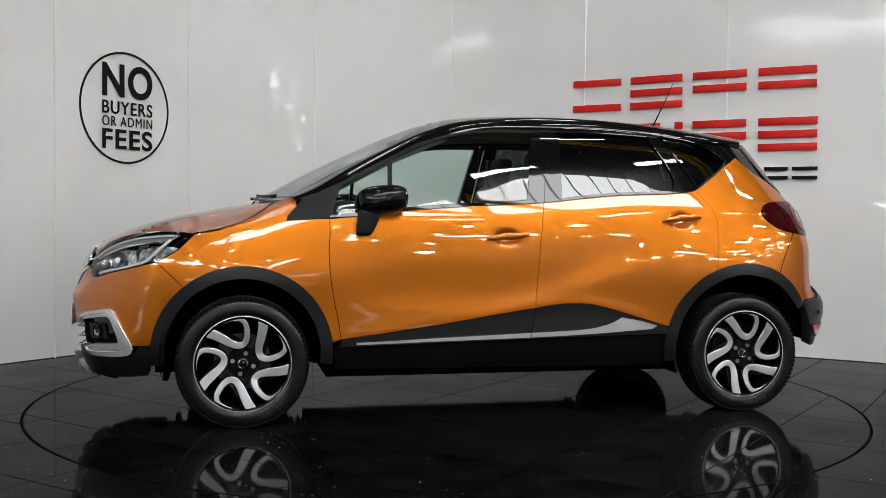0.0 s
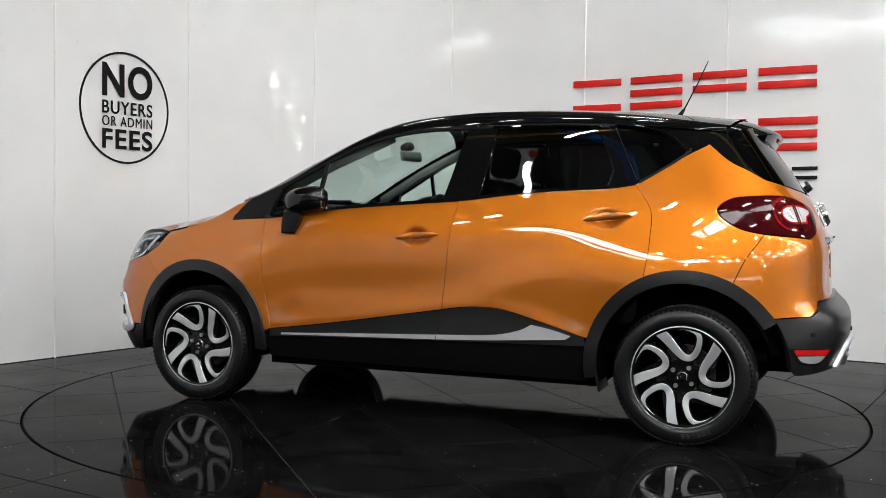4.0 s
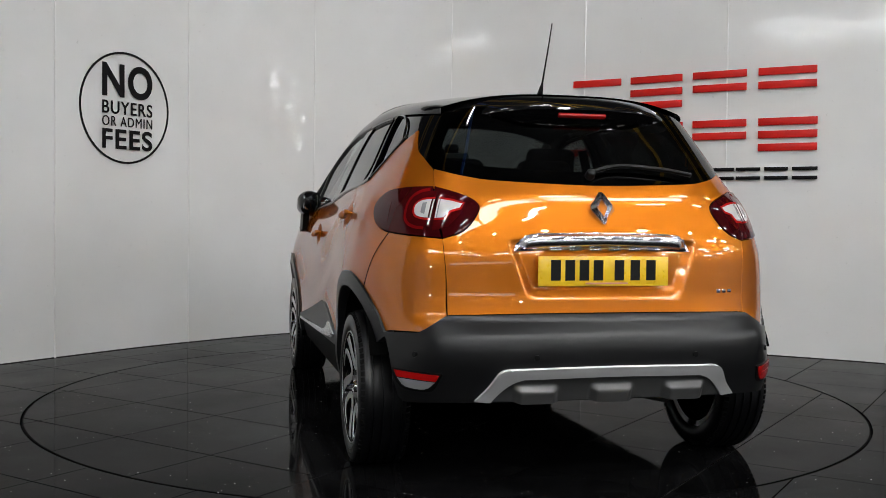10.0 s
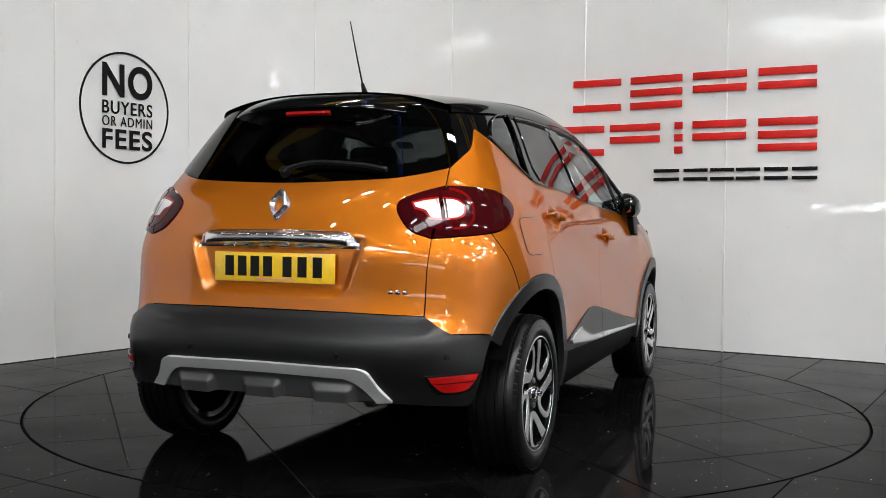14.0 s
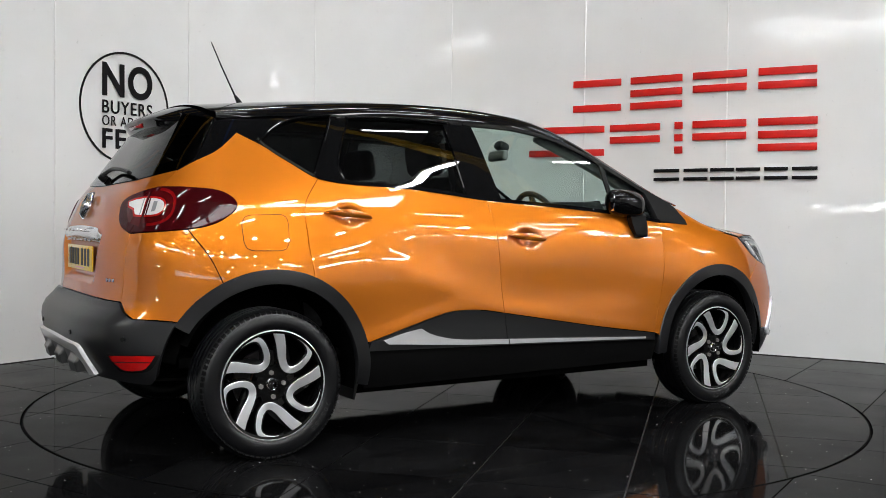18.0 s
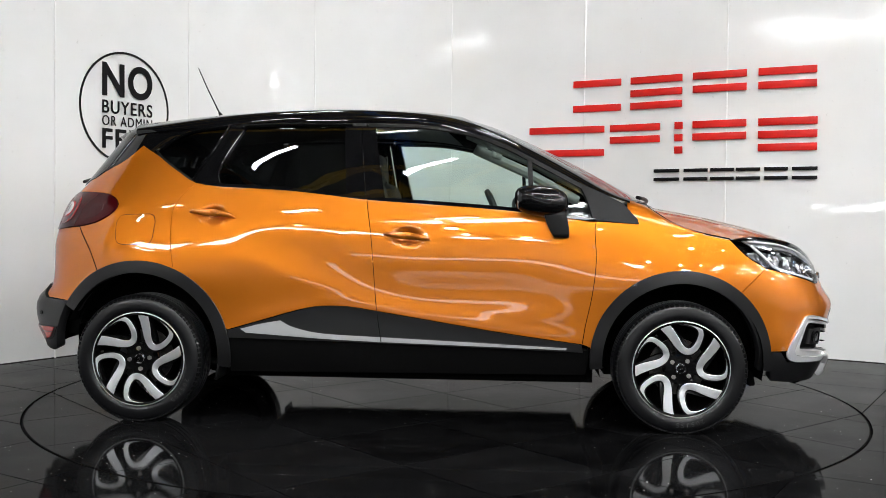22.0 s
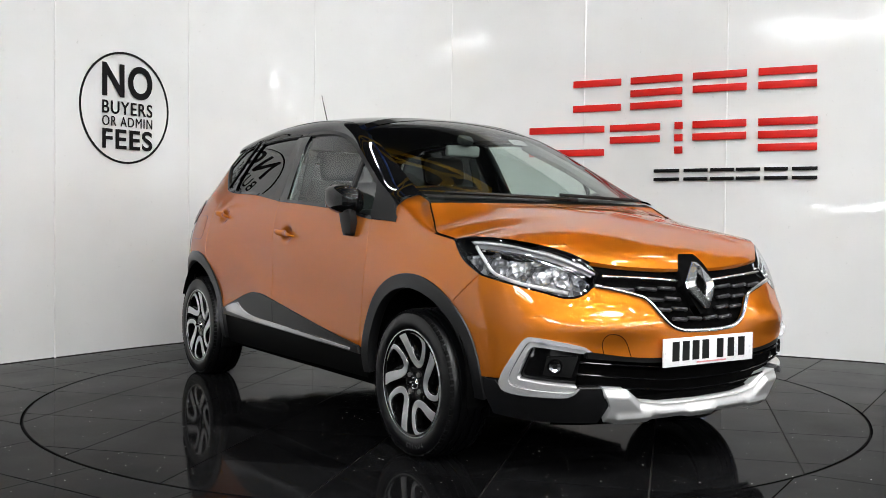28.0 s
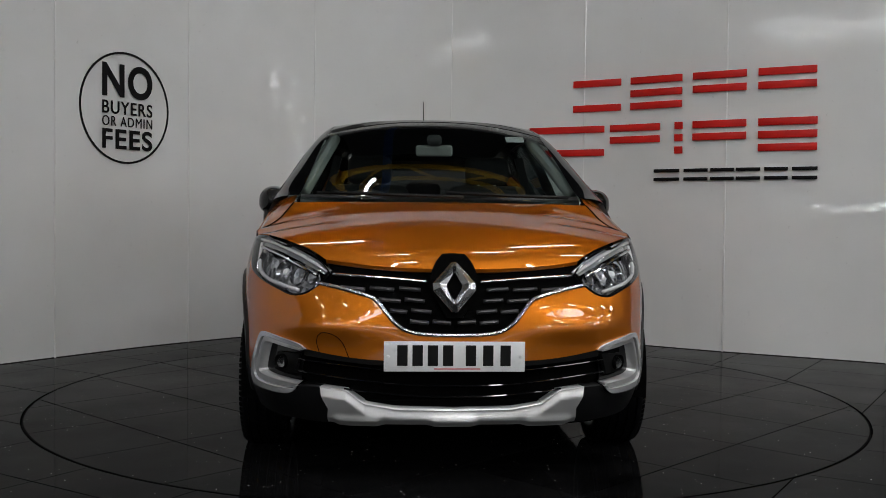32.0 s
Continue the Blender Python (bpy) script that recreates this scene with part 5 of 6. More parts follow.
            if way < 0:
                disc = arc(0.078, 0.034)
                bits = (("clear_lens", [disc, [disc[-1], disc[0]]], LENS_CLEAR_WHITE, 0.010), ("red_lens", crescent(0.086, 0.042, 0.007), LENS_RED, 0.009), ("red_field", crescent(0.112, 0.066, 0.022), LENS_FIELD, 0.0078),
                        ("red_guide", crescent(0.126, 0.078, 0.011, 80, -84), LENS_MID, 0.0085),
                        ("smoked_end", patch([(0.225, 1.062), (0.290, 1.058), (0.300, 1.030), (0.270, 0.998), (0.215, 0.985)]), LENS_SMOKE, 0.0078),
                        ("divider", patch([(0.004, 1.071), (0.011, 1.071), (0.011, 1.001), (0.004, 1.001)]), LENS_SMOKE, 0.0115), ("inner_step", patch([(0.028, 1.058), (0.046, 1.056), (0.046, 1.020), (0.028, 1.014)]), LENS_GREY, 0.0115))
            else:
                bits = (("clear_lens", patch([(0.006, 1.071), (0.060, 1.064), (0.104, 1.054), (0.096, 1.040), (0.060, 1.030), (0.042, 1.004), (0.006, 1.001)]), LENS_CLEAR_WHITE, 0.010),
                        ("red_lens", patch([(0.004, 1.079), (0.060, 1.072), (0.112, 1.058), (0.102, 1.033), (0.066, 1.023), (0.050, 0.996), (0.004, 0.993)]), LENS_RED, 0.0088),
                        ("red_field", patch([(0.004, 1.094), (0.058, 1.082), (0.112, 1.062), (0.118, 1.046), (0.098, 1.010), (0.066, 0.972), (0.004, 0.955)]), LENS_FIELD, 0.0078),
                        ("divider", patch([(0.012, 1.070), (0.016, 1.070), (0.016, 1.002), (0.012, 1.002)]), LENS_GREY, 0.0115))
            for bn, br, bmat, bo in bits:
                q = outline(br, 0.012)
                if sg < 0:
                    q = np.array([(2 * S_ALL - a, b) for a, b in q])[::-1]
                skin(bn, q, bmat, tl, step=0.015, offset=bo, depth=0.006, gap=0)
    # rear bumper
    a1 = arch_angle(ARCH_R, x=-1.666)
    cx, cz, r = ARCH_R
    top = X((-1.666, 0.572)) + R((0.77, 0.581), (0.69, 0.587))
    h = [arc_x(cx, cz, r, 178, a1, 8), top, R((0.69, 0.587), (0.64, 0.618), (0.596, 0.648)), R((0.596, 0.648), (0.3, 0.656), (0.0, 0.657))]
    hr = [[(2 * S_ALL - a, b) for a, b in reversed(q)] for q in reversed(h)]
    runs = [*h, *hr, [(2 * S_ALL - a, b) for a, b in X((-1.755, 0.345), (-1.765, 0.332))] + [(2 * S_ALL - a, b) for a, b in R((0.72, 0.330), (0.52, 0.343))] + R((0.0, 0.346), (0.52, 0.343), (0.72, 0.330)) + X((-1.765, 0.332), (-1.755, 0.345))]
    rb = skin("rear_bumper", outline(runs, 0.025), PLASTIC, car, "dark grey textured rear bumper", step=0.03, offset=0.012, depth=0.05)
    # skid plate: bright frame and grey middle with three notches
    def skid(yo, zt, zb, inset=0.0):
        return R((yo, zb), (yo - 0.04, zb + 0.05), (yo - 0.075, zt - 0.012), (yo - 0.11, zt)), R((yo - 0.11, zt), (0.0, zt + 0.004), (-yo + 0.11, zt)), R((-yo + 0.11, zt), (-yo + 0.075, zt - 0.012), (-yo + 0.04, zb + 0.05), (-yo, zb))
    a, b, c = skid(0.505, 0.474, 0.356)
    d, e, f = skid(0.452, 0.441, 0.352)
    def frame_form(s, z):
        return 0.030 + 0.0 * z

    def middle_form(s, z):
        f = 0.016 + 0.0 * s
        for c in (-0.29, 0.0, 0.29):
            f = f + 0.028 * (1 - sstep(np.abs(s - S_ALL - c), 0.056, 0.092)) * (1 - sstep(z, 0.392, 0.420))
        return f
    sp = moulded("skid_plate", outline([a, b, c, R((-0.505, 0.356), (-0.452, 0.352)), f[::-1], e[::-1], d[::-1], R((0.452, 0.352), (0.505, 0.356))], 0.01), frame_form, SILVER, rb, "silver skid plate frame", 0.009, 0.04)
    moulded("skid_middle", outline([d, e, f, R((-0.452, 0.352), (0.0, 0.352), (0.452, 0.352))], 0.01), middle_form, SILVER_GREY, sp, "grey middle of the skid plate with three soft humps", 0.009, 0.03)
    for sg in (1, -1):
        def q(pts):
            return R(*[(sg * y, z) for y, z in pts])
        rl = skin("reflector_housing", outline([q([(0.618, 0.452), (0.768, 0.452)]), q([(0.768, 0.452), (0.752, 0.405), (0.728, 0.383), (0.668, 0.380), (0.640, 0.392), (0.618, 0.452)])], 0.015), BLACK_SATIN, rb, step=0.02, offset=0.016, depth=0.01, gap=0)
        skin("red_reflector", outline([q([(0.628, 0.447), (0.758, 0.447)]), q([(0.758, 0.447), (0.750, 0.424)]), q([(0.750, 0.424), (0.636, 0.424)]), q([(0.636, 0.424), (0.628, 0.447)])], 0.015), LENS_RED, rl, step=0.02, offset=0.02, depth=0.006, gap=0)
        low_mat = LENS_GREY if sg > 0 else LENS_RED
        skin("lower_lens", outline([q([(0.638, 0.420), (0.748, 0.420)]), q([(0.748, 0.420), (0.726, 0.393), (0.668, 0.390), (0.638, 0.420)])], 0.015), low_mat, rl, step=0.02, offset=0.019, depth=0.006, gap=0)
    for yy in (0.70, 0.30, -0.32, -0.68):
        part("parking_sensor", cyl(0.011, 0.010, 0.01, surface_pose(*ry(yy, 0.51), 0.013), 14), BLACK_SATIN, rb)
    skin("valance", outline([R((0.62, 0.37), (0.0, 0.37), (-0.62, 0.37)), R((-0.58, 0.325), (0.0, 0.325), (0.58, 0.325))], 0.03), DARK, rb, step=0.06, offset=-0.03, depth=0.1, gap=0)
    return hatch


tailgate = build_rear()


def plate(name, mat, m, label):
    r = part(name, box(0.52, 0.111, 0.006, None, 0.002), mat, car, label)
    r.matrix_basis = m
    for k, x in enumerate((-0.192, -0.136, -0.080, -0.024, 0.060, 0.124, 0.188)):
        part("character_bar", box(0.038, 0.076, 0.002, pose(x, 0.004, 0.004)), INK, r, "plain dark bar")
    part("small_print", box(0.17, 0.006, 0.001, pose(0.01, -0.045, 0.0036)), PALE_RED, r, "thin pale red line of small print")
    for x in (-0.245, 0.245):
        part("screw", cyl(0.006, 0.005, 0.003, pose(x, 0, 0.004), 10), mat, r)
    return r


plate("front_plate", PLATE_WHITE, pose(2.155, 0.0, 0.4955) @ Matrix(((0, 0, 1, 0), (1, 0, 0, 0), (0, 1, 0, 0), (0, 0, 0, 1))), "white number plate with characters as bars")
plate("rear_plate", PLATE_YELLOW, pose(-1.893, 0.003, 0.8125) @ Matrix(((0, 0, -1, 0), (-1, 0, 0, 0), (0, 1, 0, 0), (0, 0, 0, 1))), "yellow number plate with characters as bars")

# ---------------------------------------------------------------- car: bonnet, glass, roof
def loft(name, edge, mid, nu, nv, px=2.0, pz=2.2, material=None, parent=None, label=""):
    """A sheet whose stations bow from the left edge curve over the middle to the right one."""
    rows = []
    for i in range(nu):
        t = i / (nu - 1)
        e, c = np.array(edge(t)), np.array(mid(t))
        row = []
        for v in np.linspace(-1, 1, nv):
            k = abs(v)
            row.append((c[0] + (e[0] - c[0]) * k ** px, e[1] * v, c[2] + (e[2] - c[2]) * k ** pz))
        rows.append(row)
    bm = grid_mesh(rows)
    bmesh.ops.recalc_face_normals(bm, faces=bm.faces[:])
    up = sum((f.normal.z for f in bm.faces), 0.0)
    if up < 0:
        bmesh.ops.reverse_faces(bm, faces=bm.faces[:])
    for f in bm.faces:
        f.smooth = True
    for e in bm.edges:
        e.smooth = True
    return part(name, bm, material, parent, label)


def curve3(pts):
    """A smooth curve through points, by arc length from 0 to 1."""
    c = np.array(catmull(pts, 0.01))
    s = np.concatenate([[0], np.cumsum(np.linalg.norm(np.diff(c, axis=0), axis=1))])
    s /= s[-1]
    return lambda t: np.array([np.interp(t, s, c[:, k]) for k in range(3)])


def at_body(uv, off=0.0):
    p, n = body(np.array([uv[0]]), np.array([uv[1]]))
    return p[0] + n[0] * off


WING_UP = [at_body(fx(1.42, 0.945)), np.array((1.345, 0.776, 0.966)), np.array((1.272, 0.736, 0.998)), np.array((1.200, 0.703, 1.046)), np.array((1.160, 0.684, 1.074)), np.array((1.06, 0.676, 1.112))]


def build_wing_tops():
    """The wings' rounded shoulders, from the side panel's edge up to the bonnet's shut line."""
    edge = [fx(a, b - 0.006) for a, b in WING_TOP]
    low = curve3([at_body(q, -0.0006) for q in edge])
    low_n = curve3([np.array(on_body(*q)[1]) for q in edge])
    up = curve3(WING_UP)
    for sg in (1, -1):
        rows, norms = [], []
        for t in np.linspace(0, 1, 30):
            a, b, na = low(t), up(t), low_n(t)
            d = np.linalg.norm(b - a)
            rise = np.array((0, -na[2], na[1])) / math.hypot(na[1], na[2])
            m = a + rise * d * 0.55
            m = (m + (a + b) / 2 + np.array((0, 0.004, 0.012)) * min(1, d / 0.05)) / 2
            row = [(a * (1 - k) ** 2 + 2 * m * k * (1 - k) + b * k * k) for k in np.linspace(0, 1, 11)]
            rows.append(row)
            for j, k in enumerate(np.linspace(0, 1, 11)):
                g = row[min(10, j + 1)] - row[max(0, j - 1)]
                n = np.array((na[0] * (1 - k) + 0.10 * k, g[2], -g[1]))
                n[1:] /= np.linalg.norm(n[1:]) + 1e-9
                n = n / np.linalg.norm(n)
                n = na * (1 - k) ** 2 + n * (1 - (1 - k) ** 2)
                norms.append(n / np.linalg.norm(n))
        me = bpy.data.meshes.new("wing_top")
        nu, nv = len(rows), 11
        quads = [(i * nv + j, (i + 1) * nv + j, (i + 1) * nv + j + 1, i * nv + j + 1) for i in range(nu - 1) for j in range(nv - 1)]
        if sg > 0:
            quads = [q[::-1] for q in quads]
        me.from_pydata([(p[0], p[1] * sg, p[2]) for r in rows for p in r], [], quads)
        if sum(f.normal.z for f in me.polygons) < 0:
            me.flip_normals()
        me.shade_smooth()
        me.normals_split_custom_set_from_vertices([(n[0], n[1] * sg, n[2]) for n in norms])
        part("wing_top", me, PAINT, car)


build_wing_tops()
bonnet_edge = curve3([at_body(q) for q in Y((0.484, 0.842), (0.546, 0.878), (0.633, 0.908))] + [at_body(q) for q in X((1.74, 0.928), (1.62, 0.934), (1.528, 0.924), (1.42, 0.948))] + WING_UP[1:-1])
for sg in (1, -1):
    part("bonnet_seam", tube([(p[0], p[1] * sg, p[2]) for p in catmull([at_body(fx(1.53, 0.924)), at_body(fx(1.47, 0.935))] + WING_UP[:-1], 0.02)], 0.0035, 6), DARK, car, "dark shut line of the bonnet")
bonnet_mid = curve3([(2.062, 0, 0.812), (2.03, 0, 0.858), (1.967, 0, 0.899), (1.818, 0, 0.958), (1.668, 0, 1.000), (1.518, 0, 1.034), (1.367, 0, 1.062), (1.25, 0, 1.080)])
bonnet = loft("bonnet", bonnet_edge, bonnet_mid, 44, 41, 2.0, 2.6, PAINT, car, "orange bonnet")
front = [bonnet_edge(0) * (1, v, 1) + (bonnet_mid(0) - bonnet_edge(0)) * (1, 0, 1) * (1 - np.array((abs(v) ** 2.0, 0, abs(v) ** 2.6))) for v in np.linspace(-1, 1, 31)]
part("bonnet_lip", grid_mesh([[p + np.array((0.001, 0, 0.001)) for p in front], [p + np.array((-0.004, 0, -0.012)) for p in front], [p + np.array((-0.04, 0, -0.02)) for p in front]]), PAINT, bonnet)

# edge of the roof and screen on the left; the line where the side glass ends
ROOF_EDGE = curve3([(1.12, 0.690, 1.090), (0.987, 0.668, 1.146), (0.752, 0.635, 1.276), (0.50, 0.606, 1.402), (0.337, 0.586, 1.470), (0.158, 0.570, 1.518), (-0.144, 0.560, 1.545), (-0.449, 0.553, 1.549),
                    (-0.757, 0.546, 1.537), (-1.067, 0.536, 1.511), (-1.30, 0.526, 1.481), (-1.46, 0.518, 1.456)])
RAIL_LOW = [(1.06, 1.088), (0.95, 1.125), (0.818, 1.186), (0.575, 1.312), (0.46, 1.370), (0.315, 1.426), (0.169, 1.458), (0.023, 1.474), (-0.271, 1.480), (-0.599, 1.482), (-0.899, 1.470), (-1.112, 1.452), (-1.30, 1.436), (-1.44, 1.425)]
rail_low = curve3([at_body(fx(a, b), 0.004) for a, b in RAIL_LOW])


def by_x(curve, x):
    t = np.linspace(0, 1, 400)
    xs = np.array([curve(v)[0] for v in t])
    return curve(float(np.interp(-x, -xs, t)))


def build_rails():
    """Black pillars and roof sides from the side glass up to screen and roof."""
    for sg in (1, -1):
        rows = []
        for t in np.linspace(0, 1, 70):
            lo = rail_low(t)
            hi = by_x(ROOF_EDGE, min(1.119, max(-1.459, lo[0] + 0.02 * (1 - t))))
            mid = (lo + hi) / 2 + np.array((0, 0.016, 0.014))
            inn = hi + np.array((0, -0.012, 0.004))
            row = []
            for k in np.linspace(0, 1, 9):
                p = lo * (1 - k) ** 2 + 2 * mid * k * (1 - k) + inn * k * k
                row.append((p[0], p[1] * sg, p[2]))
            low = (lo[0], (lo[1] - 0.02) * sg, lo[2])
            rows.append([low] + row)
        bm = grid_mesh(rows, flip=sg < 0)
        bmesh.ops.recalc_face_normals(bm, faces=bm.faces[:])
        part("roof_rail", bm, BLACK_GLOSS, car, "gloss black pillar and roof side")


build_rails()

screen_edge = lambda t: by_x(ROOF_EDGE, 1.118 - t * (1.118 - 0.315))
screen_mid = curve3([(1.265, 0, 1.075), (1.03, 0, 1.208), (0.768, 0, 1.342), (0.443, 0, 1.490), (0.28, 0, 1.542), (0.18, 0, 1.562)])
screen = loft("windscreen", screen_edge, screen_mid, 24, 25, 2.2, 2.2, GLASS_SCREEN, car, "clear windscreen")
roof_edge = lambda t: by_x(ROOF_EDGE, 0.315 - t * (0.315 + 1.455))
roof_mid = curve3([(0.18, 0, 1.562), (0.0, 0, 1.578), (-0.3, 0, 1.588), (-0.7, 0, 1.582), (-1.1, 0, 1.555), (-1.5, 0, 1.515)])
roof = loft("roof", roof_edge, roof_mid, 40, 33, 2.0, 3.0, BLACK_GLOSS, car, "gloss black roof")
part("screen_header", grid_mesh([[np.array((screen_mid(0.93)[0] + (screen_edge(0.93)[0] - screen_mid(0.93)[0]) * abs(v) ** 2.2, screen_edge(0.93)[1] * v, screen_mid(0.93)[2] + (screen_edge(0.93)[2] - screen_mid(0.93)[2]) * abs(v) ** 2.2 + 0.002)) for v in np.linspace(-1, 1, 21)],
                                 [np.array((roof_mid(0)[0] + (roof_edge(0)[0] - roof_mid(0)[0]) * abs(v) ** 2, roof_edge(0)[1] * v, roof_mid(0)[2] + (roof_edge(0)[2] - roof_mid(0)[2]) * abs(v) ** 2.6 + 0.003)) for v in np.linspace(-1, 1, 21)]]), BLACK_GLOSS, screen, "black band along the top of the screen")


def cowl():
    rows = []
    for v in np.linspace(-0.985, 0.985, 25):
        k = abs(v) ** 2.2
        a = bonnet_mid(1) + (bonnet_edge(1) - bonnet_mid(1)) * (k, 0, k)
        t = 0.035
        m, e = screen_mid(t), screen_edge(t)
        b = m + (e - m) * (k, 0, k)
        rows.append([(a[0] + 0.03, bonnet_edge(1)[1] * v, a[2] - 0.03), ((a[0] + b[0]) / 2 + 0.03, 0.67 * v, (a[2] + b[2]) / 2 - 0.03), (b[0], (e[1] - 0.015) * v, b[2] + 0.003), (b[0] - 0.03, (e[1] - 0.015) * v, b[2] + 0.014)])
    bm = grid_mesh(rows)
    part("scuttle", bm, BLACK_SATIN, car, "black scuttle panel under the windscreen")


cowl()
for base, tip in (((0.10, 0.025), (-0.58, 0.055)), ((0.60, 0.025), (0.02, 0.060))):
    pts = []
    for k in np.linspace(0, 1, 10):
        yy = base[0] + (tip[0] - base[0]) * k
        t = base[1] + (tip[1] - base[1]) * k
        m, e = screen_mid(t), screen_edge(t)
        v = min(1, abs(yy) / e[1]) ** 2.2
        pts.append((m[0] + (e[0] - m[0]) * v + 0.010, yy, m[2] + (e[2] - m[2]) * v + 0.014))
    part("wiper", tube(pts, 0.009, 6), BLACK_SATIN, car, "black windscreen wiper")


# side glass
def pane(name, runs, mat, doors, label):
    return skin_pair(name, runs, mat, doors, label, offset=-0.006, depth=0.0, gap=0.0, step=0.05)


def band(name, pts, w, mat, parents, off=0.006, label=""):
    """A flat strip along a line on the body."""
    c = np.array(catmull(pts, 0.02))
    d = np.gradient(c, axis=0)
    d /= np.linalg.norm(d, axis=1)[:, None]
    n = np.stack([-d[:, 1], d[:, 0]], 1) * w / 2
    poly = np.concatenate([c + n, (c - n)[::-1]])
    a = skin(name, poly, mat, parents[0], label, step=0.05, offset=off, depth=0.014, gap=0)
    b = skin(name, flip_s(poly), mat, parents[1], label, step=0.05, offset=off, depth=0.014, gap=0)
    return a, b


CARS = (car, car)
TOPLINE = [(0.818, 1.176), (0.575, 1.306), (0.46, 1.364), (0.315, 1.420), (0.169, 1.452), (0.023, 1.468), (-0.20, 1.473)]
pane("door_glass", [X((0.600, 1.036), (-0.205, 1.090)), X((-0.205, 1.090), (-0.215, 1.473)), X(*TOPLINE[::-1][:6]) + X((0.585, 1.295)), X((0.585, 1.295), (0.600, 1.036))], GLASS_CLEAR, front_doors, "clear green-tinted side window")
pane("quarter_light", [X((0.87, 1.006), (0.600, 1.036)), X((0.600, 1.036), (0.585, 1.295)), X((0.585, 1.295), (0.818, 1.176)), X((0.818, 1.176), (0.87, 1.006))], GLASS_CLEAR, front_doors, "small clear quarter light")
pane("door_glass", [X((-0.30, 1.10), (-0.573, 1.132), (-0.924, 1.150), (-0.96, 1.155)), X((-0.96, 1.155), (-0.96, 1.28), (-0.865, 1.465)), X((-0.865, 1.465), (-0.599, 1.476), (-0.31, 1.474)), X((-0.31, 1.474), (-0.30, 1.10))], GLASS_DARK, rear_doors, "dark privacy side window")
pane("rear_quarter_glass", [X((-1.075, 1.185), (-1.25, 1.297), (-1.285, 1.325)), X((-1.285, 1.325), (-1.20, 1.395), (-1.10, 1.437), (-0.93, 1.462)), X((-0.93, 1.462), (-1.075, 1.185))], GLASS_DARK, CARS, "dark rear quarter window")
# pillars and frames
skin_pair("door_pillar", [X((-0.108, 1.090), (-0.182, 1.475)), X((-0.182, 1.475), (-0.252, 1.476)), X((-0.252, 1.476), (-0.204, 1.096)), X((-0.204, 1.096), (-0.108, 1.090))], BLACK_GLOSS, front_doors, "black pillar trim", offset=0.001, depth=0.03, step=0.05, gap=0.001)
skin_pair("door_pillar", [X((-0.204, 1.096), (-0.252, 1.476)), X((-0.252, 1.476), (-0.338, 1.478)), X((-0.338, 1.478), (-0.300, 1.103)), X((-0.300, 1.103), (-0.204, 1.096))], BLACK_GLOSS, rear_doors, "black pillar trim", offset=0.001, depth=0.03, step=0.05, gap=0.001)
skin_pair("rear_pillar_trim", [X((-0.905, 1.152), (-0.938, 1.180), (-0.942, 1.265), (-0.842, 1.468)), X((-0.842, 1.468), (-0.930, 1.464)), X((-0.930, 1.464), (-1.075, 1.182)), X((-1.075, 1.182), (-0.905, 1.152))], BLACK_GLOSS, rear_doors, "black pillar trim", offset=0.0, depth=0.03, step=0.05, gap=0.001)
skin_pair("c_pillar", [X((-0.93, 1.464), (-1.10, 1.439), (-1.20, 1.397), (-1.285, 1.322)), X((-1.285, 1.322)) + [(4.310, 1.350)], [(4.310, 1.350), (4.360, 1.272), (4.435, 1.227), (4.495, 1.185)], [(4.495, 1.185), (4.453, 1.248), (4.456, 1.36), (4.459, 1.43)],
                       [(4.459, 1.43)] + X((-1.40, 1.436), (-1.20, 1.452), (-0.93, 1.475))], BLACK_GLOSS, CARS, "gloss black rear pillar", step=0.03, offset=-0.004, depth=0.03)
band("window_frame", X((0.90, 1.13), *TOPLINE, (-0.22, 1.474)), 0.020, BLACK_SATIN, front_doors, 0.004, "black window frame")
band("window_frame", X((-0.23, 1.474), (-0.599, 1.478), (-0.90, 1.465)), 0.020, BLACK_SATIN, rear_doors, 0.004, "black window frame")
band("window_frame", X((0.600, 1.034), (0.592, 1.16), (0.585, 1.295)), 0.026, BLACK_SATIN, front_doors, 0.003, "black upright bar")
band("waist_seal", X((0.895, 1.004), (0.46, 1.056), (-0.196, 1.099)), 0.016, BLACK_GLOSS, front_doors, 0.007, "gloss black waist seal")
band("waist_seal", X((-0.205, 1.099), (-0.573, 1.140), (-0.924, 1.158), (-1.055, 1.175)), 0.014, BLACK_GLOSS, rear_doors, 0.007, "gloss black waist seal")
for sg, door in ((1, rear_doors[0]), (-1, rear_doors[1])):
    line = [(sg * a, b) for a, b in X((-0.915, 1.157), (-0.938, 1.185), (-0.942, 1.265), (-0.845, 1.462))]
    part("glass_edge", tube(body_line(line, 0.001), 0.004, 6), BLACK_GLOSS, door, "gloss black edge of the window")
for sg in (1, -1):
    for line in (X((-1.292, 1.328), (-1.205, 1.400), (-1.10, 1.442), (-0.93, 1.468)), X((-1.076, 1.182), (-0.932, 1.462))):
        part("glass_seal", tube(body_line([(sg * a, b) for a, b in line], 0.003), 0.0055, 8), BLACK_GLOSS, car, "gloss black seal round the quarter window")
for sg, door in ((1, rear_doors[0]), (-1, rear_doors[1])):
    part("glass_seal", tube(body_line([(sg * a, b) for a, b in X((-0.30, 1.469), (-0.599, 1.470), (-0.86, 1.460))], 0.003), 0.0055, 8), BLACK_GLOSS, door, "gloss black seal over the window")
band("bright_trim", X((-1.075, 1.180), (-1.248, 1.293), (-1.295, 1.34)), 0.008, BLACK_SATIN, CARS, 0.006)
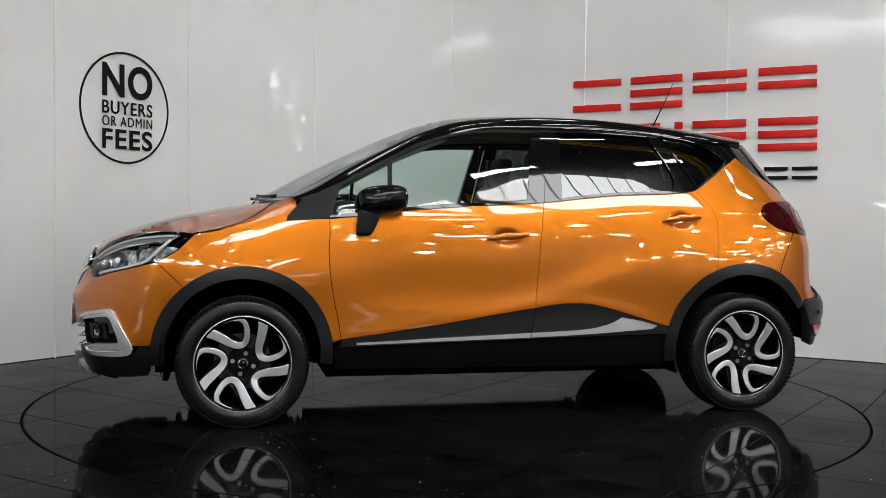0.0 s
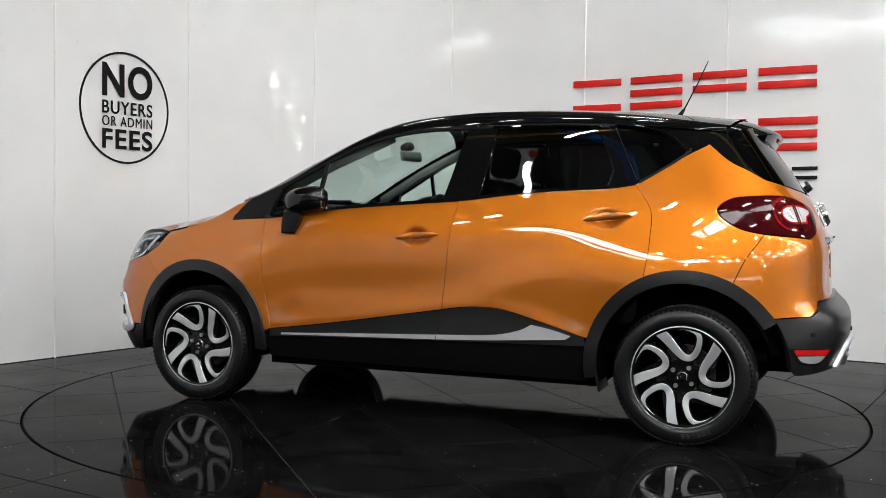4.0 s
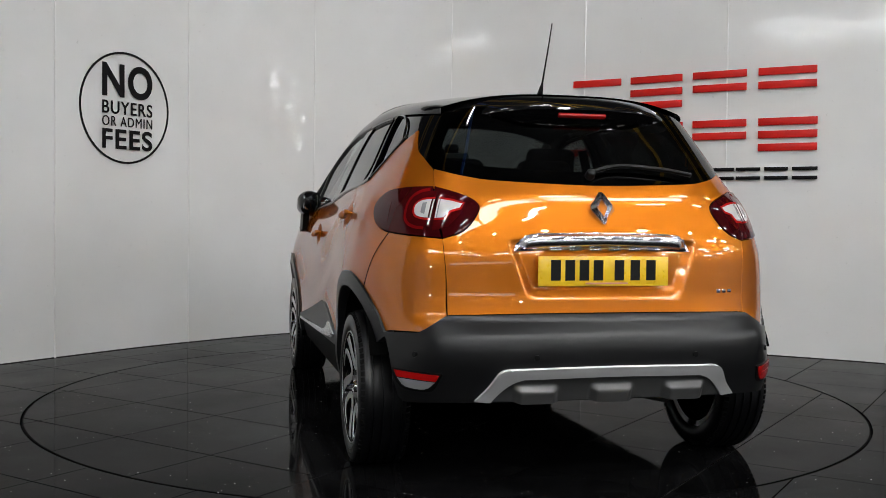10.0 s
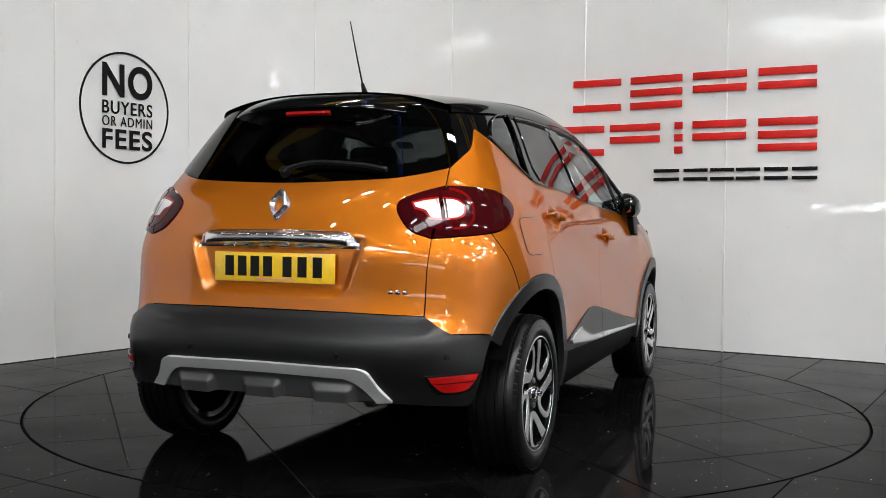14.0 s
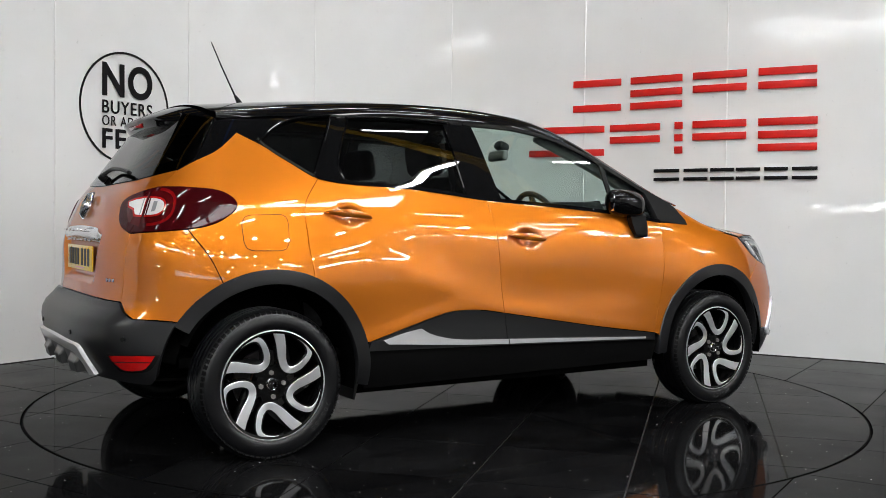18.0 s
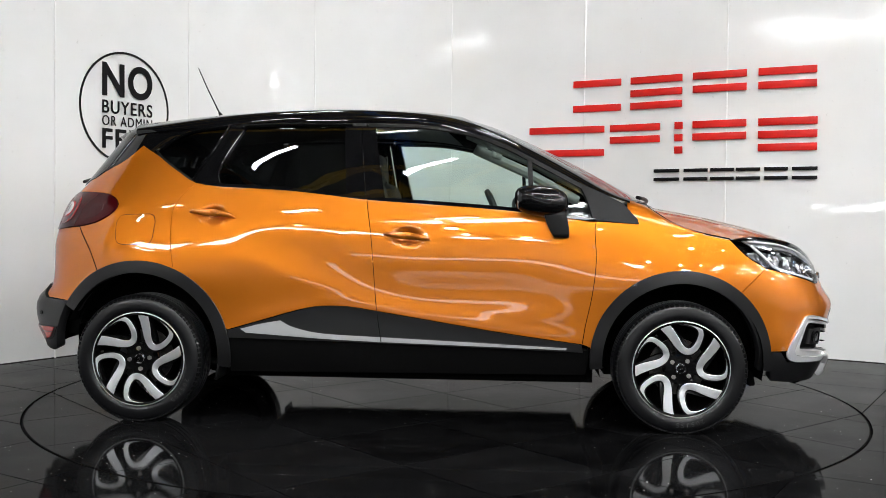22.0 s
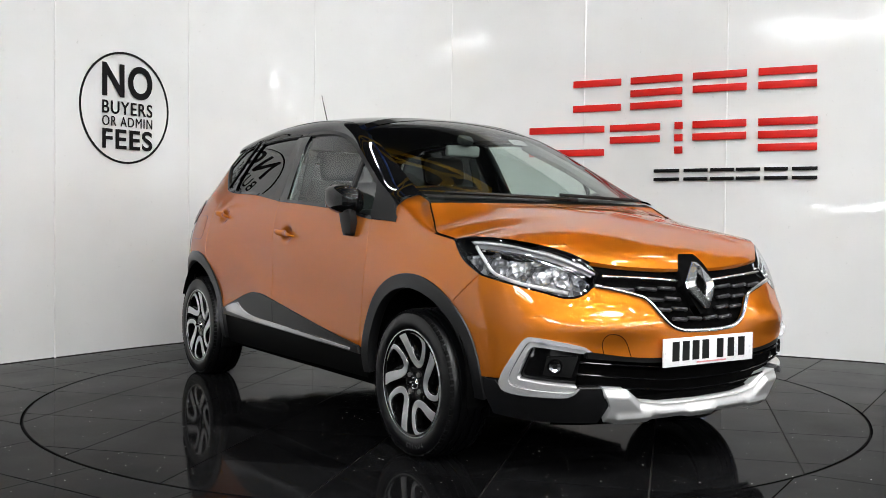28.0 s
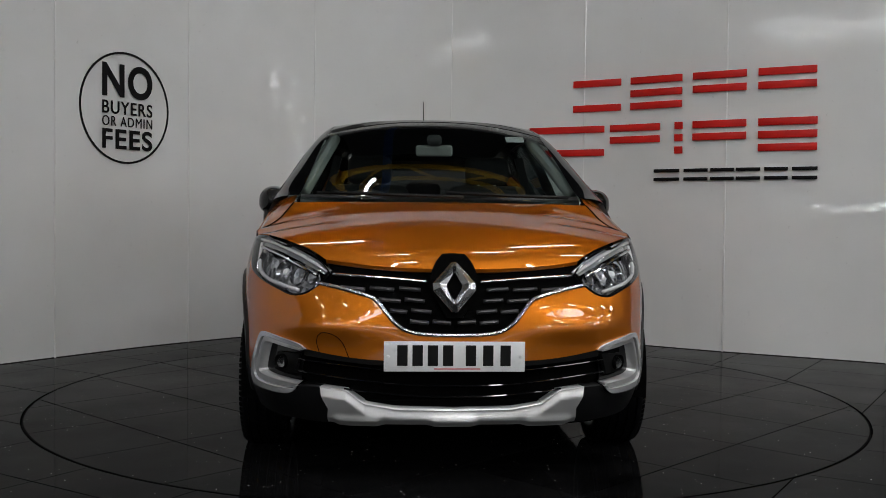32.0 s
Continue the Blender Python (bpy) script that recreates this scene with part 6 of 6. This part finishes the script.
band("wing_seam", X((-1.635, 0.948), (-1.57, 0.85), (-1.515, 0.735)), 0.004, DARK, CARS, 0.0012, "thin dark shut line")
skin_pair("mirror_sail", [X((1.103, 0.986), (1.098, 1.010)), X((1.098, 1.010), (1.030, 1.086)), X((1.030, 1.086), (0.94, 1.132), (0.82, 1.186)), X((0.82, 1.186), (0.86, 1.09), (0.885, 1.004)), X((0.885, 1.004), (1.02, 0.992), (1.103, 0.986))], SAIL, CARS, "dark grey triangular trim at the foot of the pillar", offset=0.006, depth=0.045, step=0.03)


def build_mirror(sg):
    r = new("door_mirror")
    r.parent = car
    r["label"] = "gloss black door mirror"
    rows = []
    for t in np.linspace(0, 1, 15):
        k = math.sin(math.pi * min(1, 0.06 + t * 0.92)) ** 0.38
        y = 0.772 + 0.137 * t
        row = []
        for a in np.linspace(0, 2 * math.pi, 24, endpoint=False):
            c, s = math.cos(a), math.sin(a)
            c = math.copysign(abs(c) ** 0.75, c)
            s = math.copysign(abs(s) ** 0.7, s)
            row.append((0.650 + 0.128 * k * c - 0.02 * t, sg * y, 1.093 + 0.002 * t + 0.073 * k * s - 0.012 * c))
        rows.append(row)
    bm = grid_mesh(rows, closed_v=True)
    bmesh.ops.holes_fill(bm, edges=[e for e in bm.edges if e.is_boundary])
    bmesh.ops.recalc_face_normals(bm, faces=bm.faces[:])
    part("shell", bm, BLACK_GLOSS, r, "gloss black shell")
    part("mirror_glass", box(0.006, 0.085, 0.085, pose(0.534, sg * 0.838, 1.098, 0, 0, 6 * sg), 0.003), CHROME, r, "mirror glass")
    rows = []
    for t in np.linspace(0, 1, 8):
        y = 0.852 + 0.002 * t
        z = 1.045 - 0.123 * t
        w = 0.052 * (1 - 0.35 * t ** 3)
        rows.append([(0.700 + 0.035 * t + w * c, sg * (y + 0.018 * s), z) for c, s in ((1, -1), (1, 1), (0.3, 1.5), (-1, 1), (-1, -1), (0, -1.3))])
    bm = grid_mesh(rows, closed_v=True)
    bmesh.ops.holes_fill(bm, edges=[e for e in bm.edges if e.is_boundary])
    bmesh.ops.recalc_face_normals(bm, faces=bm.faces[:])
    part("foot", bm, BLACK_SATIN, r, "black mirror foot")


for sg in (1, -1):
    build_mirror(sg)


def build_spoiler():
    rows = []
    for v in np.linspace(-1, 1, 41):
        k = abs(v)
        y = 0.515 * math.copysign(k, v)
        root_x = -1.38
        tip = -1.655 + 0.25 * k ** 3.4
        zr = 1.522 - 0.066 * k ** 3
        zt = 1.446 - 0.052 * k ** 3
        close = (1 - k ** 4) ** 0.8
        th = 0.072 * close + 0.004
        row = []
        for u in np.linspace(0, 1, 10):
            x = root_x + (tip - root_x) * u
            row.append((x, y, zr + (zt - zr) * u ** 2.0 + 0.004 * (1 - u)))
        row += [(tip - 0.004 * close, y, zt - 0.008), (tip + 0.004, y, zt - th * 0.22), (tip + 0.030, y, zt - th * 0.75), (tip + 0.065, y, zt - th), (tip + 0.16, y, zt - th * 0.85), (root_x, y, zr - 0.02 - th)]
        rows.append(row)
    bm = grid_mesh(rows)
    bmesh.ops.holes_fill(bm, edges=[e for e in bm.edges if e.is_boundary])
    bmesh.ops.recalc_face_normals(bm, faces=bm.faces[:])
    sp = part("spoiler", bm, BLACK_GLOSS, tailgate, "gloss black roof spoiler")
    part("brake_light", box(0.02, 0.200, 0.015, pose(-1.642, 0, 1.416, 0, 28, 0), 0.004), LENS_RED, sp, "red high brake light")
    part("washer", box(0.02, 0.03, 0.01, pose(-1.60, 0, 1.376), 0.003), LENS_CLEAR, sp)


build_spoiler()
ant = part("aerial", tube([(-1.13, 0.0, 1.55), (-1.165, 0.0, 1.60)], lambda t: 0.016 - 0.009 * t, 10), BLACK_SATIN, car, "black roof aerial")
part("mast", tube([(-1.165, 0.0, 1.60), (-1.235, 0.0, 1.74), (-1.285, 0.0, 1.85)], lambda t: 0.0045 - 0.002 * t, 6), BLACK_SATIN, ant)

# ---------------------------------------------------------------- car: wheels, underside, cabin
WHEEL_R, TYRE_W = 0.316, 0.205


def build_wheel():
    """One wheel about its hub, outer side towards +y."""
    r = new("wheel")
    w = TYRE_W / 2
    q = WHEEL_R
    prof = [(0.222, -w + 0.012), (0.235, -w + 0.003), (0.265, -w), (0.292, -w + 0.006), (q - 0.010, -w + 0.018)]
    for g in (-0.055, -0.019, 0.019, 0.055):
        prof += [(q - 0.0005, g - 0.0055), (q - 0.007, g - 0.0045), (q - 0.007, g + 0.0045), (q - 0.0005, g + 0.0055)]
    prof += [(q - 0.005, w - 0.022), (q - 0.014, w - 0.012), (0.290, w - 0.005), (0.284, w - 0.0035), (0.262, w), (0.248, w - 0.0015), (0.236, w - 0.004), (0.226, w - 0.012), (0.222, w - 0.014)]
    ty = part("tyre", lathe(prof, 96), RUBBER, r, "black rubber tyre")
    bm = bmesh.new()
    for k in range(80):
        a = 2 * math.pi * k / 80
        for sgn in (-1, 1):
            m = pose(0, 0, 0, 0, -math.degrees(a), 0) @ pose(q - 0.0152, sgn * 0.086, 0, 0, 0, 24 * sgn)
            add_box(bm, 0.012, 0.020, 0.017, m)
    part("tread", bm, TREAD, ty)["kind"] = "stuff"
    for k, ch in enumerate("205/55"):
        a = radians(112 + k * 5.2)
        mark = part("size_mark", text_mesh(ch, 0.014 if ch != "/" else 0.009, 0.020, 0.0016, 0.0), SIZE_GREY, ty, "moulded tyre size character")
        mark.matrix_basis = Matrix.Translation((-0.262 * math.sin(a), w + 0.0006, 0.262 * math.cos(a))) @ pose(0, 0, 0, 0, -math.degrees(a), 0) @ pose(0, 0, 0, 90, 0, 180)
    prof = [(0.223, w - 0.016), (0.2295, w - 0.010), (0.225, w - 0.006), (0.2145, w - 0.008), (0.211, w - 0.020), (0.208, w - 0.06), (0.193, 0.0), (0.198, -w + 0.02), (0.222, -w + 0.015)]
    part("rim", lathe(prof, 72), RIM_BLACK, r, "gloss black rim barrel")
    part("rim_flange", lathe([(0.2300, w - 0.011), (0.2285, w - 0.0055), (0.2250, w - 0.0050), (0.2235, w - 0.0075)], 72), MACHINED, r, "machined bright rim edge")
    part("brake_disc", lathe([(0.0, 0.0), (0.075, 0.0), (0.075, -0.012), (0.135, -0.012), (0.135, -0.03), (0.0, -0.03)], 48), STEEL_DARK, r, "dark steel brake disc")
    part("hub_carrier", cyl(0.07, 0.07, 0.05, pose(0, 0.01, 0, 90, 0, 0), 20), RUST, r, "rusty hub")
    part("back_plate", lathe([(0.0, -0.035), (0.205, -0.035), (0.205, -0.045), (0.0, -0.045)], 32), DARK, r)
    hub_y = w - 0.035
    bm = bmesh.new()
    bmesh.ops.create_cone(bm, cap_ends=True, segments=40, radius1=0.070, radius2=0.078, depth=0.035, matrix=pose(0, hub_y - 0.012, 0, 90, 0, 0))
    smooth(bm, 40)
    part("hub", bm, RIM_BLACK, r, "gloss black wheel centre")

    def pt(share, ang, lift=0.0):
        rad = share * 0.224
        y = w - 0.010 - 0.026 * (1 - min(1, share)) ** 1.2 + lift
        a = radians(ang)
        return (-rad * math.sin(a), y, rad * math.cos(a))

    def ribbon(cl, widths, thick, lift):
        rows = []
        c = [np.array(v) for v in catmull([np.array(v) for v in cl], 0.006)]
        n = len(c)
        for i, (x, y, z) in enumerate(c):
            d = c[min(i + 1, n - 1)] - c[max(i - 1, 0)]
            d = d / np.linalg.norm(d)
            s = np.array((-d[2], 0, d[0]))
            s = s / np.linalg.norm(s)
            hw = np.interp(i / (n - 1), np.linspace(0, 1, len(widths)), widths) / 2
            p = np.array((x, y + lift, z))
            b = np.array((0, thick, 0))
            e = np.array((0, min(0.003, thick * 0.3), 0))
            rows.append([p - s * hw - b, p - s * hw - e, p - s * (hw - 0.002), p + s * (hw - 0.002), p + s * hw - e, p + s * hw - b])
        bmr = grid_mesh(rows, closed_v=True)
        bmesh.ops.holes_fill(bmr, edges=[e for e in bmr.edges if e.is_boundary])
        bmesh.ops.recalc_face_normals(bmr, faces=bmr.faces[:])
        smooth(bmr, 24)
        return bmr
    loop = [pt(0.985, 5), pt(0.84, 9), pt(0.67, 14), pt(0.50, 22), pt(0.40, 37), pt(0.425, 54), pt(0.56, 60), pt(0.74, 58), pt(0.88, 54), pt(0.955, 47), pt(0.975, 36), pt(0.98, 24)]
    for k in range(5):
        turn = pose(0, 0, 0, 0, -k * 72, 0)
        for nm, bmx, mat, lab in (("spoke", ribbon(loop, (0.050, 0.048, 0.046, 0.046, 0.044, 0.038, 0.034, 0.030, 0.022), 0.032, -0.002), RIM_BLACK, "gloss black spoke"),
                                  ("spoke_face", ribbon(loop, (0.046, 0.043, 0.039, 0.033, 0.029, 0.026, 0.023, 0.020, 0.013, 0.008), 0.004, 0.001), MACHINED, "machined bright spoke face"),
                                  ("spoke_root", ribbon([pt(0.25, 40), pt(0.40, 36), pt(0.62, 20), pt(0.95, 7)], (0.075, 0.060, 0.050, 0.048), 0.03, -0.010), RIM_BLACK, "gloss black spoke root")):
            bmesh.ops.transform(bmx, matrix=turn, verts=bmx.verts[:])
            part(nm, bmx, mat, r, lab)
    for k in range(4):
        a = radians(k * 90 + 5)
        part("wheel_bolt", cyl(0.011, 0.010, 0.014, pose(0.050 * math.sin(a), hub_y + 0.006, 0.050 * math.cos(a), 90, 0, 0), 6), STEEL, r, "steel wheel bolt")
    part("centre_cap", lathe([(0.0, hub_y + 0.014), (0.018, hub_y + 0.014), (0.0185, hub_y + 0.014)], 28), RIM_BLACK, r, "black centre cap")
    part("cap_ring", lathe([(0.018, hub_y + 0.013), (0.022, hub_y + 0.0165), (0.027, hub_y + 0.010), (0.028, hub_y)], 28), CHROME, r, "chrome ring of the centre cap")
    bm = diamond(0.011, 0.015)
    bmesh.ops.transform(bm, matrix=pose(0, hub_y + 0.014, 0, 90, 0, 180), verts=bm.verts[:])
    part("cap_mark", bm, CHROME, r, "small chrome diamond")
    part("valve", cyl(0.004, 0.004, 0.03, pose(0.19, w - 0.03, 0.03, 90, 0, 0), 8), BLACK_SATIN, r)
    return r


WHEEL_Y = 0.770
wheel = build_wheel()
wheel.parent = car
wheel["label"] = "two-tone machined alloy wheel with road tyre"
wheel.matrix_basis = pose(1.303, WHEEL_Y, WHEEL_R - 0.008, 0, -20, 0)
copy_thing(wheel, pose(-1.303, WHEEL_Y, WHEEL_R - 0.008, 0, -40, 0))
copy_thing(wheel, pose(1.303, -WHEEL_Y, WHEEL_R - 0.008, 0, 0, 180) @ pose(0, 0, 0, 0, -45, 0))
copy_thing(wheel, pose(-1.303, -WHEEL_Y, WHEEL_R - 0.008, 0, 0, 180) @ pose(0, 0, 0, 0, 0, 0))


def build_underside():
    for sg in (1, -1):
        for x in (1.303, -1.303):
            rows = []
            for a in np.linspace(-12, 192 if x > 0 else 158, 22):
                c, s = math.cos(radians(a)), math.sin(radians(a))
                rr = 0.385
                rows.append([(x + rr * c, sg * 0.845, 0.34 + rr * s), (x + rr * c, sg * 0.56, 0.34 + rr * s), (x + 0.05 * c, sg * 0.55, 0.34 + 0.05 * s)])
            part("wheel_liner", grid_mesh(rows), DARK, car, "black wheel arch liner")
    bm = bmesh.new()
    add_box(bm, 1.80, 1.50, 0.16, pose(0.0, 0, 0.30))
    add_box(bm, 0.75, 1.08, 0.14, pose(1.35, 0, 0.30))
    add_box(bm, 0.90, 1.06, 0.12, pose(-1.30, 0, 0.375))
    add_box(bm, 0.30, 0.86, 0.08, pose(1.78, 0, 0.29))
    part("floor_pan", bm, DARK, car, "black underbody")
    part("exhaust", tube([(-1.2, -0.30, 0.27), (-1.5, -0.32, 0.29), (-1.74, -0.33, 0.31)], 0.028, 10), STEEL, car, "steel exhaust pipe")
    for sg in (1, -1):
        part("mud_flap", box(0.012, 0.18, 0.11, pose(-0.915, sg * 0.76, 0.265, 0, 12, 0), 0.004), BLACK_SATIN, car, "black mud flap")
        part("air_deflector", box(0.03, 0.22, 0.07, pose(1.66, sg * 0.62, 0.25, 0, -10, 0), 0.006), DARK, car, "black air deflector")


build_underside()


def build_inner_shell():
    """Dark inner skin behind the panel gaps."""
    def arch_cut(arch, a0, a1):
        cx, cz, r = arch
        return arc_x(cx, cz, r - 0.05, a0, a1, 20)
    lower = [Y((0.0, 0.30)) + [(S_F[0], 0.55), (S_F[0], 0.80)], [(0.0, 0.80)] + Y((0.45, 0.80)) + X((1.80, 0.86), (1.55, 0.90)), X((1.55, 0.90), (1.20, 1.03), (0.9, 0.985)), X((0.9, 0.985), (-0.2, 1.08), (-1.05, 1.15)),
             X((-1.05, 1.15), (-1.30, 1.32), (-1.50, 1.22)) + R((0.60, 1.10)), R((0.60, 1.10), (0.3, 1.10), (0.0, 1.10)), [(S_ALL, 1.10), (S_ALL, 0.45)], R((0.0, 0.45), (0.5, 0.42)) + X((-1.74, 0.40)),
             arch_cut(ARCH_R, 172, 8), X((-0.90, 0.33), (0.88, 0.33)), arch_cut(ARCH_F, 172, 8), X((1.74, 0.36)) + Y((0.62, 0.31), (0.0, 0.30))]
    poly = outline(lower, 0.03)
    skin("inner_shell", poly, DARK, car, "black inner body shell", step=0.08, offset=-0.075, depth=0.0, gap=0)
    skin("inner_shell", flip_s(poly), DARK, car, "black inner body shell", step=0.08, offset=-0.075, depth=0.0, gap=0)
    # strip just behind the shut lines
    for pts in (GAP_F, GAP_M, GAP_R, [(1.577, 0.671), (1.70, 0.787)]):
        c = np.array(catmull(X(*pts), 0.03))
        poly = np.concatenate([c + np.array((0.03, 0)), (c - np.array((0.03, 0)))[::-1]])
        for q in (poly, flip_s(poly)):
            part("shut_seal", sheet("shut_seal", body, q, 0.05, (), -0.014, 0.0, 0.0), DARK, car)


build_inner_shell()


def cushion(sx, sy, sz, m, b):
    return box(sx, sy, sz, m, b, 3)


def build_cabin():
    part("dashboard", box(0.42, 1.36, 0.20, pose(0.80, 0, 0.93, 0, -4, 0), 0.06, 3), DASH, car, "black dashboard")
    part("dash_top", box(0.40, 1.24, 0.06, pose(0.98, 0, 1.03, 0, 8, 0), 0.02), DASH, car)
    part("instrument_hood", box(0.16, 0.34, 0.10, pose(0.70, -0.36, 1.06), 0.035, 3), DASH, car)
    part("screen_unit", box(0.05, 0.24, 0.16, pose(0.62, 0, 0.99, 0, -12, 0), 0.012), BLACK_GLOSS, car)
    st = [(0.0, 0.185 * math.cos(a), 0.185 * math.sin(a)) for a in np.linspace(0, 2 * math.pi, 40, endpoint=False)]
    sw = part("steering_wheel", tube(st, 0.016, 10, closed=True), DASH, car, "black steering wheel")
    sw.matrix_basis = pose(0.45, -0.36, 0.98, 0, -24, 0)
    for a in (90, 210, 330):
        part("spoke", box(0.02, 0.17, 0.035, pose(0.01, 0.09 * math.cos(radians(a)), 0.09 * math.sin(radians(a)), a, 0, 0), 0.006), DASH, sw)
    part("boss", box(0.05, 0.14, 0.12, pose(0.015, 0, 0), 0.03, 3), DASH, sw)
    for y in (0.36, -0.36):
        part("seat_cushion", cushion(0.52, 0.50, 0.20, pose(0.12, y, 0.60, 0, -8, 0), 0.06), SEAT_CLOTH, car, "charcoal cloth front seat")
        part("seat_back", cushion(0.15, 0.48, 0.60, pose(-0.19, y, 0.92, 0, -16, 0), 0.06), SEAT_CLOTH, car, "charcoal cloth seat back")
        part("headrest", cushion(0.09, 0.27, 0.17, pose(-0.295, y, 1.305, 0, -10, 0), 0.04), SEAT_CLOTH, car, "charcoal cloth headrest")
        for d in (-0.05, 0.05):
            part("headrest_post", cyl(0.007, 0.007, 0.12, pose(-0.28, y + d, 1.20, 0, -12, 0), 8), STEEL, car)
    part("rear_bench", cushion(0.48, 1.24, 0.20, pose(-0.80, 0, 0.62, 0, -6, 0), 0.06), SEAT_CLOTH, car, "charcoal cloth rear bench")
    part("rear_back", cushion(0.14, 1.24, 0.52, pose(-1.10, 0, 0.90, 0, -18, 0), 0.06), SEAT_CLOTH, car, "charcoal cloth rear backrest")
    for y in (0.40, 0.0, -0.40):
        part("headrest", cushion(0.08, 0.25, 0.13, pose(-1.20, y, 1.20, 0, -10, 0), 0.04), SEAT_CLOTH, car, "charcoal cloth headrest")
    part("parcel_shelf", box(0.42, 1.05, 0.02, pose(-1.45, 0, 1.08), 0.005), DASH, car)
    part("cabin_floor", box(2.6, 1.40, 0.04, pose(-0.35, 0, 0.40)), DARK, car)
    part("rear_view_mirror", cushion(0.035, 0.20, 0.06, pose(0.42, 0.0, 1.375, 0, 10, -8), 0.014), LINER, car, "grey rear-view mirror")
    part("mirror_stalk", cushion(0.07, 0.08, 0.05, pose(0.445, 0.0, 1.43, 0, 25, 0), 0.02), DASH, car)
    part("parking_disc", box(0.003, 0.10, 0.07, pose(0.33, 0.45, 1.45, 0, -62, 0)), PLATE_WHITE, car, "pale paper sticker inside the screen")
    loft("headlining", lambda t: roof_edge(0.06 + t * 0.9) + np.array((0, -0.03, -0.05)), lambda t: roof_mid(0.04 + t * 0.93) + np.array((0, 0, -0.045)), 14, 9, 2.0, 2.4, DASH, car)
    for sg in (1, -1):
        part("pillar_trim", tube([(0.92, sg * 0.66, 1.13), (0.60, sg * 0.595, 1.30), (0.28, sg * 0.545, 1.44)], 0.032, 8), LINER, car, "grey inner pillar trim")
        for x, long in ((0.35, 0.85), (-0.52, 0.60)):
            part("door_trim", box(long, 0.05, 0.50, pose(x, sg * 0.745, 0.80, 7 * sg, 0, 0), 0.02), DASH, car)
        part("seat_belt", box(0.01, 0.05, 0.55, pose(-0.27, sg * 0.62, 1.12, 14 * sg, 0, 0)), BLACK_SATIN, car)


build_cabin()

# ---------------------------------------------------------------- what moves
# heading of the car, in degrees, every half second
HEADING = [192.91, 188.77, 184.58, 180.27, 175.86, 171.38, 166.88, 162.38, 157.9, 153.44, 148.98, 144.52, 140.04,
           135.55, 131.0, 126.47, 121.95, 117.43, 112.98, 108.54, 104.08, 99.6, 95.12, 90.65, 86.23, 81.91,
           77.6, 73.18, 68.69, 64.18, 59.64, 55.07, 50.48, 45.88, 41.26, 36.68, 32.19, 27.76, 23.35,
           18.93, 14.48, 10.02, 5.55, 1.1, -3.32, -7.66, -11.98, -16.36, -20.77, -25.19, -29.63, -34.04,
           -38.43, -42.81, -47.2, -51.63, -56.09, -60.66, -65.21, -69.64, -73.78, -77.38, -80.53, -83.49, -86.41]
CENTRE = Vector((0.142, 0.0959, 0.0))


def motions():
    table_rows, car_rows = [], []
    for k, a in enumerate(HEADING):
        turn = pose(0, 0, 0, 0, 0, a)
        table_rows.append((k * 0.5, turn))
        car_rows.append((k * 0.5, turn @ Matrix.Translation(-CENTRE)))
    walk(turntable, table_rows)
    walk(car, car_rows)


motions()
